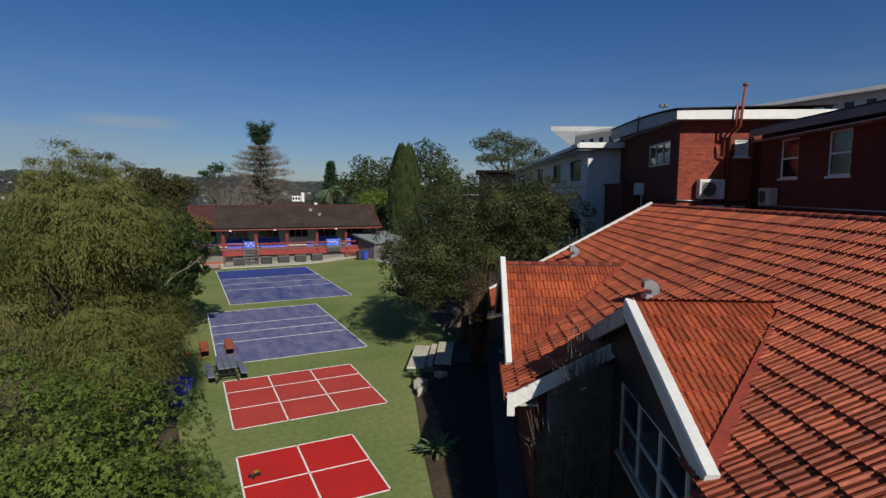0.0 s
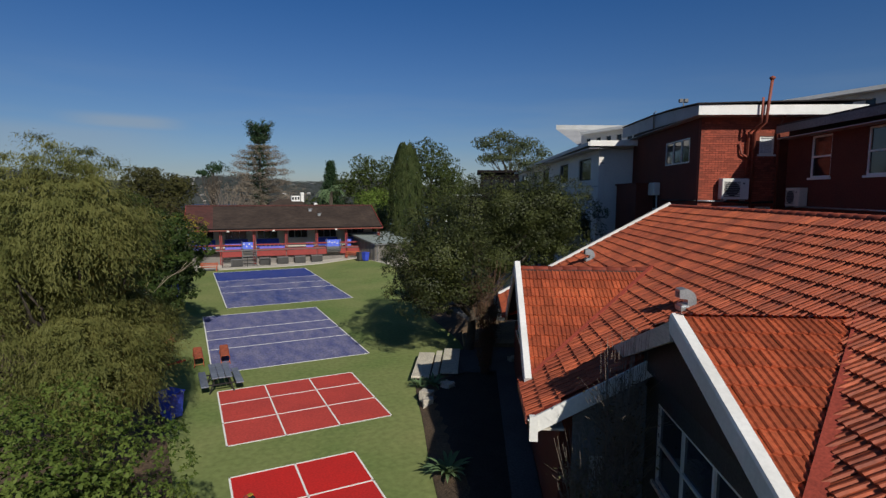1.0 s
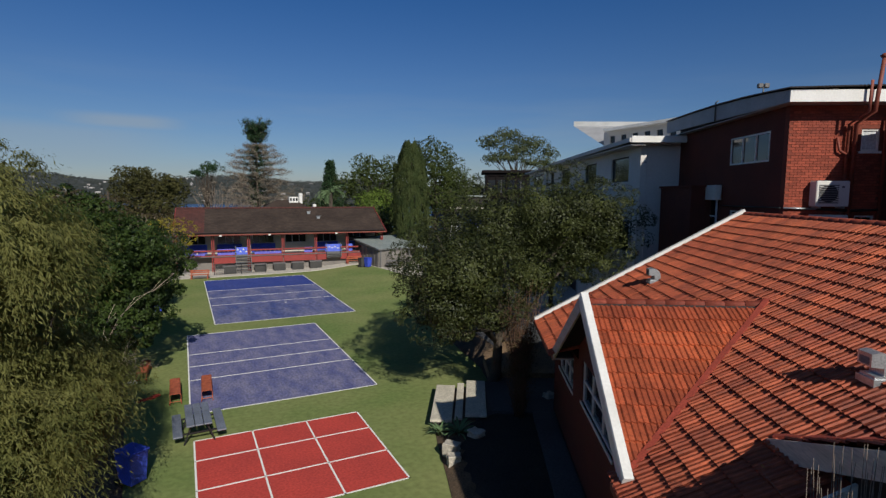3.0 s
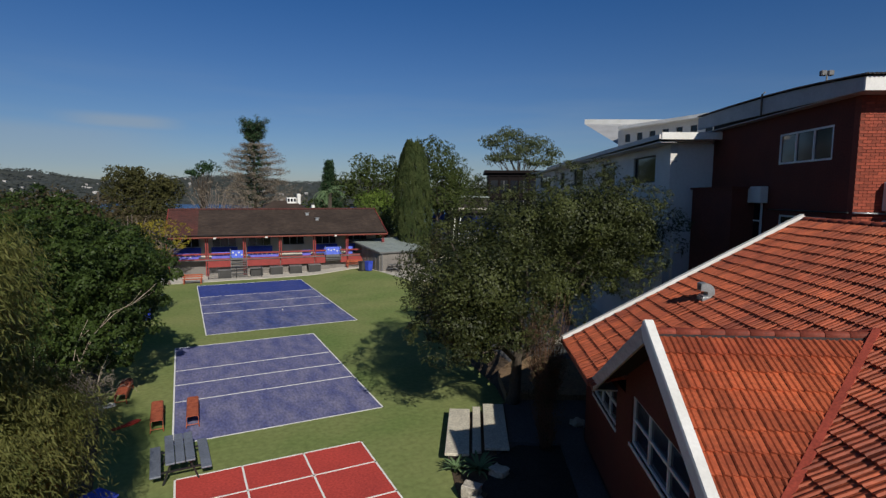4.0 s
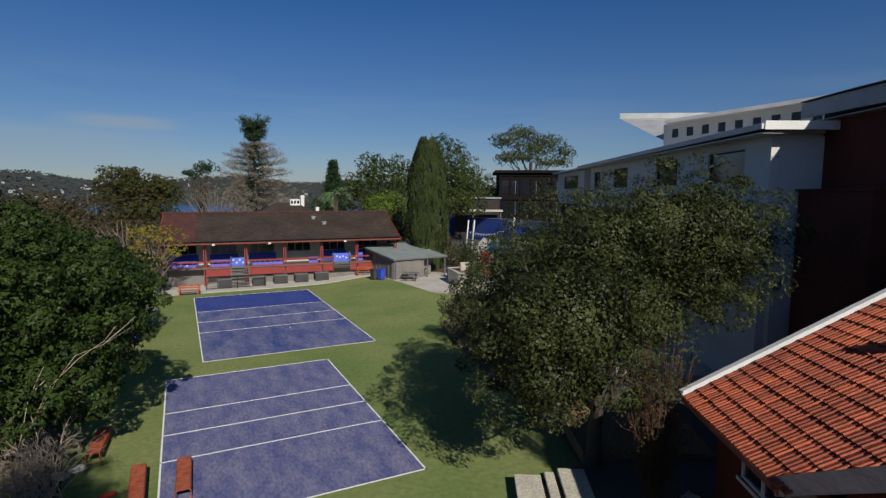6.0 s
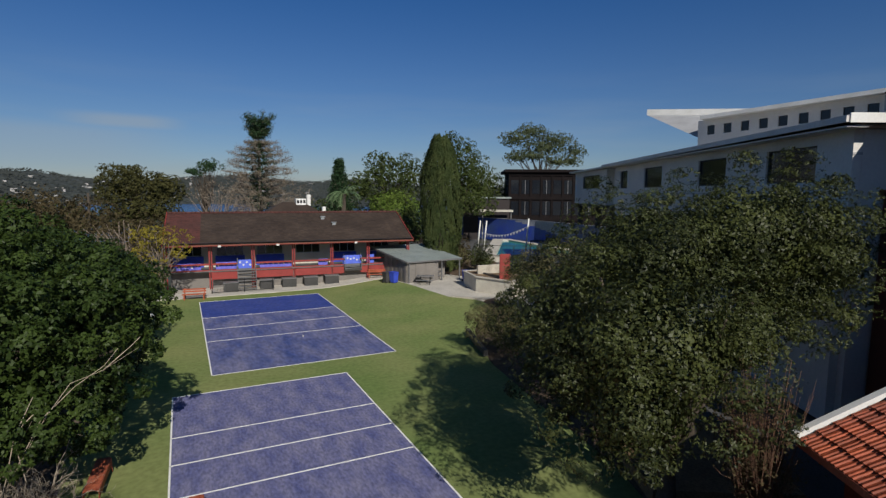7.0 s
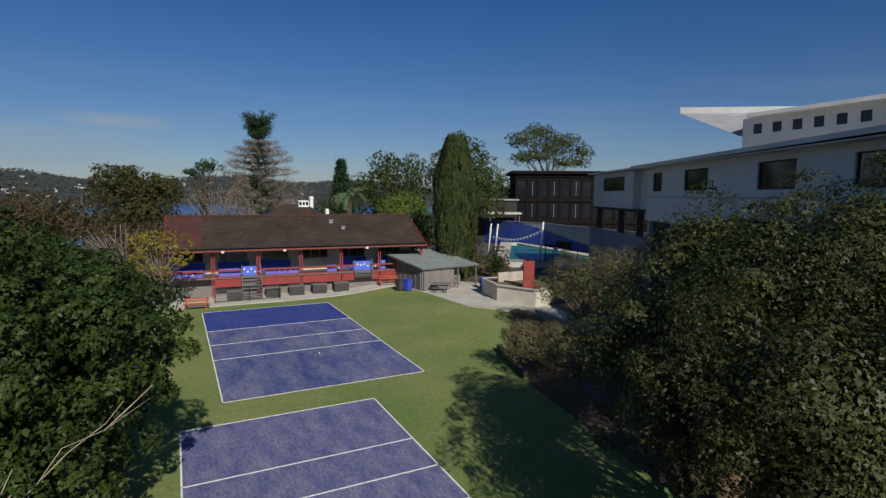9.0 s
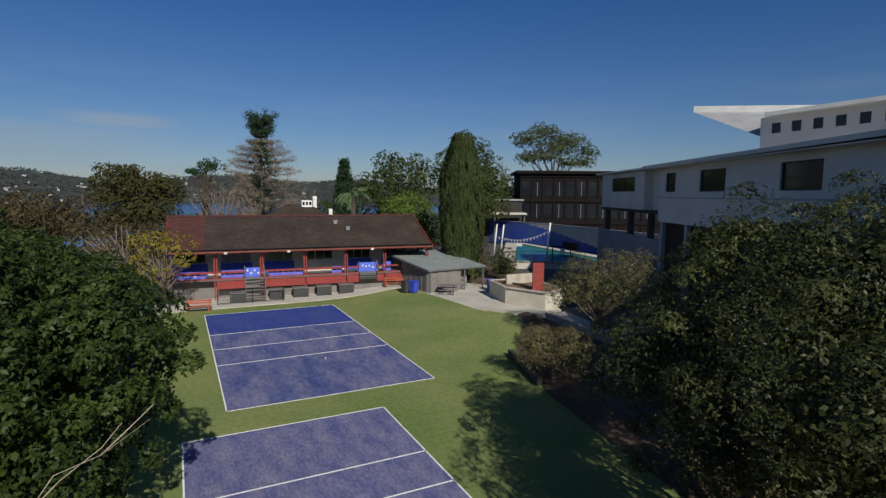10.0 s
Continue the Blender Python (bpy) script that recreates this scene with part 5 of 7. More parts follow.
# ---- far trees ----
FAR = [
    ("round_tree", (-4.6, 95.0, -2), 5, [((-5.6, 95, 9.2), (3.9, 3.5, 3.0)), ((-1.8, 95.5, 8.6), (3.0, 3.0, 2.8)), ((-4.6, 94, 5.8), (5.0, 3.0, 3.0))], "leaf_olive", 0.36, "dark rounded olive tree behind the pavilion", 520, 46, 0.8),
    ("round_tree", (4.0, 100.0, -3), 9, [((4.6, 100, 12.2), (1.9, 1.8, 1.3)), ((2.6, 100, 11.2), (1.6, 1.5, 1.0))], "leaf_pine", 0.34, "dark flat-topped tree on bare limbs", 70, 42, 0.7),
    ("bare_tree", (6.0, 98.0, -3), 5, [((6.0, 98, 8.6), (3.4, 2.6, 1.9)), ((3.0, 99, 8.0), (2.4, 2.0, 1.6))], "leaf_bare", 0.22, "leafless grey-brown tree behind the pavilion", 90, 20, 0.7),
    ("bare_tree", (9.5, 104.0, -3), 4, [((9.5, 104, 7.2), (3.4, 2.6, 2.4)), ((18.5, 104, 7.6), (3.2, 2.6, 2.6))], "leaf_bare", 0.24, "leafless grey-brown trees behind the pavilion", 130, 22, 0.8),
    ("broad_tree", (29.5, 90.0, -1), 6, [((28.6, 90, 11.0), (3.4, 3.0, 3.8)), ((32.4, 89.5, 10.6), (3.0, 3.0, 3.8)), ((25.6, 91, 9.0), (2.6, 2.6, 3.0)), ((30, 89, 7.2), (4.5, 3, 2.6))], "leaf_far", 0.38, "olive-green tree mass behind the pavilion", 430, 40, 0.8),
    ("tall_tree", (39.5, 86.0, -1), 7, [((38.6, 86, 12.6), (4.4, 4.0, 4.6)), ((42.6, 86.5, 11.0), (3.4, 3.2, 3.6)), ((36.0, 85.5, 10.4), (2.8, 2.8, 3.8)), ((40, 85, 7), (5.5, 3.5, 3.4))], "leaf_far", 0.36, "tall green broadleaf tree behind the cypress", 560, 42, 0.8),
    ("bright_bush", (26.0, 79.0, 0), 3, [((26.0, 79.0, 6.6), (3.1, 2.6, 2.2)), ((28.0, 78.0, 5.6), (2.4, 2.2, 2.0))], "leaf_bright", 0.24, "bright yellow-green tree behind the pavilion roof", 190, 50, 0.6),
    ("gum_tree", (62.5, 96.0, -1), 11, [((57.0, 96, 18.4), (3.4, 3.0, 2.0)), ((60.5, 96, 20.0), (3.4, 3.0, 1.8)), ((66.0, 96, 18.6), (4.2, 3.4, 2.0)), ((70.8, 96, 16.8), (2.6, 2.6, 1.5)), ((61.0, 96, 15.6), (4.0, 3.0, 1.6)), ((66.5, 96, 14.6), (3.0, 2.6, 1.4)), ((63.5, 96, 17.2), (4.6, 3.0, 2.0)), ((57.5, 96, 15.2), (2.8, 2.6, 1.7)), ((69.6, 96, 14.8), (2.8, 2.6, 1.6))], "leaf_gum", 0.36, "tall open-crowned gum tree with pale limbs", 620, 50, 1.0),
    ("hedge_tree", (48.0, 98.0, -1), 4, [((48.5, 98, 8.6), (5.0, 3.0, 4.2)), ((55.0, 100, 8.0), (5.0, 3.0, 4.0)), ((33.0, 101, 5.0), (6.0, 3.0, 4.0))], "leaf_far", 0.4, "olive-green trees behind the pool", 340, 40, 0.9),
    ("broad_tree", (-13.0, 84.0, -2), 4, [((-13.0, 84, 5.6), (4.0, 3.5, 3.2)), ((-18.0, 82, 5.2), (4.0, 3.5, 3.0))], "leaf_rust", 0.32, "brown-green tree on the falling ground", 240, 36, 0.8),
    ("broad_tree", (-18.0, 62.0, -1), 3, [((-17.0, 62, 3.0), (4.0, 3.5, 2.6)), ((-23.0, 60, 3.0), (4.0, 3.5, 2.6)), ((-10.5, 66, 3.4), (3.6, 3, 2.6))], "leaf_far", 0.26, "olive-green garden trees below the wall", 320, 44, 0.7),
    ("broad_tree", (-9.0, 48.0, -0.4), 2.5, [((-8.5, 48, 3.4), (3.2, 3.4, 2.6)), ((-8.0, 54, 3.2), (3.0, 3.2, 2.6))], "leaf_dark", 0.2, "dark green tree on the far side of the turf", 300, 60, 0.6),
]
FAR += [
    ("dark_tree", (22.6, 68.0, -0.3), 2.5, [((22.4, 67.5, 4.0), (1.7, 2.0, 2.6)), ((23.8, 69.0, 4.4), (1.8, 2.0, 2.6))], "leaf_cypress", 0.24, "dark shaded tree between the pavilion and the cypress", 150, 44, 0.6),
    ("broad_tree", (-9.5, 75.0, -1), 3, [((-12.5, 75, 6.0), (3.6, 3, 2.4)), ((-8.2, 76, 5.4), (3.2, 3, 2.4)), ((-15.5, 73, 5.6), (3.4, 3, 2.4))], "leaf_rust", 0.28, "brown-green tree mass below the pavilion", 330, 44, 0.7),
    ("broad_tree", (-4.0, 70.0, -1), 2.5, [((-4.2, 70, 3.6), (2.8, 2.4, 2.4)), ((-1.2, 73, 4.0), (2.6, 2.4, 2.0))], "leaf_rust", 0.26, "brownish tree behind the pavilion's end", 200, 44, 0.6),
    ("broad_tree", (28.5, 76.0, -0.5), 2.5, [((27.6, 76, 3.8), (2.6, 2.2, 2.8)), ((31.5, 77, 4.0), (2.8, 2.2, 2.6))], "leaf_far", 0.26, "dark tree mass behind the pavilion roof's end", 240, 44, 0.7),
    ("broad_tree", (-14.0, 101.0, -3), 4, [((-13, 102, 3.2), (6, 3, 3.0)), ((-22, 98, 3.0), (6, 3, 3.0)), ((-31, 96, 2.6), (6, 3, 3.0))], "leaf_far", 0.4, "olive-green trees below the school grounds", 300, 40, 1.0),
    ("broad_tree", (-22.0, 132.0, -6), 4, [((-22, 132, 3.2), (8, 4, 3.4)), ((-36, 130, 2.6), (8, 4, 3.4)), ((-50, 128, 2.0), (9, 4, 3.4))], "leaf_far", 0.6, "dark trees stepping down to the harbour", 340, 34, 1.2),
    ("broad_tree", (-2.0, 135.0, -6), 4, [((-8, 135, 2.0), (7, 4, 3.0)), ((6, 136, 1.6), (7, 4, 3.0))], "leaf_far", 0.6, "dark trees stepping down to the harbour", 200, 34, 1.2),
    ("broad_tree", (20.0, 135.0, -6), 4, [((18, 135, 1.8), (8, 4, 3.4)), ((32, 132, 3.0), (8, 4, 4.4))], "leaf_far", 0.6, "dark trees stepping down to the harbour", 230, 34, 1.2),
]
for i, (name, base, fork, crowns, leaf, size, label, tufts, per, cr) in enumerate(FAR):
    tree(name, base, fork, crowns, leaf, size * 0.72, label, r0=0.3 if "bare" not in name else 0.13, seed=50 + i, tufts=int(tufts * 0.75), per=int(per * 1.9), tuft_r=cr, n_limbs=26 if "bare" not in name else 90, low=-0.6, bark="bark" if "bare" not in name else "twig", fill=0.12 if "bare" not in name else 0.02)


def norfolk_pine(x, y, z, h, bare_to, spread, label, seed, leaf="leaf_pine", cone=False):
    """A straight trunk with level whorls: half-bare below, a dense dark tuft on top."""
    rng = np.random.default_rng(seed)
    t = thing("norfolk_pine", x, y, z, 0, label, "tree", "norfolk pines")
    bm, dry, green = bmesh.new(), [], []
    tube(bm, [(0, 0, 0), (0, 0, h * 0.6), (0, 0, h * 0.97)], [h * 0.018, h * 0.012, 0.05], 8)
    k = 0
    zz = h * 0.16
    while zz < h * 0.97:
        u = zz / h
        ln = spread * min(0.70, 0.34 + 2.3 * (bare_to - u)) if u < bare_to else spread * 0.34 * (0.62 + 0.45 * (u - bare_to) / (1 - bare_to))
        if cone:
            ln = spread * (1.05 - u) * 1.25
        for j in range(9 if u < bare_to else 8):
            a = j * 6.28 / (9 if u < bare_to else 8) + k * 0.5 + rng.normal(0, 0.15)
            l2 = ln * rng.uniform(0.65, 1.1)
            rise = 0.12 if u < bare_to else 0.45
            e = np.array([l2 * math.cos(a), l2 * math.sin(a), zz + l2 * (rise + rng.normal(0, 0.06))])
            m = np.array([l2 * 0.5 * math.cos(a), l2 * 0.5 * math.sin(a), zz + l2 * 0.05])
            tube(bm, [(0, 0, zz), m, e], [0.08, 0.06, 0.03], 4)
            n = 210 if u < bare_to else 130
            s = rng.uniform(0.12 if u < bare_to else 0.25, 1.0, (n, 1))
            pts = (m * 2 * (1 - s) * s + e * s * s) + np.array([0, 0, zz]) * (1 - s) ** 2 + rng.normal(0, 0.28, (n, 3))
            near_trunk = s[:, 0] < (0.50 if u > 0.62 else 0.30)
            if u >= bare_to:
                green.append(pts)
            else:
                green.append(pts[near_trunk]), dry.append(pts[~near_trunk])
        zz += h * (0.045 if u < bare_to else 0.028)
        k += 1
    part("trunk", bm, M["twig"], t)
    for nm, group, m in (("dry_bough", dry, "leaf_bare"), ("needles", green, leaf)):
        if group:
            at = np.concatenate(group)
            ob = new(nm, quads_mesh(nm, leaves(rng, at, np.tile([0, 0, 0.6], (len(at), 1)), 0.42 if nm == "needles" else 0.55, 0.35 if nm == "needles" else 0.13, 0.0), M[m]))
            ob.parent = t


norfolk_pine(13.7, 115.0, -3.0, 25.4, 0.80, 9.2, "tall half-bare pine with a dark bushy top", 71)
norfolk_pine(27.2, 110.0, -3.0, 17.8, 0.3, 3.6, "slim dark pine on the skyline", 72, cone=True)


def palm(x, y, z, h):
    rng = np.random.default_rng(81)
    t = thing("palm", x, y, z, 0, "grey-green palm with arching fronds behind the pavilion", "palm")
    part("trunk", tube(bmesh.new(), [(0, 0, 0), (0.1, 0, h)], [0.35, 0.28], 8), M["bark"], t)
    for i in range(26):
        a, e = i * 2.4, rng.uniform(0.1, 1.25)
        bm = bmesh.new()
        pts = [Vector((2.6 * u * math.cos(a) * math.cos(e - u), 2.6 * u * math.sin(a) * math.cos(e - u), h + 2.6 * u * math.sin(e - 0.9 * u))) for u in np.linspace(0, 1, 7)]
        tube(bm, pts, [0.04, 0.035, 0.03, 0.025, 0.02, 0.015, 0.01], 3)
        for p, q in zip(pts[1:], pts[2:]):
            d = (q - p)
            sd = d.cross(Vector((0, 0, 1))).normalized() * 0.42
            for s in (-1, 1):
                for k in (0.0, 0.5):
                    b = p + d * k
                    bm.faces.new([bm.verts.new(v) for v in (b, b + d * 0.3, b + d * 0.6 + sd * s - Vector((0, 0, 0.15)))])
        part("frond", bm, M["leaf_agave"], t)


palm(19.5, 80.0, -1.0, 9.3)


def far_shore():
    """Houses and woods of the far shore, too many and too far to count."""
    rng = np.random.default_rng(91)
    bm, wood = bmesh.new(), []
    for i in range(230):
        az = radians(rng.uniform(-27, -6) if i < 195 else rng.uniform(-6, 14))
        d = rng.uniform(1050, 2000) if math.degrees(az) < -8 else rng.uniform(1350, 2300)
        x, y = d * math.sin(az), 30 + d * math.cos(az)
        z = ground_z(x, y)
        if z < -25:
            continue
        w, dp, h = rng.uniform(5, 15), rng.uniform(6, 12), rng.uniform(3, 7)
        box(bm, x - w / 2, x + w / 2, y - dp / 2, y + dp / 2, z - 4, z + h)
    tagged(solid("far_houses", bm, M["far_wall"], "pale houses scattered on the far wooded shore", "houses"), kind="stuff")
    n = 15000
    az = np.radians(rng.uniform(-34, 40, n))
    d = rng.uniform(900, 2300, n)
    x, y = d * np.sin(az), 30 + d * np.cos(az)
    z = np.array([ground_z(a, b) for a, b in zip(x, y)])
    keep = z > -25.5
    at = np.stack([x, y, z + 3], axis=1)[keep]
    at = np.repeat(at, 3, axis=0) + rng.normal(0, 4, (keep.sum() * 3, 3)) * np.array([1, 1, 0.6])
    q = leaves(rng, at, np.tile([0, -0.4, 0.8], (len(at), 1)), 6.5, 0.9, 0.0, 0.08)
    tagged(new("far_woods", quads_mesh("far_woods", q, M["leaf_haze"])), "dark woods covering the far shore's hills", "woods", kind="stuff")
    b = bmesh.new()
    for i in range(46):
        az, d = radians(rng.uniform(-25, -9)), rng.uniform(560, 1000)
        x, y, w = d * math.sin(az), 30 + d * math.cos(az), rng.uniform(4, 9)
        slab(b, [(x - w / 2, y - 1), (x + w / 2, y - 1), (x + w / 2 + 1.5, y), (x + w / 2, y + 1), (x - w / 2, y + 1)], -26.6, -25.4)
        tube(b, [(x, y, -25.4), (x, y, -25.4 + w * 1.2)], [0.12, 0.06], 4)
    tagged(solid("moored_boats", b, M["white"], "small white boats moored on the harbour", "boats"), kind="stuff")


far_shore()
# ---- pavilion with veranda ----
PAV = thing("pavilion", 6.0, 60.8, 0.0, -4.0, "low red-timber veranda pavilion with dark weathered tile roof", "building")
FLOOR, EAVE, RIDGE = 1.72, 3.92, 6.42
PX0, PX1 = -6.9, 14.6


def pitch_z(y):
    return EAVE + (y + 0.55) * (RIDGE - EAVE) / 5.45 if y <= 4.9 else RIDGE - (y - 4.9) * (RIDGE - EAVE) / 5.45


def pavilion():
    part("floor", boxes((PX0 + 0.3, PX1 - 0.3, -0.02, 10.2, FLOOR - 0.12, FLOOR)), M["grille"], PAV, "grey veranda floor")
    part("base_wall", boxes((PX0 + 0.4, -1.6, 1.0, 1.2, -0.3, FLOOR - 0.12), (-1.6, PX1 - 0.4, 0.35, 0.55, -0.3, FLOOR - 0.12)), M["shed_wall"], PAV, "grey-brown base wall")
    posts = [-6.77 + 3.42 * i for i in range(6)] + [14.3]
    for x in posts:
        for d in (-0.09, 0.09):
            part("post", boxes((x + d - 0.05, x + d + 0.05, 0.0, 0.10, -0.3, EAVE - 0.02), bevel=0.008), M["red_wood"], PAV, "red painted twin post")
    part("beam", boxes((PX0 + 0.2, PX1 - 0.2, -0.02, 0.12, EAVE - 0.02, EAVE + 0.16)), M["red_wood"], PAV, "red painted beam")
    part("fascia", boxes((PX0, PX1, -0.66, -0.60, EAVE - 0.12, EAVE + 0.02)), M["red_wood"], PAV, "red painted fascia")
    part("gutter", boxes((PX0, PX1, -0.74, -0.67, EAVE - 0.06, EAVE + 0.04)), M["pipe"], PAV)
    part("soffit", boxes((PX0, PX1, -0.6, 2.3, EAVE + 0.17, EAVE + 0.20)), M["charcoal"], PAV)
    stairs = ((-1.2, 0.2), (8.05, 9.55))
    for a, b in zip(posts, posts[1:]):
        spans, lo = [], a + 0.15
        for s0, s1 in stairs:
            if a - 0.2 < s0 < b:
                spans.append((lo, s0))
                lo = s1
        if lo < b - 0.2:
            spans.append((lo, b - 0.15))
        for s0, s1 in spans:
            if s1 - s0 < 0.3:
                continue
            part("rail", boxes((s0, s1, -0.03, 0.06, FLOOR + 0.46, FLOOR + 0.60)), M["red_wood"], PAV)
            part("rail", boxes((s0, s1, -0.03, 0.03, FLOOR - 0.04, FLOOR + 0.06)), M["red_wood"], PAV)
            if s0 > -5.0:
                part("apron", boxes((s0, s1, -0.06, 0.0, FLOOR - 0.78, FLOOR - 0.16)), M["red_wood"], PAV, "red painted apron board")
    # back wall of the veranda: blue dado, dark glazing, pale doors
    holes = [(posts[i] + 0.45, posts[i] + 2.7, FLOOR + 1.0, FLOOR + 2.05) for i in range(6)]
    bm = bmesh.new()
    wall_with_holes(bm, "x", 2.3, 0.2, PX0 + 0.5, PX1 - 0.5, FLOOR, EAVE + 0.2, holes)
    part("wall", bm, M["cream"], PAV, "shaded cream wall")
    for i, h in enumerate(holes):
        window(None, lambda n_, b_, m_, l_, p_: part(n_, b_, M[m_], p_ or PAV, l_), "x", 2.34, *h, 3, material="grey_fascia", sill=False)
        if i != 3:
            part("dado", boxes((h[0] - 0.1, h[1] + 0.2, 2.27, 2.30, FLOOR + 0.02, FLOOR + 0.98)), M["blue_paint"], PAV, "bright blue dado panel")
        part("door", boxes((h[1] + 0.12, h[1] + 0.62, 2.26, 2.30, FLOOR + 0.02, FLOOR + 2.0), bevel=0.01), M["cream"], PAV)
    part("side_wall", boxes((PX0 + 0.3, PX0 + 0.5, 2.3, 10.0, -0.3, EAVE + 0.1)), M["brick_shade"], PAV)
    part("side_wall", boxes((PX1 - 0.5, PX1 - 0.3, 2.3, 10.0, -0.3, EAVE + 0.1)), M["brick_shade"], PAV)
    part("side_wall", boxes((PX0 + 0.3, PX1 - 0.3, 10.0, 10.2, -0.3, EAVE + 0.1)), M["brick_shade"], PAV)
    for x in (PX0 + 0.35, PX1 - 0.45):
        bm = bmesh.new()
        a, b = [[bm.verts.new((x + d, y, z)) for y, z in ((-0.4, EAVE + 0.05), (10.2, EAVE + 0.05), (4.9, RIDGE - 0.12))] for d in (0, 0.1)]
        bm.faces.new(a[::-1]), bm.faces.new(b)
        for i in range(3):
            bm.faces.new((a[i], a[(i + 1) % 3], b[(i + 1) % 3], b[i]))
        part("gable_wall", bm, M["red_wood"], PAV)
    # roof in lapped courses of tiles, an older dark stretch and a newer red one
    for x0, x1, m, lab in ((PX0, -4.1, "new_tile", "newer red-brown tiles"), (-4.1, PX1, "old_tile", "weathered dark tiles with pale lichen")):
        for front in (True, False):
            rows = []
            n, cols = 17, int((x1 - x0) / 0.31)
            rng = np.random.default_rng(11)
            for j in range(n):
                ya, yb = -0.66 + j * 5.56 / n, -0.66 + (j + 1) * 5.56 / n + 0.05
                za, zb = pitch_z(ya) + 0.05, pitch_z(yb) + 0.02
                if not front:
                    ya, yb = 9.8 - ya, 9.8 - yb
                for k in range(cols):
                    u0, u1 = x0 + k * (x1 - x0) / cols, x0 + (k + 1) * (x1 - x0) / cols - 0.012
                    d = rng.normal(0, 0.006)
                    rows.append([(u0, ya, za + d), (u1, ya, za + d), (u1, yb, zb + d), (u0, yb, zb + d)])
                    rows.append([(u0, ya, za + d - 0.05), (u1, ya, za + d - 0.05), (u1, ya, za + d), (u0, ya, za + d)])
            ob = new("tiles", quads_mesh("tiles", np.array(rows), M[m]))
            ob.parent = PAV
            tagged(ob, lab, kind="stuff")
    bm = bmesh.new()
    sheet(bm, [(PX0, -0.66, EAVE - 0.02), (PX1, -0.66, EAVE - 0.02), (PX1, 4.9, RIDGE - 0.03), (PX0, 4.9, RIDGE - 0.03)], 0.05)
    sheet(bm, [(PX0, 4.9, RIDGE - 0.03), (PX1, 4.9, RIDGE - 0.03), (PX1, 10.4, EAVE - 0.04), (PX0, 10.4, EAVE - 0.04)], 0.05)
    part("roof_deck", bm, M["charcoal"], PAV)
    for i in range(56):
        x = PX0 + i * (PX1 - PX0) / 56
        bm = tube(bmesh.new(), [(x, 4.9, RIDGE + 0.02), (x + 0.41, 4.9, RIDGE + 0.035)], [0.12, 0.13], 6)
        part("ridge_cap", bm, M["new_tile"], PAV)
    for x in (PX0 - 0.03, PX1 + 0.03):
        bm = beam(bmesh.new(), (x, -0.66, EAVE), (x, 4.9, RIDGE + 0.02), 0.06, 0.2)
        part("barge_board", bm, M["red_wood"], PAV)
    # stairs
    for (s0, s1), n, z0 in ((stairs[0], 7, 0.0), (stairs[1], 2, FLOOR - 0.42)):
        st = part("stair", boxes((s0 - 0.05, s1 + 0.05, -n * 0.2 - 0.05, -n * 0.2 + 0.12, z0 - 0.1, z0 + 0.04)), M["charcoal_box"], PAV, "grey open timber stair")
        for i in range(n):
            z = z0 + (i + 1) * (FLOOR - z0) / (n + 1)
            y = -(n - i) * 0.2
            part("tread", boxes((s0, s1, y - 0.04, y + 0.22, z - 0.05, z)), M["grille"], st)
        for x in (s0 - 0.03, s1 + 0.03):
            bm = beam(bmesh.new(), (x, -n * 0.2, z0 + 0.95), (x, 0, FLOOR + 1.0), 0.05)
            beam(bm, (x, -n * 0.2, z0), (x, -n * 0.2, z0 + 0.97), 0.05, 0.05, (0, 1, 0))
            beam(bm, (x, -n * 0.2, z0 + 0.08), (x, 0, FLOOR - 0.05), 0.05, 0.22)
            part("handrail", bm, M["grille"], st)
    for x, y in ((6.7, 3.6), (7.6, 2.5)):
        v = part("roof_vent", boxes((x - 0.16, x + 0.16, y - 0.14, y + 0.14, pitch_z(y) - 0.05, pitch_z(y) + 0.22), (x - 0.24, x + 0.24, y - 0.2, y + 0.2, pitch_z(y) + 0.22, pitch_z(y) + 0.27)), M["galv"], PAV, "small pale roof vent")
    for x in (-2.6, 2.1, 9.0):
        part("flood_light", boxes((x - 0.12, x + 0.12, -0.82, -0.74, EAVE - 0.16, EAVE + 0.0), (x - 0.03, x + 0.03, -0.74, -0.66, EAVE - 0.1, EAVE - 0.04)), M["plastic_white"], PAV, "small white flood light")


pavilion()


def play_panel(x, w, tall, dots, m, label):
    """A panel with pale discs, leaning inside the veranda rail."""
    a = radians(-4)
    wx, wy = 6 + x * math.cos(a) - 0.25 * math.sin(a), 60.8 + x * math.sin(a) + 0.25 * math.cos(a)
    t = thing("play_panel", wx, wy, FLOOR, -4, label, "play panel", "veranda play panels")
    part("board", boxes((0, w, -0.03, 0.0, 0.05, tall), bevel=0.008), M[m], t)
    part("foot", boxes((0.05, w - 0.05, -0.08, 0.12, 0.0, 0.05)), M["grille"], t)
    rng = np.random.default_rng(int(x * 10) + 90)
    for i in range(dots):
        cx, cz = w * (i + 0.5) / dots, 0.05 + tall * rng.uniform(0.35, 0.7)
        bm = bmesh.new()
        bmesh.ops.create_circle(bm, cap_ends=True, radius=0.085, segments=10, matrix=pose(cx, -0.035, cz, 90))
        part("disc", bm, M["plastic_white"], t)


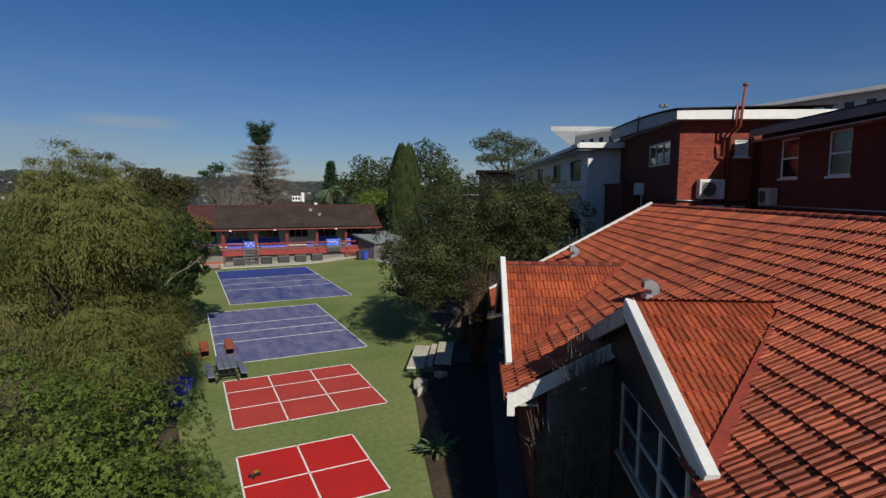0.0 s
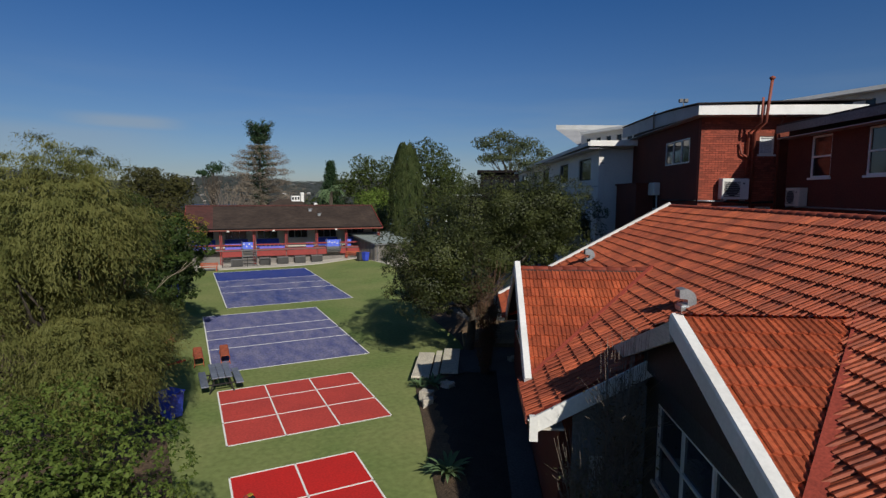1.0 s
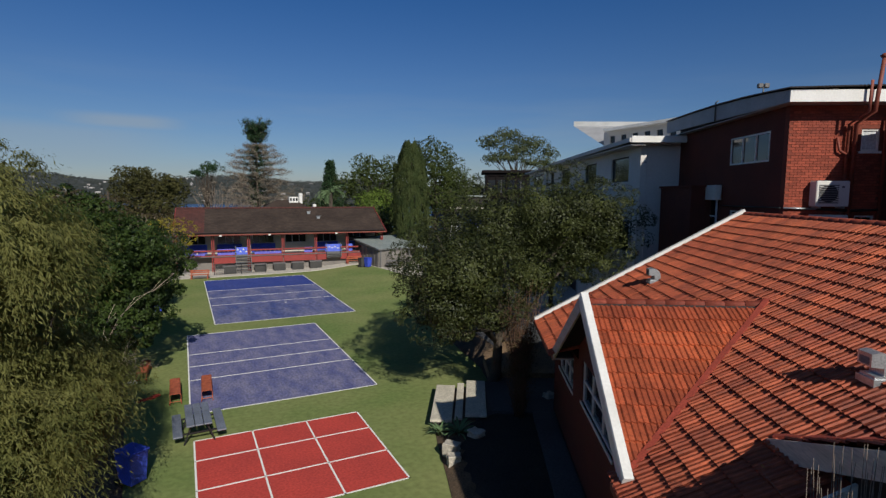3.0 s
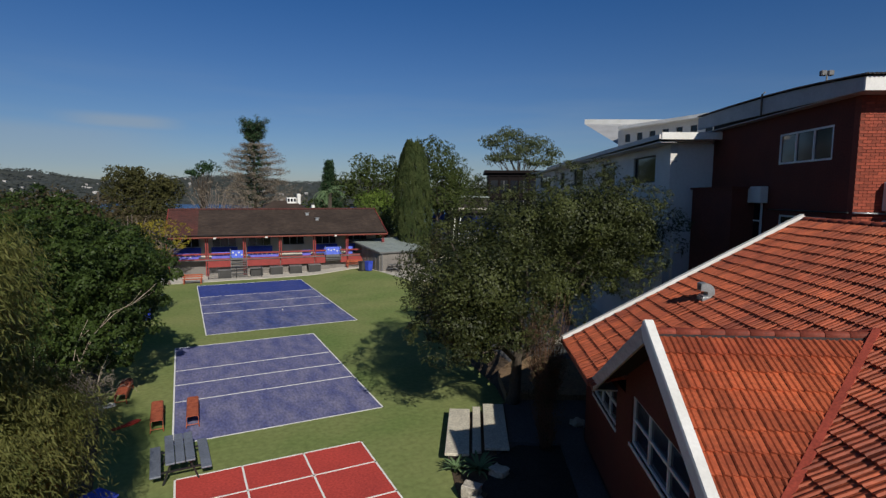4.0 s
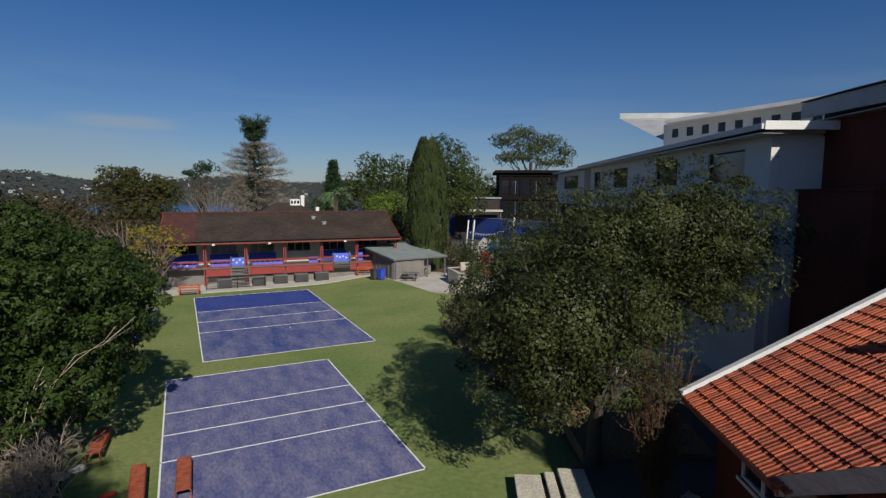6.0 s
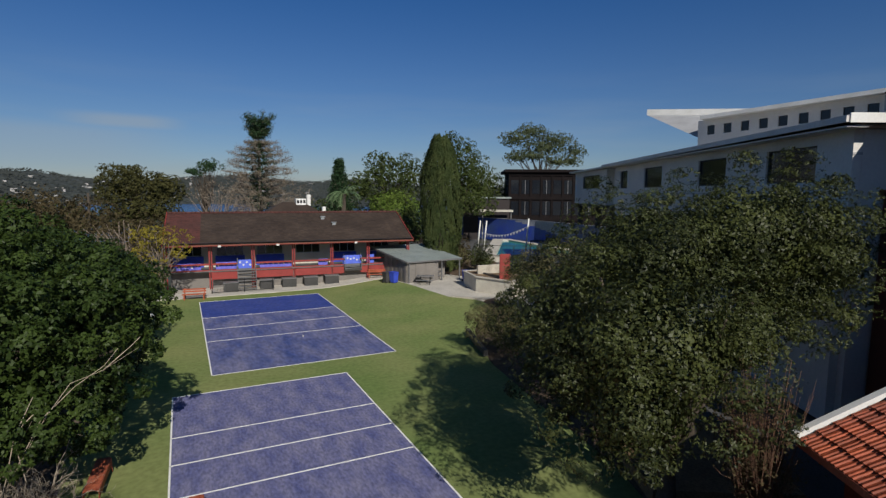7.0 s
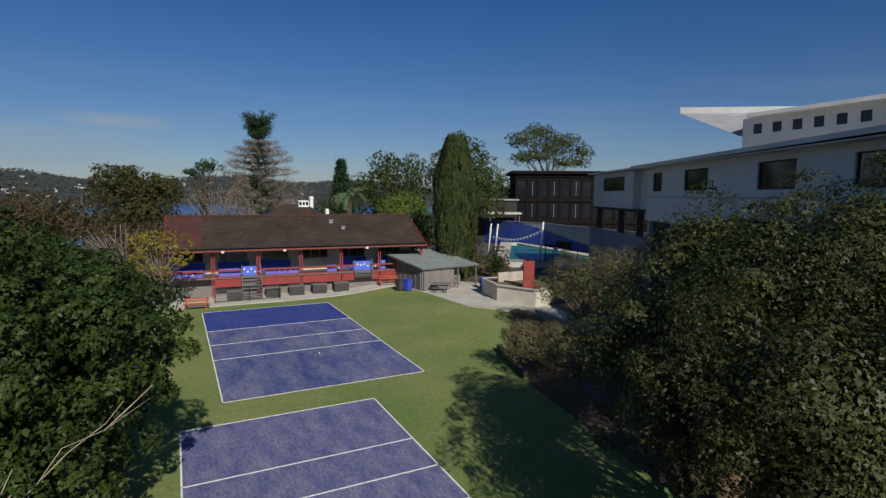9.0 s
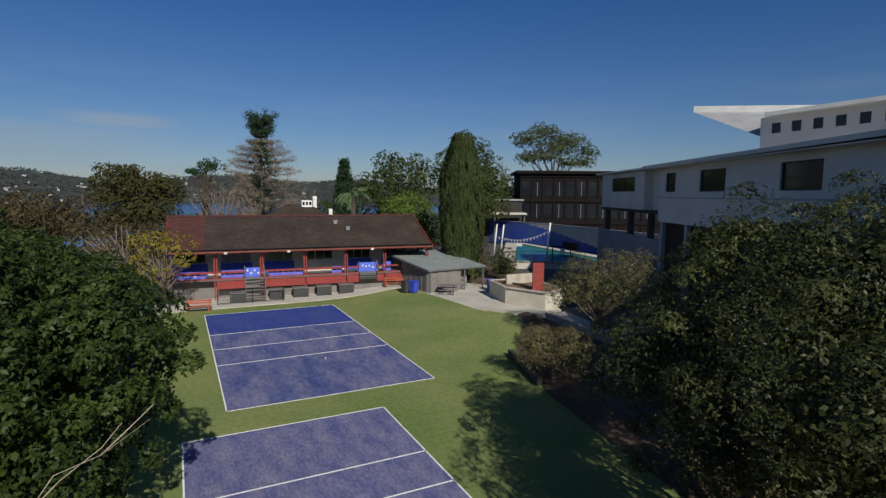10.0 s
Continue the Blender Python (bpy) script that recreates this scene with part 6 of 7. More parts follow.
LP, BP = "violet-blue play panel with pale discs behind the rail", "bright blue play panel with pale discs by the stair"
for x, w, tall, dots, m, label in ((-6.0, 1.9, 0.62, 4, "lilac", LP), (-2.95, 1.65, 0.66, 4, "lilac", LP), (-1.15, 1.1, 0.80, 4, "blue_light", BP), (0.62, 2.7, 0.58, 6, "lilac", LP), (5.7, 0.85, 0.62, 3, "lilac", LP), (7.95, 1.8, 0.85, 6, "blue_light", BP), (10.2, 0.75, 0.85, 2, "blue_light", "bright blue play panel with pale discs")):
    play_panel(x, w, tall, dots, m, label)

# forecourt, boxes and fence before the pavilion
bm = bmesh.new()
for i in range(10):
    x0, x1 = -2.5 + 2.06 * i, -2.5 + 2.06 * (i + 1)
    f = lambda x: 57.9 + 0.12 * max(0.0, x - 9.0)
    sheet(bm, [(x0, f(x0), lawn_z(x0, 57) + 0.05), (x1, f(x1), lawn_z(x1, 57) + 0.05), (x1, 61.8, lawn_z(x1, 57) + 0.10), (x0, 61.8, lawn_z(x0, 57) + 0.10)], 0.4)
solid("forecourt", bm, M["concrete"], "pale concrete apron before the veranda", "pavement", "structure")


def storage_box(x, y, w, z, label):
    t = thing("storage_box", x, y, z, -4, label, "storage box", "boxes before the veranda")
    part("body", boxes((-w / 2, w / 2, -0.36, 0.36, 0, 0.72), bevel=0.02), M["charcoal_box"], t)
    part("lid", boxes((-w / 2 - 0.03, w / 2 + 0.03, -0.4, 0.39, 0.72, 0.80), bevel=0.02), M["grille"], t)


for x, y, w, z in ((4.1, 59.6, 1.15, 0.075), (7.05, 59.95, 1.15, 0.075), (8.95, 60.0, 1.2, 0.075), (10.85, 60.0, 1.2, 0.08), (12.75, 60.0, 1.25, 0.1)):
    storage_box(x, y, w, z, "charcoal storage box on the pale apron")


def low_fence():
    t = thing("low_fence", 2.6, 59.0, 0.05, -1.0, "low black steel rail fence before the stair", "fence")
    for x in (0.0, 2.5, 4.8):
        part("post", boxes((x - 0.03, x + 0.03, -0.03, 0.03, 0, 1.15)), M["black"], t)
    for z in (0.12, 1.1):
        part("rail", boxes((0, 4.8, -0.02, 0.02, z - 0.02, z + 0.02)), M["black"], t)
    for i in range(9):
        part("bar", boxes((0.08 + i * 0.11, 0.10 + i * 0.11, -0.01, 0.01, 0.12, 1.1)), M["grille"], t)


low_fence()


def slat_bench(x, y, rz, n, label):
    t = thing("slatted_bench", x, y, lawn_z(x, y) + 0.005, rz, label, "bench", "slatted benches")
    for i in range(n):
        part("slat", boxes((-0.85, 0.85, -0.22 + i * 0.12, -0.12 + i * 0.12, 0.40, 0.44), bevel=0.006), M["bench"], t)
    part("slat", boxes((-0.85, 0.85, 0.26, 0.30, 0.55, 0.66)), M["bench"], t)
    part("slat", boxes((-0.85, 0.85, 0.26, 0.30, 0.72, 0.83)), M["bench"], t)
    for sx in (-0.7, 0.7):
        part("leg", boxes((sx - 0.04, sx + 0.04, -0.2, -0.12, 0, 0.40)), M["bench"], t)
        part("leg", boxes((sx - 0.04, sx + 0.04, 0.30, 0.36, 0, 0.85)), M["bench"], t)


slat_bench(1.25, 57.4, -8, 4, "orange-red slatted timber bench at the court's end")
slat_bench(16.9, 59.4, -20, 2, "weathered slatted bench on the pale apron")

# ---- shed, paving and bins ----
def shed():
    t = thing("shed", 18.5, 55.7, 0.30, 7.0, "low grey-brown shed with a grey-green metal roof", "shed")
    q = [Vector(c) - Vector((18.5, 55.7, 0.30)) for c in ((18.3, 55.3, 2.35), (24.2, 56.0, 2.35), (22.8, 62.3, 3.2), (17.0, 61.6, 3.2))]
    q = [Matrix.Rotation(radians(-7), 4, "Z") @ v for v in q]
    for i in range(24):
        a, b = i / 24, (i + 1) / 24
        e = [q[0].lerp(q[1], a), q[0].lerp(q[1], b), q[3].lerp(q[2], b), q[3].lerp(q[2], a)]
        part("roof_sheet", sheet(bmesh.new(), [(v.x, v.y, v.z + 0.012 * (i % 2)) for v in e], 0.03), M["steel_roof"], t)
    bm = beam(bmesh.new(), q[0] - Vector((0, 0, 0.07)), q[1] - Vector((0, 0, 0.07)), 0.05, 0.14)
    part("fascia", bm, M["grille"], t)
    bm = beam(bmesh.new(), q[0] - Vector((0, 0, 0.07)), q[3] - Vector((0, 0, 0.07)), 0.05, 0.14)
    part("fascia", bm, M["grille"], t)
    for k, x in enumerate((0.05, 3.5, 5.5)):
        part("post", boxes((x - 0.05, x + 0.05, -0.3, -0.2, 0, 1.97)), M["grille"], t)
    for i in range(14):
        d = 0.02 if i % 2 else 0.0
        part("side_board", boxes((-0.15 + d, -0.08, i * 0.43, i * 0.43 + 0.40, 0, 2.0 + 0.04 * i)), M["shed_wall"], t, "grey ribbed cladding board")
    part("back_wall", boxes((3.21, 4.6, 0.9, 1.05, 0, 2.2)), M["shed_wall"], t, "shaded beige wall")
    part("front_wall", boxes((-0.07, 3.2, -0.15, 0.0, 0, 2.0), (3.06, 3.2, 0.0, 0.9, 0, 2.1)), M["shed_wall"], t, "grey-beige boarded front wall")
    for x in (0.75, 1.85):
        part("door", boxes((x, x + 0.95, -0.19, -0.152, 0.02, 1.92), bevel=0.01), M["shed_wall"], t, "grey-beige door")


shed()
bm = bmesh.new()
slab(bm, [(18.4, 54.9), (19.0, 48.6), (22.3, 45.2), (24.5, 46.0), (27.2, 54.5), (24.6, 57.5), (23.0, 63.5), (17.0, 63.0)], 0.05, 0.40)
solid("pavement", bm, M["concrete"], "pale concrete paving round the shed", "pavement", "structure")
bm = bmesh.new()
slab(bm, [(27.2, 54.5), (30.0, 58.0), (34.0, 66.0), (30.0, 71.0), (22.5, 70.0), (23.0, 63.5), (24.6, 57.5)], 0.05, 0.44)
solid("garden_bed_pool", bm, M["soil"], "brown mulch bed with low shrubs before the pool", "garden bed", "structure")
bm = bmesh.new()
slab(bm, [(21.6, 37.0), (22.8, 36.6), (24.4, 45.4), (22.4, 45.2)], 0.05, 0.42)
solid("path", bm, M["concrete"], "pale concrete path behind the shrubs", "path", "structure")


def wheelie_bin(x, y, z, body, lid, rz, label):
    t = thing("wheelie_bin", x, y, z, rz, label, "bin", "wheelie bins")
    bm = bmesh.new()
    lo, hi = [bm.verts.new((sx * 0.24, sy * 0.26, 0.06)) for sx, sy in ((-1, -1), (1, -1), (1, 1), (-1, 1))], [bm.verts.new((sx * 0.29, sy * 0.34, 0.95)) for sx, sy in ((-1, -1), (1, -1), (1, 1), (-1, 1))]
    bm.faces.new(lo[::-1]), bm.faces.new(hi)
    for i in range(4):
        bm.faces.new((lo[i], lo[(i + 1) % 4], hi[(i + 1) % 4], hi[i]))
    bmesh.ops.bevel(bm, geom=bm.edges[:], offset=0.025, segments=1, affect="EDGES")
    part("body", bm, M[body], t)
    part("lid", boxes((-0.31, 0.31, -0.37, 0.36, 0.95, 1.02), bevel=0.025), M[lid], t)
    part("handle", boxes((-0.25, 0.25, 0.36, 0.42, 0.92, 0.96)), M[lid], t)
    for sx in (-1, 1):
        part("wheel", tube(bmesh.new(), [(sx * 0.22, 0.27, 0.1), (sx * 0.29, 0.27, 0.1)], [0.1, 0.1], 10), M["black"], t)


wheelie_bin(17.45, 56.3, 0.37, "blue_paint", "blue_paint", 20, "blue wheelie bin beside the shed")
wheelie_bin(16.95, 56.8, 0.33, "charcoal_box", "charcoal_box", 15, "dark grey wheelie bin beside the shed")
wheelie_bin(23.7, 54.3, 0.40, "blue_paint", "blue_light", -10, "blue wheelie bin on pale paving")
wheelie_bin(-1.52, 19.5, 0.0, "blue_paint", "blue_paint", 40, "blue wheelie bin under the pepper tree")
wheelie_bin(-1.75, 43.4, 0.03, "blue_paint", "blue_paint", 10, "blue wheelie bin in the trees' shade")


def picnic_table(x, y, z, rz, length, label, m="alu", top=3):
    """A table with two bench seats on a bent tube frame."""
    t = thing("picnic_table", x, y, z, rz, label, "picnic table", "picnic tables")
    for i in range(top):
        part("top_plank", boxes((-0.38 + i * 0.26, -0.38 + i * 0.26 + 0.24, 0, length, 0.70, 0.75), bevel=0.01), M[m], t)
    for sx in (-0.78, 0.52):
        part("seat_plank", boxes((sx, sx + 0.28, 0, length, 0.40, 0.45), bevel=0.01), M[m], t)
    for yy in (0.3, length - 0.35):
        bm = bmesh.new()
        box(bm, -0.74, 0.76, yy, yy + 0.05, 0.34, 0.39)
        box(bm, -0.35, 0.36, yy, yy + 0.05, 0.64, 0.69)
        for sx in (-0.22, 0.22):
            beam(bm, (sx * 2.1, yy + 0.025, 0.0), (sx, yy + 0.025, 0.66), 0.05)
        part("frame", bm, M["black"], t)


picnic_table(0.26, 21.05, 0.0, 2.0, 1.95, "grey aluminium picnic table by the blue court")
picnic_table(20.4, 54.2, 0.40, 60, 1.5, "small grey picnic table beside the shed", "grille")
picnic_table(22.3, 56.6, 0.40, 80, 1.5, "small grey picnic table under the shed roof", "grille")


def bench(x, y, rz, length, label):
    """A bench bent from one sheet: rounded top edges, open ends, splayed tube legs."""
    t = thing("bench", x, y, 0.006, rz, label, "bench", "orange benches")
    bm = bmesh.new()
    prof = [(-0.20, 0.20), (-0.20, 0.40), (-0.18, 0.435), (-0.14, 0.45), (0.14, 0.45), (0.18, 0.435), (0.20, 0.40), (0.20, 0.20)]
    inn = [(u * 0.93, v - 0.02) for u, v in prof]
    for y0 in (0.0,):
        A, B = [bm.verts.new((u, 0, v)) for u, v in prof], [bm.verts.new((u, length, v)) for u, v in prof]
        C, D = [bm.verts.new((u, 0, v)) for u, v in inn], [bm.verts.new((u, length, v)) for u, v in inn]
        for i in range(7):
            bm.faces.new((A[i], A[i + 1], B[i + 1], B[i])), bm.faces.new((C[i + 1], C[i], D[i], D[i + 1]))
            bm.faces.new((A[i + 1], A[i], C[i], C[i + 1])), bm.faces.new((B[i], B[i + 1], D[i + 1], D[i]))
        for i in (0, 7):
            bm.faces.new((A[i], B[i], D[i], C[i]))
    bmesh.ops.recalc_face_normals(bm, faces=bm.faces)
    part("seat", bm, M["bench"], t)
    for yy in (0.06, length - 0.06):
        for sx in (-0.18, 0.18):
            part("leg", tube(bmesh.new(), [(sx, yy, 0.22), (sx * 1.15, yy, 0.0)], [0.022, 0.02], 6), M["bench"], t)
        part("brace", tube(bmesh.new(), [(-0.19, yy, 0.12), (0.19, yy, 0.12)], [0.015, 0.015], 6), M["bench"], t)


bench(-0.49, 25.1, 1.0, 1.95, "orange-red moulded bench on the turf")
bench(0.62, 25.0, -1.5, 1.95, "orange-red moulded bench on the blue court")
bench(-1.84, 28.4, -3.0, 1.9, "orange-red moulded bench in the tree's shade")


def fallen_cloth():
    t = bmesh.new()
    ring = [(-0.05, 0.04), (0.25, 0.16), (0.45, 0.20), (0.62, 0.34), (0.85, 0.36), (0.92, 0.22), (0.78, 0.08), (0.55, 0.0), (0.3, -0.02), (0.0, -0.08)]
    slab(t, ring[::-1], 0.0, 0.03)
    bmesh.ops.subdivide_edges(t, edges=t.edges[:], cuts=2, use_grid_fill=True)
    for v in t.verts:
        if v.co.z > 0.01:
            v.co.z += 0.03 * noise.noise(v.co * 9) + 0.015
    solid("fallen_cloth", t, M["cloth_red"], "crumpled dark red cloth lying on the turf", "cloth", x=-1.85, y=26.0, z=0.004, rz=18)


fallen_cloth()


def crumpled_bag(x, y, z, s, seed, label):
    """A limp bag: a squashed ball pushed into folds."""
    bm = bmesh.new()
    bmesh.ops.create_icosphere(bm, subdivisions=3, radius=1.0)
    for v in bm.verts:
        k = 1 + 0.45 * noise.noise(v.co * 1.6 + Vector((seed, 0, 0))) + 0.16 * noise.noise(v.co * 5 + Vector((0, seed, 0)))
        v.co = Vector((v.co.x * s * 1.5 * k, v.co.y * s * 0.7 * k, max(0.0, v.co.z * 0.5 + 0.3) * s * k))
    solid("plastic_bag", bm, M["plastic_white"], label, "bag", x=x, y=y, z=z, rz=20)


crumpled_bag(-2.22, 28.3, 0.03, 0.17, 3.0, "crumpled white plastic bag beneath the bleached shrub")
crumpled_bag(-1.35, 52.0, 0.03, 0.30, 7.0, "pale crumpled bag lying in the trees' shade")


def toy(x, y):
    t = thing("toy_truck", x, y, 0.014, 35, "small black and yellow toy on the red court", "toy")
    part("body", boxes((-0.13, 0.13, -0.06, 0.06, 0.03, 0.11), bevel=0.015), M["black"], t)
    part("tray", boxes((-0.01, 0.13, -0.06, 0.06, 0.11, 0.15), bevel=0.012), M["yellow"], t)
    part("cab", boxes((-0.12, -0.03, -0.055, 0.055, 0.11, 0.17), bevel=0.012), M["red_wood"], t)
    for sx in (-0.1, 0.11):
        for sy in (-0.08, 0.08):
            part("wheel", tube(bmesh.new(), [(sx, sy - 0.02, 0.045), (sx, sy + 0.02, 0.045)], [0.045, 0.045], 8), M["black"], t)


toy(0.36, 12.95)
bm = bmesh.new()
bmesh.ops.create_icosphere(bm, subdivisions=2, radius=0.042)
solid("ball", bm, M["plastic_white"], "small white ball on the blue court", "ball", x=6.7, y=43.0, z=0.049)

# ---- retaining walls, sign and pool beyond the lawn ----
def planter():
    t = thing("retaining_wall", 22.0, 49.5, 0.40, 0, "rendered beige retaining wall with pale coping", "wall")
    ring = [(0, 0), (1.35, -3.1), (3.6, -2.4), (4.2, 3.0), (0.6, 3.2)]
    part("wall", slab(bmesh.new(), ring, 0, 1.2), M["cream"], t)
    for a, b in zip(ring, ring[1:] + ring[:1]):
        bm = beam(bmesh.new(), (*a, 1.24), (*b, 1.24), 0.24, 0.09)
        part("coping", bm, M["concrete"], t)
    part("soil", slab(bmesh.new(), [(0.22, 0.05), (1.42, -2.85), (3.4, -2.2), (3.95, 2.8), (0.75, 2.95)], 1.2, 1.26), M["dirt"], t)
    part("upper_wall", boxes((0.7, 3.4, 0.9, 1.1, 1.26, 2.0), bevel=0.02), M["stone"], t)


planter()


bm = bmesh.new()
slab(bm, [(24.9, 55.6), (29.4, 54.2), (31.2, 60.4), (26.8, 62.4)], 0.05, 0.46)
solid("garden_bed_pool", bm, M["dirt"], "brown earth bed before the pool", "garden bed", "structure")
for x, y, rz, ln in ((25.6, 57.0, 20, 1.9), (26.6, 56.2, -35, 1.5), (28.4, 57.0, 60, 1.7)):
    lg = thing("log", x, y, 0.46, rz, "dark fallen log edging the earth bed", "log", "garden logs")
    part("wood", tube(bmesh.new(), [(0, 0, 0.10), (ln * 0.5, 0.05, 0.12), (ln, 0, 0.10)], [0.12, 0.13, 0.10], 8), M["bark"], lg)


def totem():
    t = thing("totem_sign", 23.4, 47.4, 1.66, -20, "rust-red upright totem panel with darker shapes", "sign")
    part("panel", boxes((-0.42, 0.42, -0.08, 0.08, 0, 2.0), bevel=0.02), M["red_wood"], t)
    for z, w in ((0.35, 0.2), (0.85, 0.26), (1.35, 0.18)):
        part("shape", boxes((-w, w * 0.6, -0.10, -0.082, z, z + 0.24), bevel=0.005), M["pipe"], t)


totem()
# dark edging and pale kerb of the ramp
for name, a, b, h, m, lab in (("edging", (15.6, 39.3), (14.3, 35.0), 0.30, "charcoal_box", "dark edging board at the lawn's corner"), ("kerb", (19.2, 48.4), (22.3, 44.9), 0.34, "stone", "pale low kerb wall along the path"), ("kerb", (22.3, 44.9), (21.5, 36.8), 0.55, "stone", "pale low kerb wall along the path")):
    wx, wy = a
    t = thing(name, wx, wy, 0.12, 0, lab, "kerb")
    part("wall", beam(bmesh.new(), (0, 0, h / 2), (b[0] - a[0], b[1] - a[1], h / 2), 0.22, h), M[m], t)


def pool_area():
    deck = thing_l("pool_deck", 1.0, 78.0, 0.45, "pale paving round an outdoor school pool", "pool", kind="structure")
    # the pool narrows towards the far end: its long side runs beside the painted wall
    water = [(-3.7, -3.0), (8.0, -3.0), (6.6, 1.6), (-0.8, 18.2), (-1.7, 18.2)]
    outer = [(-5.4, -4.0), (11.0, -4.0), (8.2, 2.2), (-0.4, 20.0), (-3.2, 20.0)]
    bm = bmesh.new()
    for k in range(5):
        a, b, c, d = outer[k], outer[(k + 1) % 5], water[(k + 1) % 5], water[k]
        slab(bm, [a, b, c, d], -0.5, 0.62)
    part("deck", bm, M["concrete"], deck)
    part("basin", slab(bmesh.new(), water, -1.2, -1.0), M["pool"], deck)
    pool = thing_l("pool_water", 1.0, 78.0, 0.45, "clear teal pool water", "water", kind="structure")
    part("surface", slab(bmesh.new(), water, 0.36, 0.42), M["pool"], pool)
    mural = thing_l("mural_wall", -10.0, 110.9, 0.6, "long wall behind the pool, painted blue below bare grey render", "wall")
    # the paint covers the whole wall at one end and thins out to a low band at the other
    bends = [Vector((0, 0, 0)), Vector((14.3, -17.0, 0)), Vector((21.1, -31.5, 0)), Vector((24.6, -41.0, 0))]
    cover = lambda k: 1.0 if k < 0.34 else max(0.12, 1.0 - 1.75 * (k - 0.34) ** 0.9) if k < 0.78 else 0.0
    run, total = 0.0, sum((q - p).length for p, q in zip(bends, bends[1:]))
    for p, q in zip(bends, bends[1:]):
        n = max(3, round((q - p).length / 1.5))
        for i in range(n):
            a, b = p.lerp(q, i / n), p.lerp(q, (i + 1) / n)
            top = 3.66 * cover((run + (q - p).length * (i + 0.5) / n) / total)
            if top > 0.1:
                part("panel", beam(bmesh.new(), a + Vector((0, 0, top / 2)), b + Vector((0, 0, top / 2)), 0.25, top), M["blue_mural"], mural)
            if top < 3.6:
                part("panel", beam(bmesh.new(), a + Vector((0, 0, (top + 3.66) / 2)), b + Vector((0, 0, (top + 3.66) / 2)), 0.25, 3.66 - top), M["mural_pale"], mural, "bare grey render")
        part("coping", beam(bmesh.new(), p + Vector((0, 0, 3.70)), q + Vector((0, 0, 3.70)), 0.35, 0.08), M["mural_pale"], mural)
        run += (q - p).length
    # a near-black bar on the wall paints the opening's unlit depth
    part("opening", beam(bmesh.new(), bends[1].lerp(bends[2], 0.20) + Vector((-0.12, -0.06, 0.9)), bends[1].lerp(bends[2], 0.42) + Vector((-0.12, -0.06, 0.9)), 0.2, 1.0), M["dark"], mural)
    for x, y, h in ((0.75, 74.5, 4.5), (-4.1, 80.0, 3.9), (-4.9, 80.6, 3.9)):
        p = thing_l("flag_pole", x, y, 1.0, "white slanting pole for pool flags", "pole", "pool flag poles")
        part("shaft", tube(bmesh.new(), [(0, 0, 0), (0.35, 0, h)], [0.10, 0.09], 8), M["white"], p)
    bunting = thing_l("bunting", 0.75, 74.5, 1.0, "string of small white pennants over the pool", "bunting")
    a, b = Vector((0.3, 0, 3.6)), Vector((-5.2, 5.6, 2.4))
    pts = [a.lerp(b, k / 16) - Vector((0, 0, 0.7 * math.sin(math.pi * k / 16))) for k in range(17)]
    part("cord", tube(bmesh.new(), pts, [0.02] * 17, 5), M["white"], bunting)
    for p, q in zip(pts, pts[1:]):
        bm = bmesh.new()
        m = (p + q) / 2
        sheet(bm, [tuple(p.lerp(q, 0.15)), tuple(p.lerp(q, 0.85)), (m.x, m.y + 0.01, m.z - 0.32)], 0.012)
        part("pennant", bm, M["white"], bunting)
    f = thing_l("pool_fence", 8.5, 73.8, 1.0, "thin dark pool fence", "fence")
    for i in range(12):
        part("post", boxes((-12 + i * 1.4, -11.95 + i * 1.4, 0, 0.05, 0, 1.3)), M["black"], f)
    for z in (0.1, 1.25):
        part("rail", boxes((-12, 3.4, 0, 0.04, z, z + 0.05)), M["black"], f)
    b = thing_l("start_block", 2.2, 73.3, 1.0, "dark pool starting frame with a pale number plate", "starting block")
    part("frame", boxes((-1.0, -0.9, 0, 0.1, 0, 2.0), (1.0, 1.1, 0, 0.1, 0, 2.0), (-1.0, 1.1, 0, 0.1, 1.85, 2.0)), M["black"], b)
    part("plate", boxes((-0.1, 0.4, -0.03, 0, 1.1, 1.7)), M["plastic_white"], b)


pool_area()


def dark_block():
    t = thing_l("dark_building", 1.0, 110.0, 0.5, "dark brown two-storey classroom block with rows of windows", "building")
    part("core", boxes((0, 30, 0.35, 14, 0, 11.9)), M["brown_block"], t)
    part("roof", boxes((-0.8, 17.0, -0.5, 14.4, 11.9, 12.4)), M["brown_block"], t)
    for z in (3.0, 6.9, 11.3):
        part("band", boxes((0, 30, 0.1, 0.35, z, z + 0.55)), M["brown_block"], t)
    for i in range(16):
        x = i * 1.95
        part("column", boxes((x, x + 0.3, 0.16, 0.35, 0, 11.3)), M["brown_block"], t)
        for z in (3.55, 7.45):
            p = part("window", boxes((x + 0.42, x + 1.85, 0.29, 0.34, z + 0.5, z + 3.0)), M["glass"], t)
            if i % 2:
                part("mullion", boxes((x + 1.05, x + 1.15, 0.24, 0.285, z + 0.5, z + 3.0)), M["grille"], p)


dark_block()


def low_pavilion():
    t = thing_l("low_pavilion", -8.5, 104.0, 0.0, "low pavilion with flat pale roofs", "building")
    part("roof", boxes((1, 9.6, 0, 5, 7.6, 7.85)), M["steel_roof"], t)
    part("roof", boxes((0, 9.6, -5, -1, 5.45, 5.7)), M["cream"], t)
    part("wall", boxes((1.3, 9.3, 0.3, 4.7, 0, 7.6)), M["charcoal"], t)
    for x in (0.5, 4.5, 9.2):
        part("post", boxes((x, x + 0.15, -4.6, -4.45, 0, 5.45)), M["grille"], t)


low_pavilion()


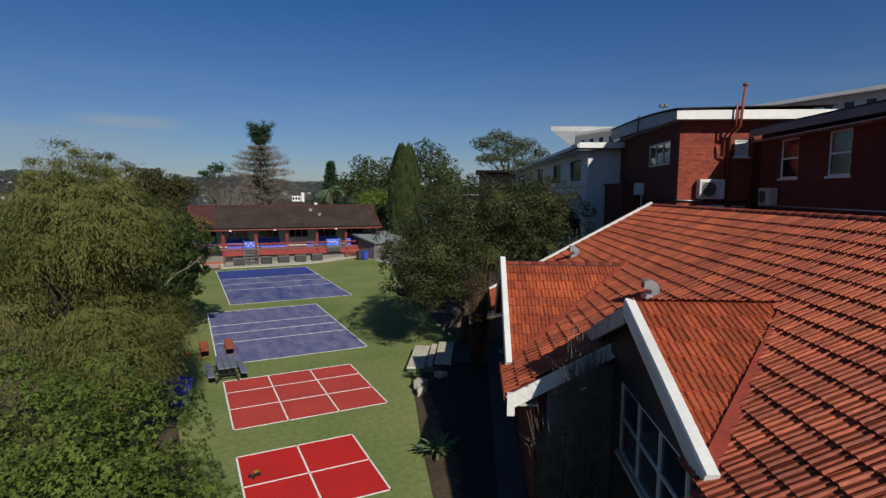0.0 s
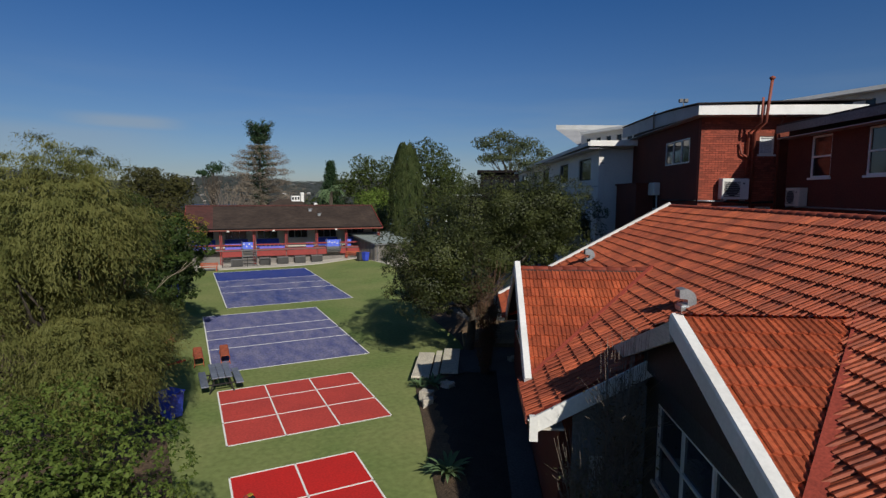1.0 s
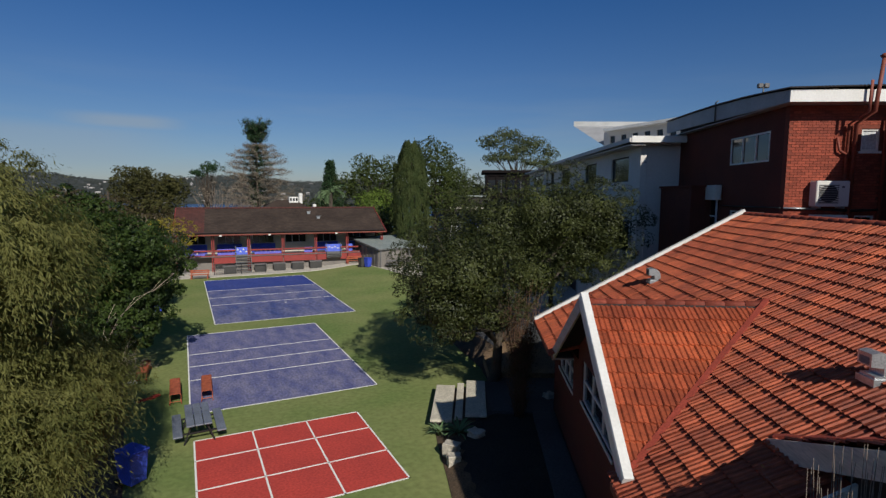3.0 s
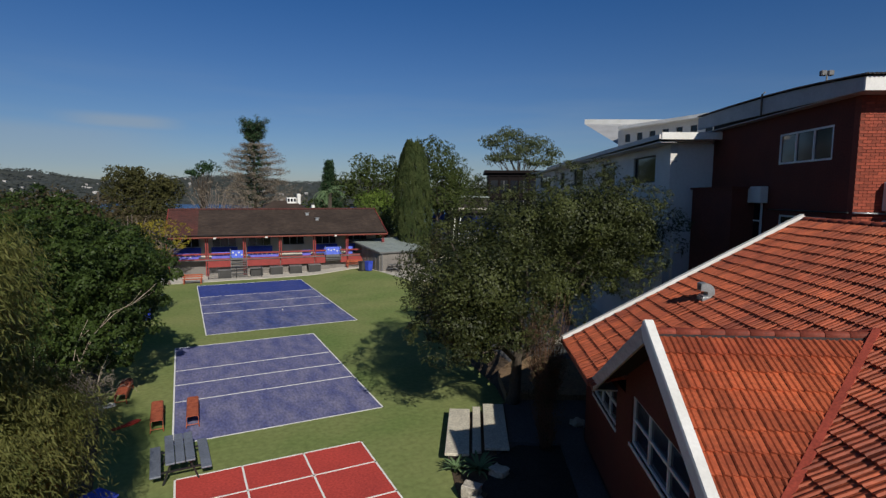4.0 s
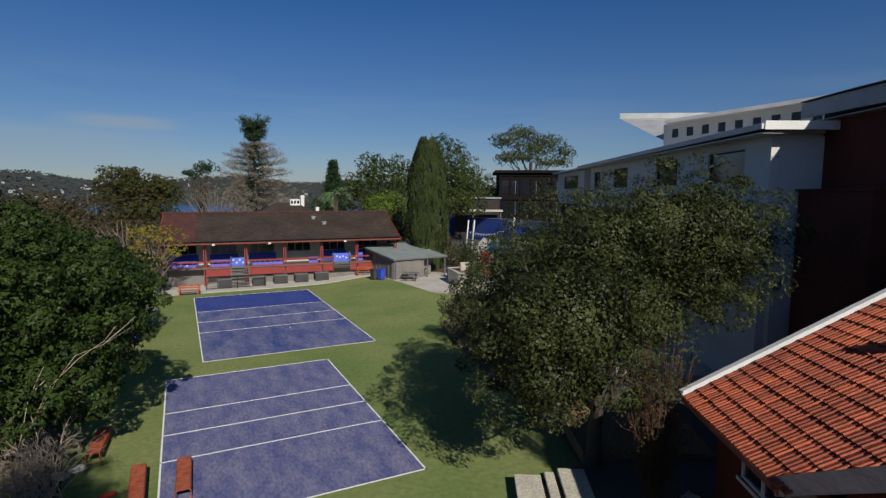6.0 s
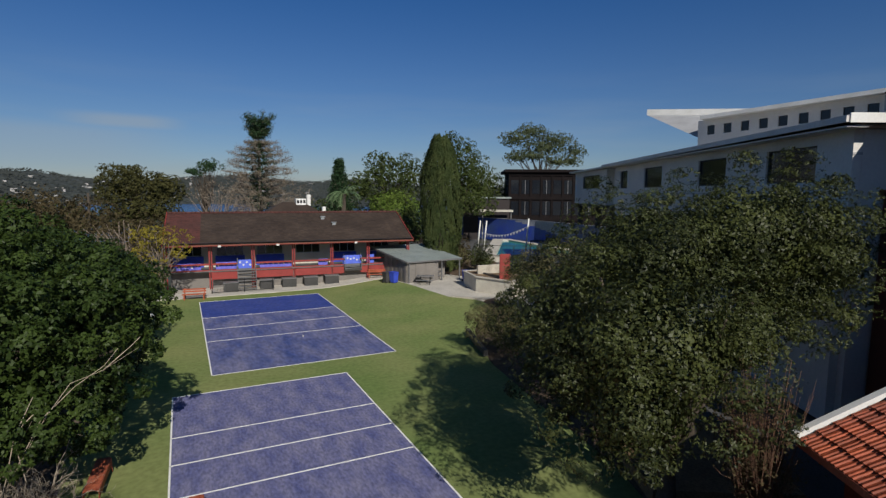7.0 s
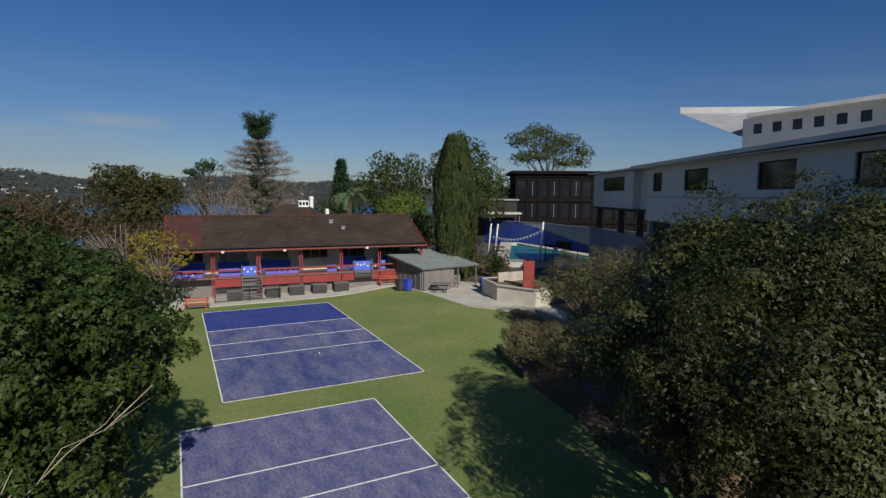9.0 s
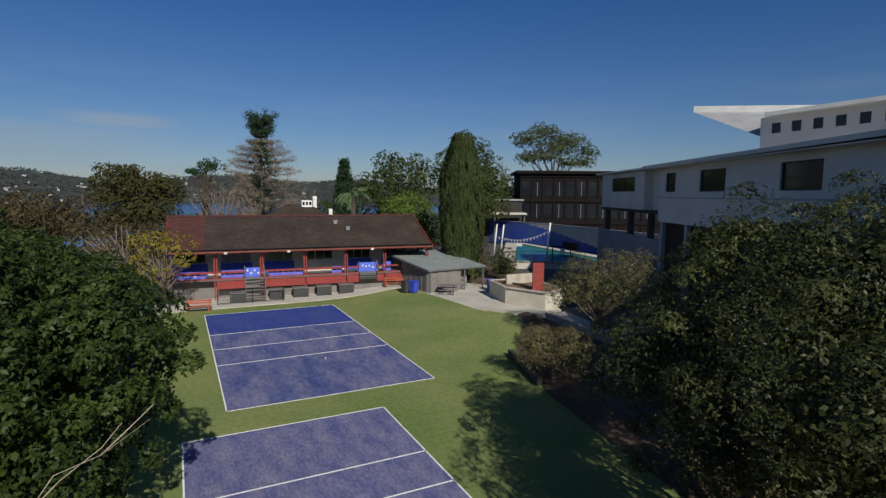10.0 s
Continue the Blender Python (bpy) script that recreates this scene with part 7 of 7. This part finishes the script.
def far_house():
    t = thing("far_house", 15.0, 92.0, 0.0, 0, "old house with dark hip roof and white chimneys", "house")
    bm = bmesh.new()
    v = [bm.verts.new(c) for c in ((-6, -4, 4.2), (6, -4, 4.2), (6, 4, 4.2), (-6, 4, 4.2), (-1.2, 0, 7.0), (1.8, 0, 7.0))]
    for q in ((0, 1, 5, 4), (1, 2, 5), (2, 3, 4, 5), (3, 0, 4), (3, 2, 1, 0)):
        bm.faces.new([v[i] for i in q])
    part("roof", bm, M["old_tile"], t)
    part("wall", boxes((-5.5, 5.5, -3.6, 3.6, -2, 4.2)), M["white_wall"], t)
    part("chimney", boxes((2.35, 2.85, -0.3, 0.3, 4.5, 8.1), (2.28, 2.92, -0.36, 0.36, 7.75, 7.9), bevel=0.02), M["white"], t)
    part("chimney", boxes((4.6, 5.1, -0.3, 0.3, 3.5, 6.3), bevel=0.02), M["white"], t)
    part("dormer", boxes((0.7, 2.15, -0.6, 0.6, 6.0, 7.5), bevel=0.02), M["white"], t)
    for i in range(3):
        part("window", boxes((0.8 + i * 0.46, 1.1 + i * 0.46, -0.63, -0.6, 6.85, 7.3)), M["glass"], t)


far_house()


def power_pole():
    t = thing("power_pole", -7.6, 75.0, -0.4, 25, "grey timber power pole with a cross arm", "power pole")
    part("shaft", tube(bmesh.new(), [(0, 0, 0), (0, 0, 8.6)], [0.16, 0.11], 8), M["bark"], t)
    part("cross_arm", boxes((-0.9, 0.9, -0.06, 0.06, 7.4, 7.55)), M["bark"], t)
    for x in (-0.7, 0.7):
        part("insulator", boxes((x - 0.05, x + 0.05, -0.05, 0.05, 7.55, 7.7)), M["plastic_white"], t)


power_pole()
# ---- fixtures on the buildings ----
def air_conditioner(x, y, z, rz, label, case="plastic_white", size=1.0):
    wx, wy = wor(x, y)
    t = thing("air_conditioner", wx, wy, z, YAW + rz, label, "air conditioner", "outdoor units")
    t.scale = (size, size, size)
    part("case", boxes((0, 1.0, -0.36, 0, 0, 0.80), bevel=0.02), M[case], t)
    bm = bmesh.new()
    for i in range(9):
        box(bm, 0.08, 0.66, -0.385, -0.362, 0.10 + i * 0.068, 0.135 + i * 0.068)
    part("grille", bm, M["grille"], t, "grey fan grille", "stuff")
    # a near-black disc paints the shade behind the grille
    part("fan", tube(bmesh.new(), [(0.37, -0.368, 0.40), (0.37, -0.361, 0.40)], [0.28, 0.28], 16), M["dark"], t)
    part("badge", boxes((0.76, 0.84, -0.366, -0.36, 0.58, 0.64)), M["grille"], t)
    for sx in (0.1, 0.82):
        part("bracket", boxes((sx, sx + 0.05, -0.38, 0.0, -0.06, 0.0)), M["galv"], t)


air_conditioner(9.24, 20.18, 7.84, 0, "cream outdoor unit on the brick front wall")
air_conditioner(9.26, 20.18, 6.78, 0, "cream outdoor unit low on the brick wall")
air_conditioner(11.42, 18.98, 7.62, -90, "weathered beige outdoor unit on the shaded wing wall", "cream", 0.82)


def wall_pipes():
    t = thing_l("wall_pipes", 10.12, 20.1, 7.0, "rust-red painted pipes rising up the brick wall", "pipes")
    part("flue", tube(bmesh.new(), [(0.30, 0, 0.0), (0.32, -0.02, 3.4), (0.36, -0.70, 3.7), (0.48, -0.72, 5.25)], [0.06, 0.06, 0.06, 0.055], 8), M["pipe"], t)
    part("cap", tube(bmesh.new(), [(0.48, -0.72, 5.22), (0.48, -0.72, 5.30), (0.48, -0.72, 5.36)], [0.06, 0.12, 0.04], 8), M["pipe"], t)
    part("vent_pipe", tube(bmesh.new(), [(0.10, 0.02, 0.2), (0.12, 0.0, 3.4), (0.20, -0.68, 3.7), (0.22, -0.70, 4.6)], [0.045, 0.045, 0.045, 0.04], 8), M["pipe"], t)
    for z in (1.0, 2.6):
        part("branch", tube(bmesh.new(), [(-0.18, 0.04, z + 0.4), (-0.12, 0.0, z), (0.3, 0.0, z - 0.25)], [0.04, 0.04, 0.04], 6), M["pipe"], t)
    d = thing_l("downpipe", 11.36, 20.1, 6.8, "dark downpipe in the corner of the brick walls", "downpipe")
    part("shaft", tube(bmesh.new(), [(0, 0, 0), (0, 0, 3.9), (0.0, -0.35, 4.2)], [0.05, 0.05, 0.05], 8), M["pipe"], d)
    c = thing_l("conduit", 8.6, 20.12, 7.76, "thin pale conduit along the brick wall", "conduit")
    part("run", tube(bmesh.new(), [(-0.15, 0, 0.02), (0.85, 0, 0)], [0.03, 0.03], 6), M["galv"], c)
    part("cable", tube(bmesh.new(), [(0.85, 0, 0), (1.8, -0.02, -0.05), (2.74, 0, -0.02)], [0.04, 0.045, 0.04], 6), M["black"], c)
    c = thing_l("conduit", 8.44, 20.3, 7.78, "thin dark cable along the side wall", "conduit")
    part("run", tube(bmesh.new(), [(0, 0, 0), (0, 4.0, -0.02)], [0.025, 0.025], 6), M["black"], c)
    c = thing_l("conduit", 11.38, 10.0, 7.55, "thin grey conduit along the wing wall", "conduit")
    part("run", tube(bmesh.new(), [(0, 0, 0), (0, 9.2, 0.05)], [0.03, 0.03], 6), M["galv"], c)


wall_pipes()


def flood_light(x, y, z):
    t = thing_l("flood_light", x, y, z, "twin grey flood lights on a short roof bracket", "flood light")
    part("stem", tube(bmesh.new(), [(0, 0, -0.3), (0, 0, 0.22)], [0.025, 0.025], 6), M["grille"], t)
    for sx in (-0.11, 0.09):
        part("lamp", boxes((sx - 0.08, sx + 0.08, -0.07, 0.07, 0.20, 0.35), bevel=0.02), M["grille"], t)


flood_light(8.14, 21.2, 11.52)
t = thing_l("roof_bracket", 8.05, 24.5, 11.05, "small steel pipe bracket on the fascia", "bracket")
part("stem", tube(bmesh.new(), [(0, 0, 0), (0, 0, 0.75), (0.1, 0, 0.82)], [0.03, 0.03, 0.03], 6), M["grille"], t)


def shutter_window():
    t = thing_l("louvre_window", 8.47, 25.4, 6.68, "tall white window under a white shutter box", "window")
    part("shutter_box", boxes((-0.28, 0.0, -0.95, 0.95, 1.30, 1.90), bevel=0.02), M["plastic_white"], t)
    part("frame", boxes((-0.05, 0.0, -0.65, -0.58, 0, 1.3), (-0.05, 0.0, 0.58, 0.65, 0, 1.3), (-0.05, 0.0, -0.03, 0.03, 0, 1.3), (-0.05, 0, -0.65, 0.65, 0.62, 0.67)), M["white"], t)
    part("pane", boxes((-0.02, -0.005, -0.58, 0.58, 0.0, 1.3)), M["glass"], t)


shutter_window()

# ---- steps and garden things by the house ----
steps = thing_l("garden_steps", -1.9, 21.5, 0.0, "pale concrete steps up from the lawn", "steps")
for x0, x1, z in ((-0.95, -0.2, 0.36), (-0.10, 0.17, 0.46), (0.27, 1.02, 0.58)):
    part("tread", boxes((x0, x1, -1.3, 2.1, z - 0.09, z), bevel=0.012), M["pale_step"], steps)
part("base", boxes((-0.85, 0.95, -1.25, 2.05, -0.1, 0.27)), M["charcoal"], steps)


def rubble(x, y, z, s, seed, label):
    bm = bmesh.new()
    bmesh.ops.create_cube(bm, size=1.0)
    bmesh.ops.subdivide_edges(bm, edges=bm.edges[:], cuts=2, use_grid_fill=True)
    for v in bm.verts:
        v.co += Vector(v.co).normalized() * 0.16 * noise.noise(v.co * 2.1 + Vector((seed, 0, 0)))
        v.co = Vector((v.co.x * s[0], v.co.y * s[1], v.co.z * s[2]))
    bmesh.ops.bevel(bm, geom=[e for e in bm.edges if e.calc_face_angle(0) > 0.9], offset=0.02, segments=1, affect="EDGES")
    solid("stone_block", bm, M["stone"], label, "stone", x=x, y=y, z=z + s[2] * 0.4, rz=seed * 37)


rubble(7.25, 16.9, 0.12, (0.35, 0.5, 0.42), 1, "rough pale sandstone block in the mulch")
rubble(7.05, 16.35, 0.10, (0.32, 0.4, 0.35), 2, "rough pale sandstone block in the mulch")
rubble(8.3, 17.2, 0.30, (0.5, 0.4, 0.3), 3, "rough grey stone in the shaded bed")
rubble(-2.6, 28.0, 0.05, (0.5, 0.25, 0.14), 4, "flat pale stone beside the turf")
rubble(12.3, 18.6, 0.40, (0.4, 0.35, 0.3), 5, "pale stone block on the bank")


def agave(x, y, z, s, n, seed, label):
    """A rosette of pointed, channelled leaves."""
    rng = np.random.default_rng(seed)
    t = thing("agave", x, y, z, 0, label, "plant", "spiky plants")
    for i in range(n):
        a, e, ln = i * 2.4, rng.uniform(0.25, 1.15), s * rng.uniform(0.75, 1.1)
        bm = bmesh.new()
        prev = None
        for k in range(6):
            u = k / 5
            r = ln * u * math.cos(e - 0.5 * u)
            h = ln * u * math.sin(e - 0.35 * u * u)
            w = s * 0.085 * (1 - u) ** 0.6 * (0.75 + u)
            c, sd = Vector((r * math.cos(a), r * math.sin(a), h + 0.03)), Vector((-math.sin(a), math.cos(a), 0))
            row = [bm.verts.new(c - sd * w + Vector((0, 0, w * 0.35))), bm.verts.new(c), bm.verts.new(c + sd * w + Vector((0, 0, w * 0.35)))]
            if prev:
                for q in (0, 1):
                    bm.faces.new((prev[q], prev[q + 1], row[q + 1], row[q]))
            prev = row
        part("leaf", bm, M["leaf_agave"], t)
    part("heart", tube(bmesh.new(), [(0, 0, -0.05), (0, 0, 0.25 * s)], [0.12 * s, 0.04], 7), M["leaf_agave"], t)


agave(5.5, 11.6, 0.16, 0.78, 30, 1, "pale green spiky agave at the lawn's edge")
agave(7.95, 17.75, 0.25, 0.62, 28, 2, "green spiky agave beside the concrete steps")
agave(7.5, 18.3, 0.15, 0.5, 22, 3, "green spiky agave in the shaded bed")


def bare_shrub(name, x, y, z, h, spread, stems, seed, m, label, leaf=None, n_leaf=0, r=0.016, forks=4):
    """Many thin forking stems from one stool, with a few leaves left."""
    rng = np.random.default_rng(seed)
    t = thing(name, x, y, z, 0, label, "shrub")
    bm = bmesh.new()
    tips = []
    for i in range(stems):
        a, lean = rng.uniform(0, 6.28), spread * rng.uniform(0.15, 1) ** 0.7
        hh = h * rng.uniform(0.6, 1.0)
        top = np.array([lean * math.cos(a), lean * math.sin(a), hh])
        foot = np.array([0.12 * math.cos(a), 0.12 * math.sin(a), 0])
        pts = [foot + (top - foot) * np.array([k ** 1.3, k ** 1.3, k]) + np.array([*rng.normal(0, 0.03, 2), 0]) for k in np.linspace(0, 1, 5)]
        tube(bm, pts, [r * (1.15 - 0.85 * k) for k in np.linspace(0, 1, 5)], 4)
        for _ in range(forks):
            k = rng.integers(1, 4)
            b = pts[k]
            e = b + np.array([*rng.normal(0, 0.22, 2), rng.uniform(0.2, 0.6)]) * h * 0.22
            tube(bm, [b, (b + e) / 2 + rng.normal(0, 0.02, 3), e], [r * 0.55, r * 0.4, r * 0.2], 3)
            tips += [e, (b + e) / 2]
    tagged(part("brushwood", bm, M[m], t), kind="stuff")
    if n_leaf:
        at = np.array(tips)[rng.integers(0, len(tips), n_leaf)] + rng.normal(0, 0.06, (n_leaf, 3))
        ob = new("foliage", quads_mesh("foliage", leaves(rng, at, np.tile([0, 0, 1.0], (n_leaf, 1)), 0.07, 0.55, 0.5), M[leaf]))
        ob.parent = t
    return t


w = wor(2.32, 7.75)
bare_shrub("bare_shrub", w[0], w[1], 0.5, 5.3, 0.42, 130, 21, "twig", "tall bare twiggy shrub before the house wall", "leaf_rust", 1100, 0.010, 9)
w = wor(1.9, 7.65)
bare_shrub("bare_shrub", w[0], w[1], 0.5, 3.4, 0.75, 170, 22, "twig", "bare twiggy shrub with a few dry leaves", "leaf_grey", 1900, 0.009, 9)
bare_shrub("bare_shrub", 10.3, 17.7, 0.45, 1.7, 0.6, 60, 23, "twig_rust", "brown thin-stemmed shrub by the steps", "leaf_rust", 500, 0.009)
bare_shrub("bare_shrub", 11.0, 18.7, 0.45, 4.7, 0.95, 120, 24, "twig_rust", "tall brown thin-stemmed shrub with dry rusty leaves", "leaf_rust", 5200, 0.009, 6)
def dead_tangle(x, y, z, reach, limbs_n, seed, label):
    """A leafless shrub: crooked limbs from one stool that fork again and again, all ways."""
    rng = np.random.default_rng(seed)
    t = thing("dead_shrub", x, y, z, 0, label, "shrub")
    bm = bmesh.new()

    def grow(p, d, ln, r, depth):
        pts, n = [p], 4
        for _ in range(n):
            d = d + rng.normal(0, 0.24, 3) + np.array([0, 0, 0.05 if p[2] > 0.5 else 0.2])
            d = d / np.linalg.norm(d)
            p = p + d * ln / n
            pts.append(p)
        tube(bm, pts, [r * (1 - 0.55 * k / n) for k in range(n + 1)], 4 if depth > 1 else 3)
        if depth:
            for _ in range(4 if depth > 1 else 3):
                k = rng.integers(1, n + 1)
                e = d + rng.normal(0, 0.62, 3)
                grow(pts[k], e / np.linalg.norm(e), ln * rng.uniform(0.45, 0.75), r * 0.55, depth - 1)

    for _ in range(limbs_n):
        a, el = rng.uniform(0, 6.28), rng.uniform(0.35, 1.35)
        grow(np.array([rng.normal(0, 0.35), rng.normal(0, 0.35), 0.0]), np.array([math.cos(a) * math.cos(el), math.sin(a) * math.cos(el), math.sin(el)]), reach * rng.uniform(0.7, 1.1), 0.032, 3)
    tagged(part("brushwood", bm, M["dead"], t), kind="stuff")
    return t


t = dead_tangle(-2.85, 26.4, 0.05, 1.5, 19, 26, "bleached leafless shrub beside the turf")
for pts in ([(-0.3, -0.5, 0.6), (-0.15, -0.4, 1.9), (0.65, -0.35, 3.42), (1.1, -0.15, 4.05), (1.75, -0.28, 4.3), (2.45, -0.05, 4.68)],
            [(-0.15, -0.4, 1.9), (0.55, -0.25, 3.35), (1.2, -0.25, 4.0), (1.75, -0.1, 4.35), (2.05, -0.2, 4.75)],
            [(1.75, -0.28, 4.3), (2.05, -0.2, 4.55), (2.25, -0.1, 4.7), (2.5, -0.15, 4.95)],
            [(-0.35, -0.4, 1.2), (-0.05, -0.5, 2.3), (0.1, -0.4, 3.1), (0.45, -0.3, 3.9)],
            [(0.1, -0.4, 3.1), (0.3, -0.5, 3.4), (0.5, -0.5, 3.6)],
            [(-0.4, -0.6, 0.6), (-0.9, -0.6, 1.7), (-1.1, -0.4, 2.4), (-1.0, -0.5, 3.2)],
            [(0.0, -0.3, 0.8), (0.2, -0.2, 2.0), (0.05, -0.1, 2.7), (0.35, 0.0, 3.3)],
            [(-0.4, -0.6, 0.5), (-1.2, -0.8, 1.4), (-1.5, -0.7, 2.3)]):
    part("dead_branch", tube(bmesh.new(), pts, [0.015, 0.012, 0.010, 0.008, 0.006, 0.003][:len(pts)], 5), M["dead"], t)
bare_shrub("dead_shrub", -3.1, 24.0, 0.05, 1.3, 1.3, 60, 27, "twig", "tangled dry brown shrub beside the turf", "leaf_rust", 300)
bare_shrub("dead_shrub", -2.7, 21.6, 0.05, 1.2, 1.0, 60, 28, "twig", "tangled dry brown shrub beside the turf", "leaf_willow", 1500)
# ---- roof tiles of the house ----
TILE_W, TILE_G = 0.215, 0.356
PROFILE = [(0.0, 0.010), (0.020, 0.036), (0.048, 0.034), (0.075, 0.008), (0.105, 0.006), (0.124, 0.026), (0.148, 0.025), (0.172, 0.006), (0.213, 0.006)]


def tile_quads():
    """One interlocking tile as quads: ribbed top and the lip at its lower end; u across, v up the slope, w out of it."""
    rows = []
    for (u0, w0), (u1, w1) in zip(PROFILE, PROFILE[1:]):
        rows.append([(u0, -0.03, w0 + 0.034), (u1, -0.03, w1 + 0.034), (u1, TILE_G, w1), (u0, TILE_G, w0)])
        rows.append([(u0, -0.03, -0.004), (u1, -0.03, -0.004), (u1, -0.03, w1 + 0.034), (u0, -0.03, w0 + 0.034)])
    return np.array(rows)


TILE = tile_quads()


def lay_tiles(origin, along, up, rows, cols, inside_of, near, name="tiles", stagger=False):
    """Tiles in courses over a slope. near(x, y): whether the tile is one of those picked as single pieces."""
    o, e, s = Vector(origin), Vector(along).normalized(), Vector(up).normalized()
    n = e.cross(s)
    if n.z < 0:
        n = -n
    rng = np.random.default_rng(5)
    frame3 = np.array([e, s, n])
    joined, single = [], []
    for j in range(rows):
        for k in range(-1 if stagger else 0, cols):
            u, v = k * TILE_W + (TILE_W / 2 if stagger and j % 2 else 0.0), j * TILE_G
            c = o + e * (u + TILE_W / 2) + s * (v + TILE_G / 2)
            if not inside_of(c.x, c.y):
                continue
            t = np.array([u + rng.normal(0, 0.003), v + rng.normal(0, 0.004), rng.normal(0, 0.002)])
            if near(c.x, c.y) and len(single) < 300:
                single.append(t)
            else:
                joined.append(t)
    off = np.array([HB[0], HB[1], 0.6])
    uniq, inv = np.unique(np.round(TILE.reshape(-1, 3), 5), axis=0, return_inverse=True)
    cells = inv.reshape(-1, 4)
    leans = []
    for i in range(9):                        # nine ways that a tile may lean in its bed
        a, b = rng.normal(0, 0.020), rng.normal(0, 0.006)
        leans.append((uniq + np.stack([0 * uniq[:, 0], 0 * uniq[:, 0], a * (uniq[:, 0] - TILE_W / 2) + b * uniq[:, 1]], 1)) @ frame3)
    if joined:
        me = bpy.data.meshes.new(name)
        shifts = np.array(joined) @ frame3 + (np.array(o) - off)
        pick = rng.integers(0, 9, len(joined))
        verts = (np.array(leans)[pick] + shifts[:, None]).reshape(-1, 3)
        faces = (cells[None] + (np.arange(len(joined)) * len(uniq))[:, None, None]).reshape(-1, 4)
        me.from_pydata(verts.tolist(), [], faces.tolist())
        me.materials.append(M["tile"])
        ob = new(name, me)
        ob.parent = house
        tagged(ob, "ribbed terracotta tiles in lapped courses", kind="stuff")
    if single:
        kinds = []
        for lean in leans:
            me = bpy.data.meshes.new("tile")
            me.from_pydata(lean.tolist(), [], cells.tolist())
            me.materials.append(M["tile"])
            kinds.append(me)
        for t in single:
            ob = new("tile", kinds[rng.integers(0, 9)])
            ob.parent = house
            ob.location = Vector(t @ frame3) + o - Vector(off)


def clear_of_gables(x, y):
    if 2.6 < x < 3.62 and VERGE_Y < y < 10.2:
        return True                           # the strip under the overhang of the near gable
    return inside((x, y), MAIN_RING) and not any(inside((x, y), [(g["x"] - 0.2, g["y"] - g["near"] + 0.18), (g["end"] - 0.18, g["y"]), (g["x"] - 0.2, g["y"] + g["far"] - 0.18)]) for g in (G1, G0))


lay_tiles((EAVE_X - 0.06, -3.5, EAVE_Z - 0.06 * SLOPE), (0, 1, 0), (1, 0, SLOPE), 23, 116, clear_of_gables, lambda x, y: False)
for g, picked in ((G0, True), (G1, False)):
    zf = main_z(g["x"])
    for s in (-1, 1):
        rise = (g["z"] - zf) / half(g, s)
        lo = g["y"] + s * half(g, s)
        lay_tiles((g["x"] + 0.13, lo, zf), (1, 0, 0), (0, -s, rise), 13, 22, lambda x, y, g=g, s=s: (y - g["y"]) * s > 0.03 and inside((x, y), [(g["x"] + 0.07, g["y"] - g["near"] - 0.1), (g["end"] + 0.12, g["y"]), (g["x"] + 0.07, g["y"] + g["far"] + 0.1)]), lambda x, y, picked=picked, s=s: picked and s < 0, stagger=True)


def ridge_caps(a, b, r=0.13):
    a, b = Vector(a), Vector(b)
    n = max(1, round((b - a).length / 0.40))
    off = Vector((HB[0], HB[1], 0.6))
    for i in range(n):
        p, q = a.lerp(b, i / n), a.lerp(b, (i + 1.08) / n)
        bm = bmesh.new()
        ring = [[bm.verts.new(c - off + Vector((0, 0, rr * math.sin(t) - 0.03)) + (b - a).normalized().cross(Vector((0, 0, 1))) * rr * math.cos(t)) for t in np.linspace(-0.2, 3.34, 9)] for c, rr in ((p, r + 0.012), (q, r))]
        for k in range(8):
            bm.faces.new((ring[0][k], ring[1][k], ring[1][k + 1], ring[0][k + 1])).smooth = True
        bm.faces.new(ring[0])
        part("ridge_cap", bm, M["tile_cap"], house)


ridge_caps((RIDGE_X, -3.5, RIDGE_Z - 0.01), (RIDGE_X, 21.3, RIDGE_Z - 0.01), 0.075)
for g in (G1, G0):
    ridge_caps((g["x"] + 0.1, g["y"], g["z"] - 0.035), (g["end"] - 0.05, g["y"], g["z"] - 0.035), 0.075)
    for s in (-1, 1):
        bm = beam(bmesh.new(), (g["x"] + 0.05, g["y"] + s * (half(g, s) - 0.02), main_z(g["x"]) + 0.05), (g["end"] + 0.02, g["y"], g["z"] + 0.04), 0.11 if s > 0 or g is G1 else 0.18, 0.09 if s > 0 or g is G1 else 0.15)
        hpart("valley_mortar", bm, "mortar", "red mortared valley")

# ---- bricks of the sunlit front wall ----
def lay_bricks():
    bm = bmesh.new()
    box(bm, 0, 0.222, -0.012, 0.0, 0, 0.068)
    me = mesh_of("brick", bm, M["brick"])
    off = Vector((BB[0], BB[1], 0.6))
    rest, count = [], 0
    for j in range(44):
        z = 7.20 + j * 0.0865
        if z > 10.93:
            break
        for k in range(13):
            x = 8.505 + k * 0.232 - (0.116 if j % 2 else 0)
            if x < 8.50 or x + 0.222 > 11.45 or (10.50 < x + 0.11 < 11.5 and (9.46 < z < 10.33 or z < 7.58)):
                continue
            if count < 300 and x < 10.7:
                ob = new("brick", me)
                ob.parent = brick_building
                ob.location = Vector((x, 20.22, z)) - off
                count += 1
            else:
                rest.append((x, z))
    bm = bmesh.new()
    for x, z in rest:
        box(bm, x, x + 0.222, 20.208, 20.22, z, z + 0.068)
    ob = bpart("bricks", bm, "brick", "red bricks in stretcher bond")
    tagged(ob, kind="stuff")


lay_bricks()
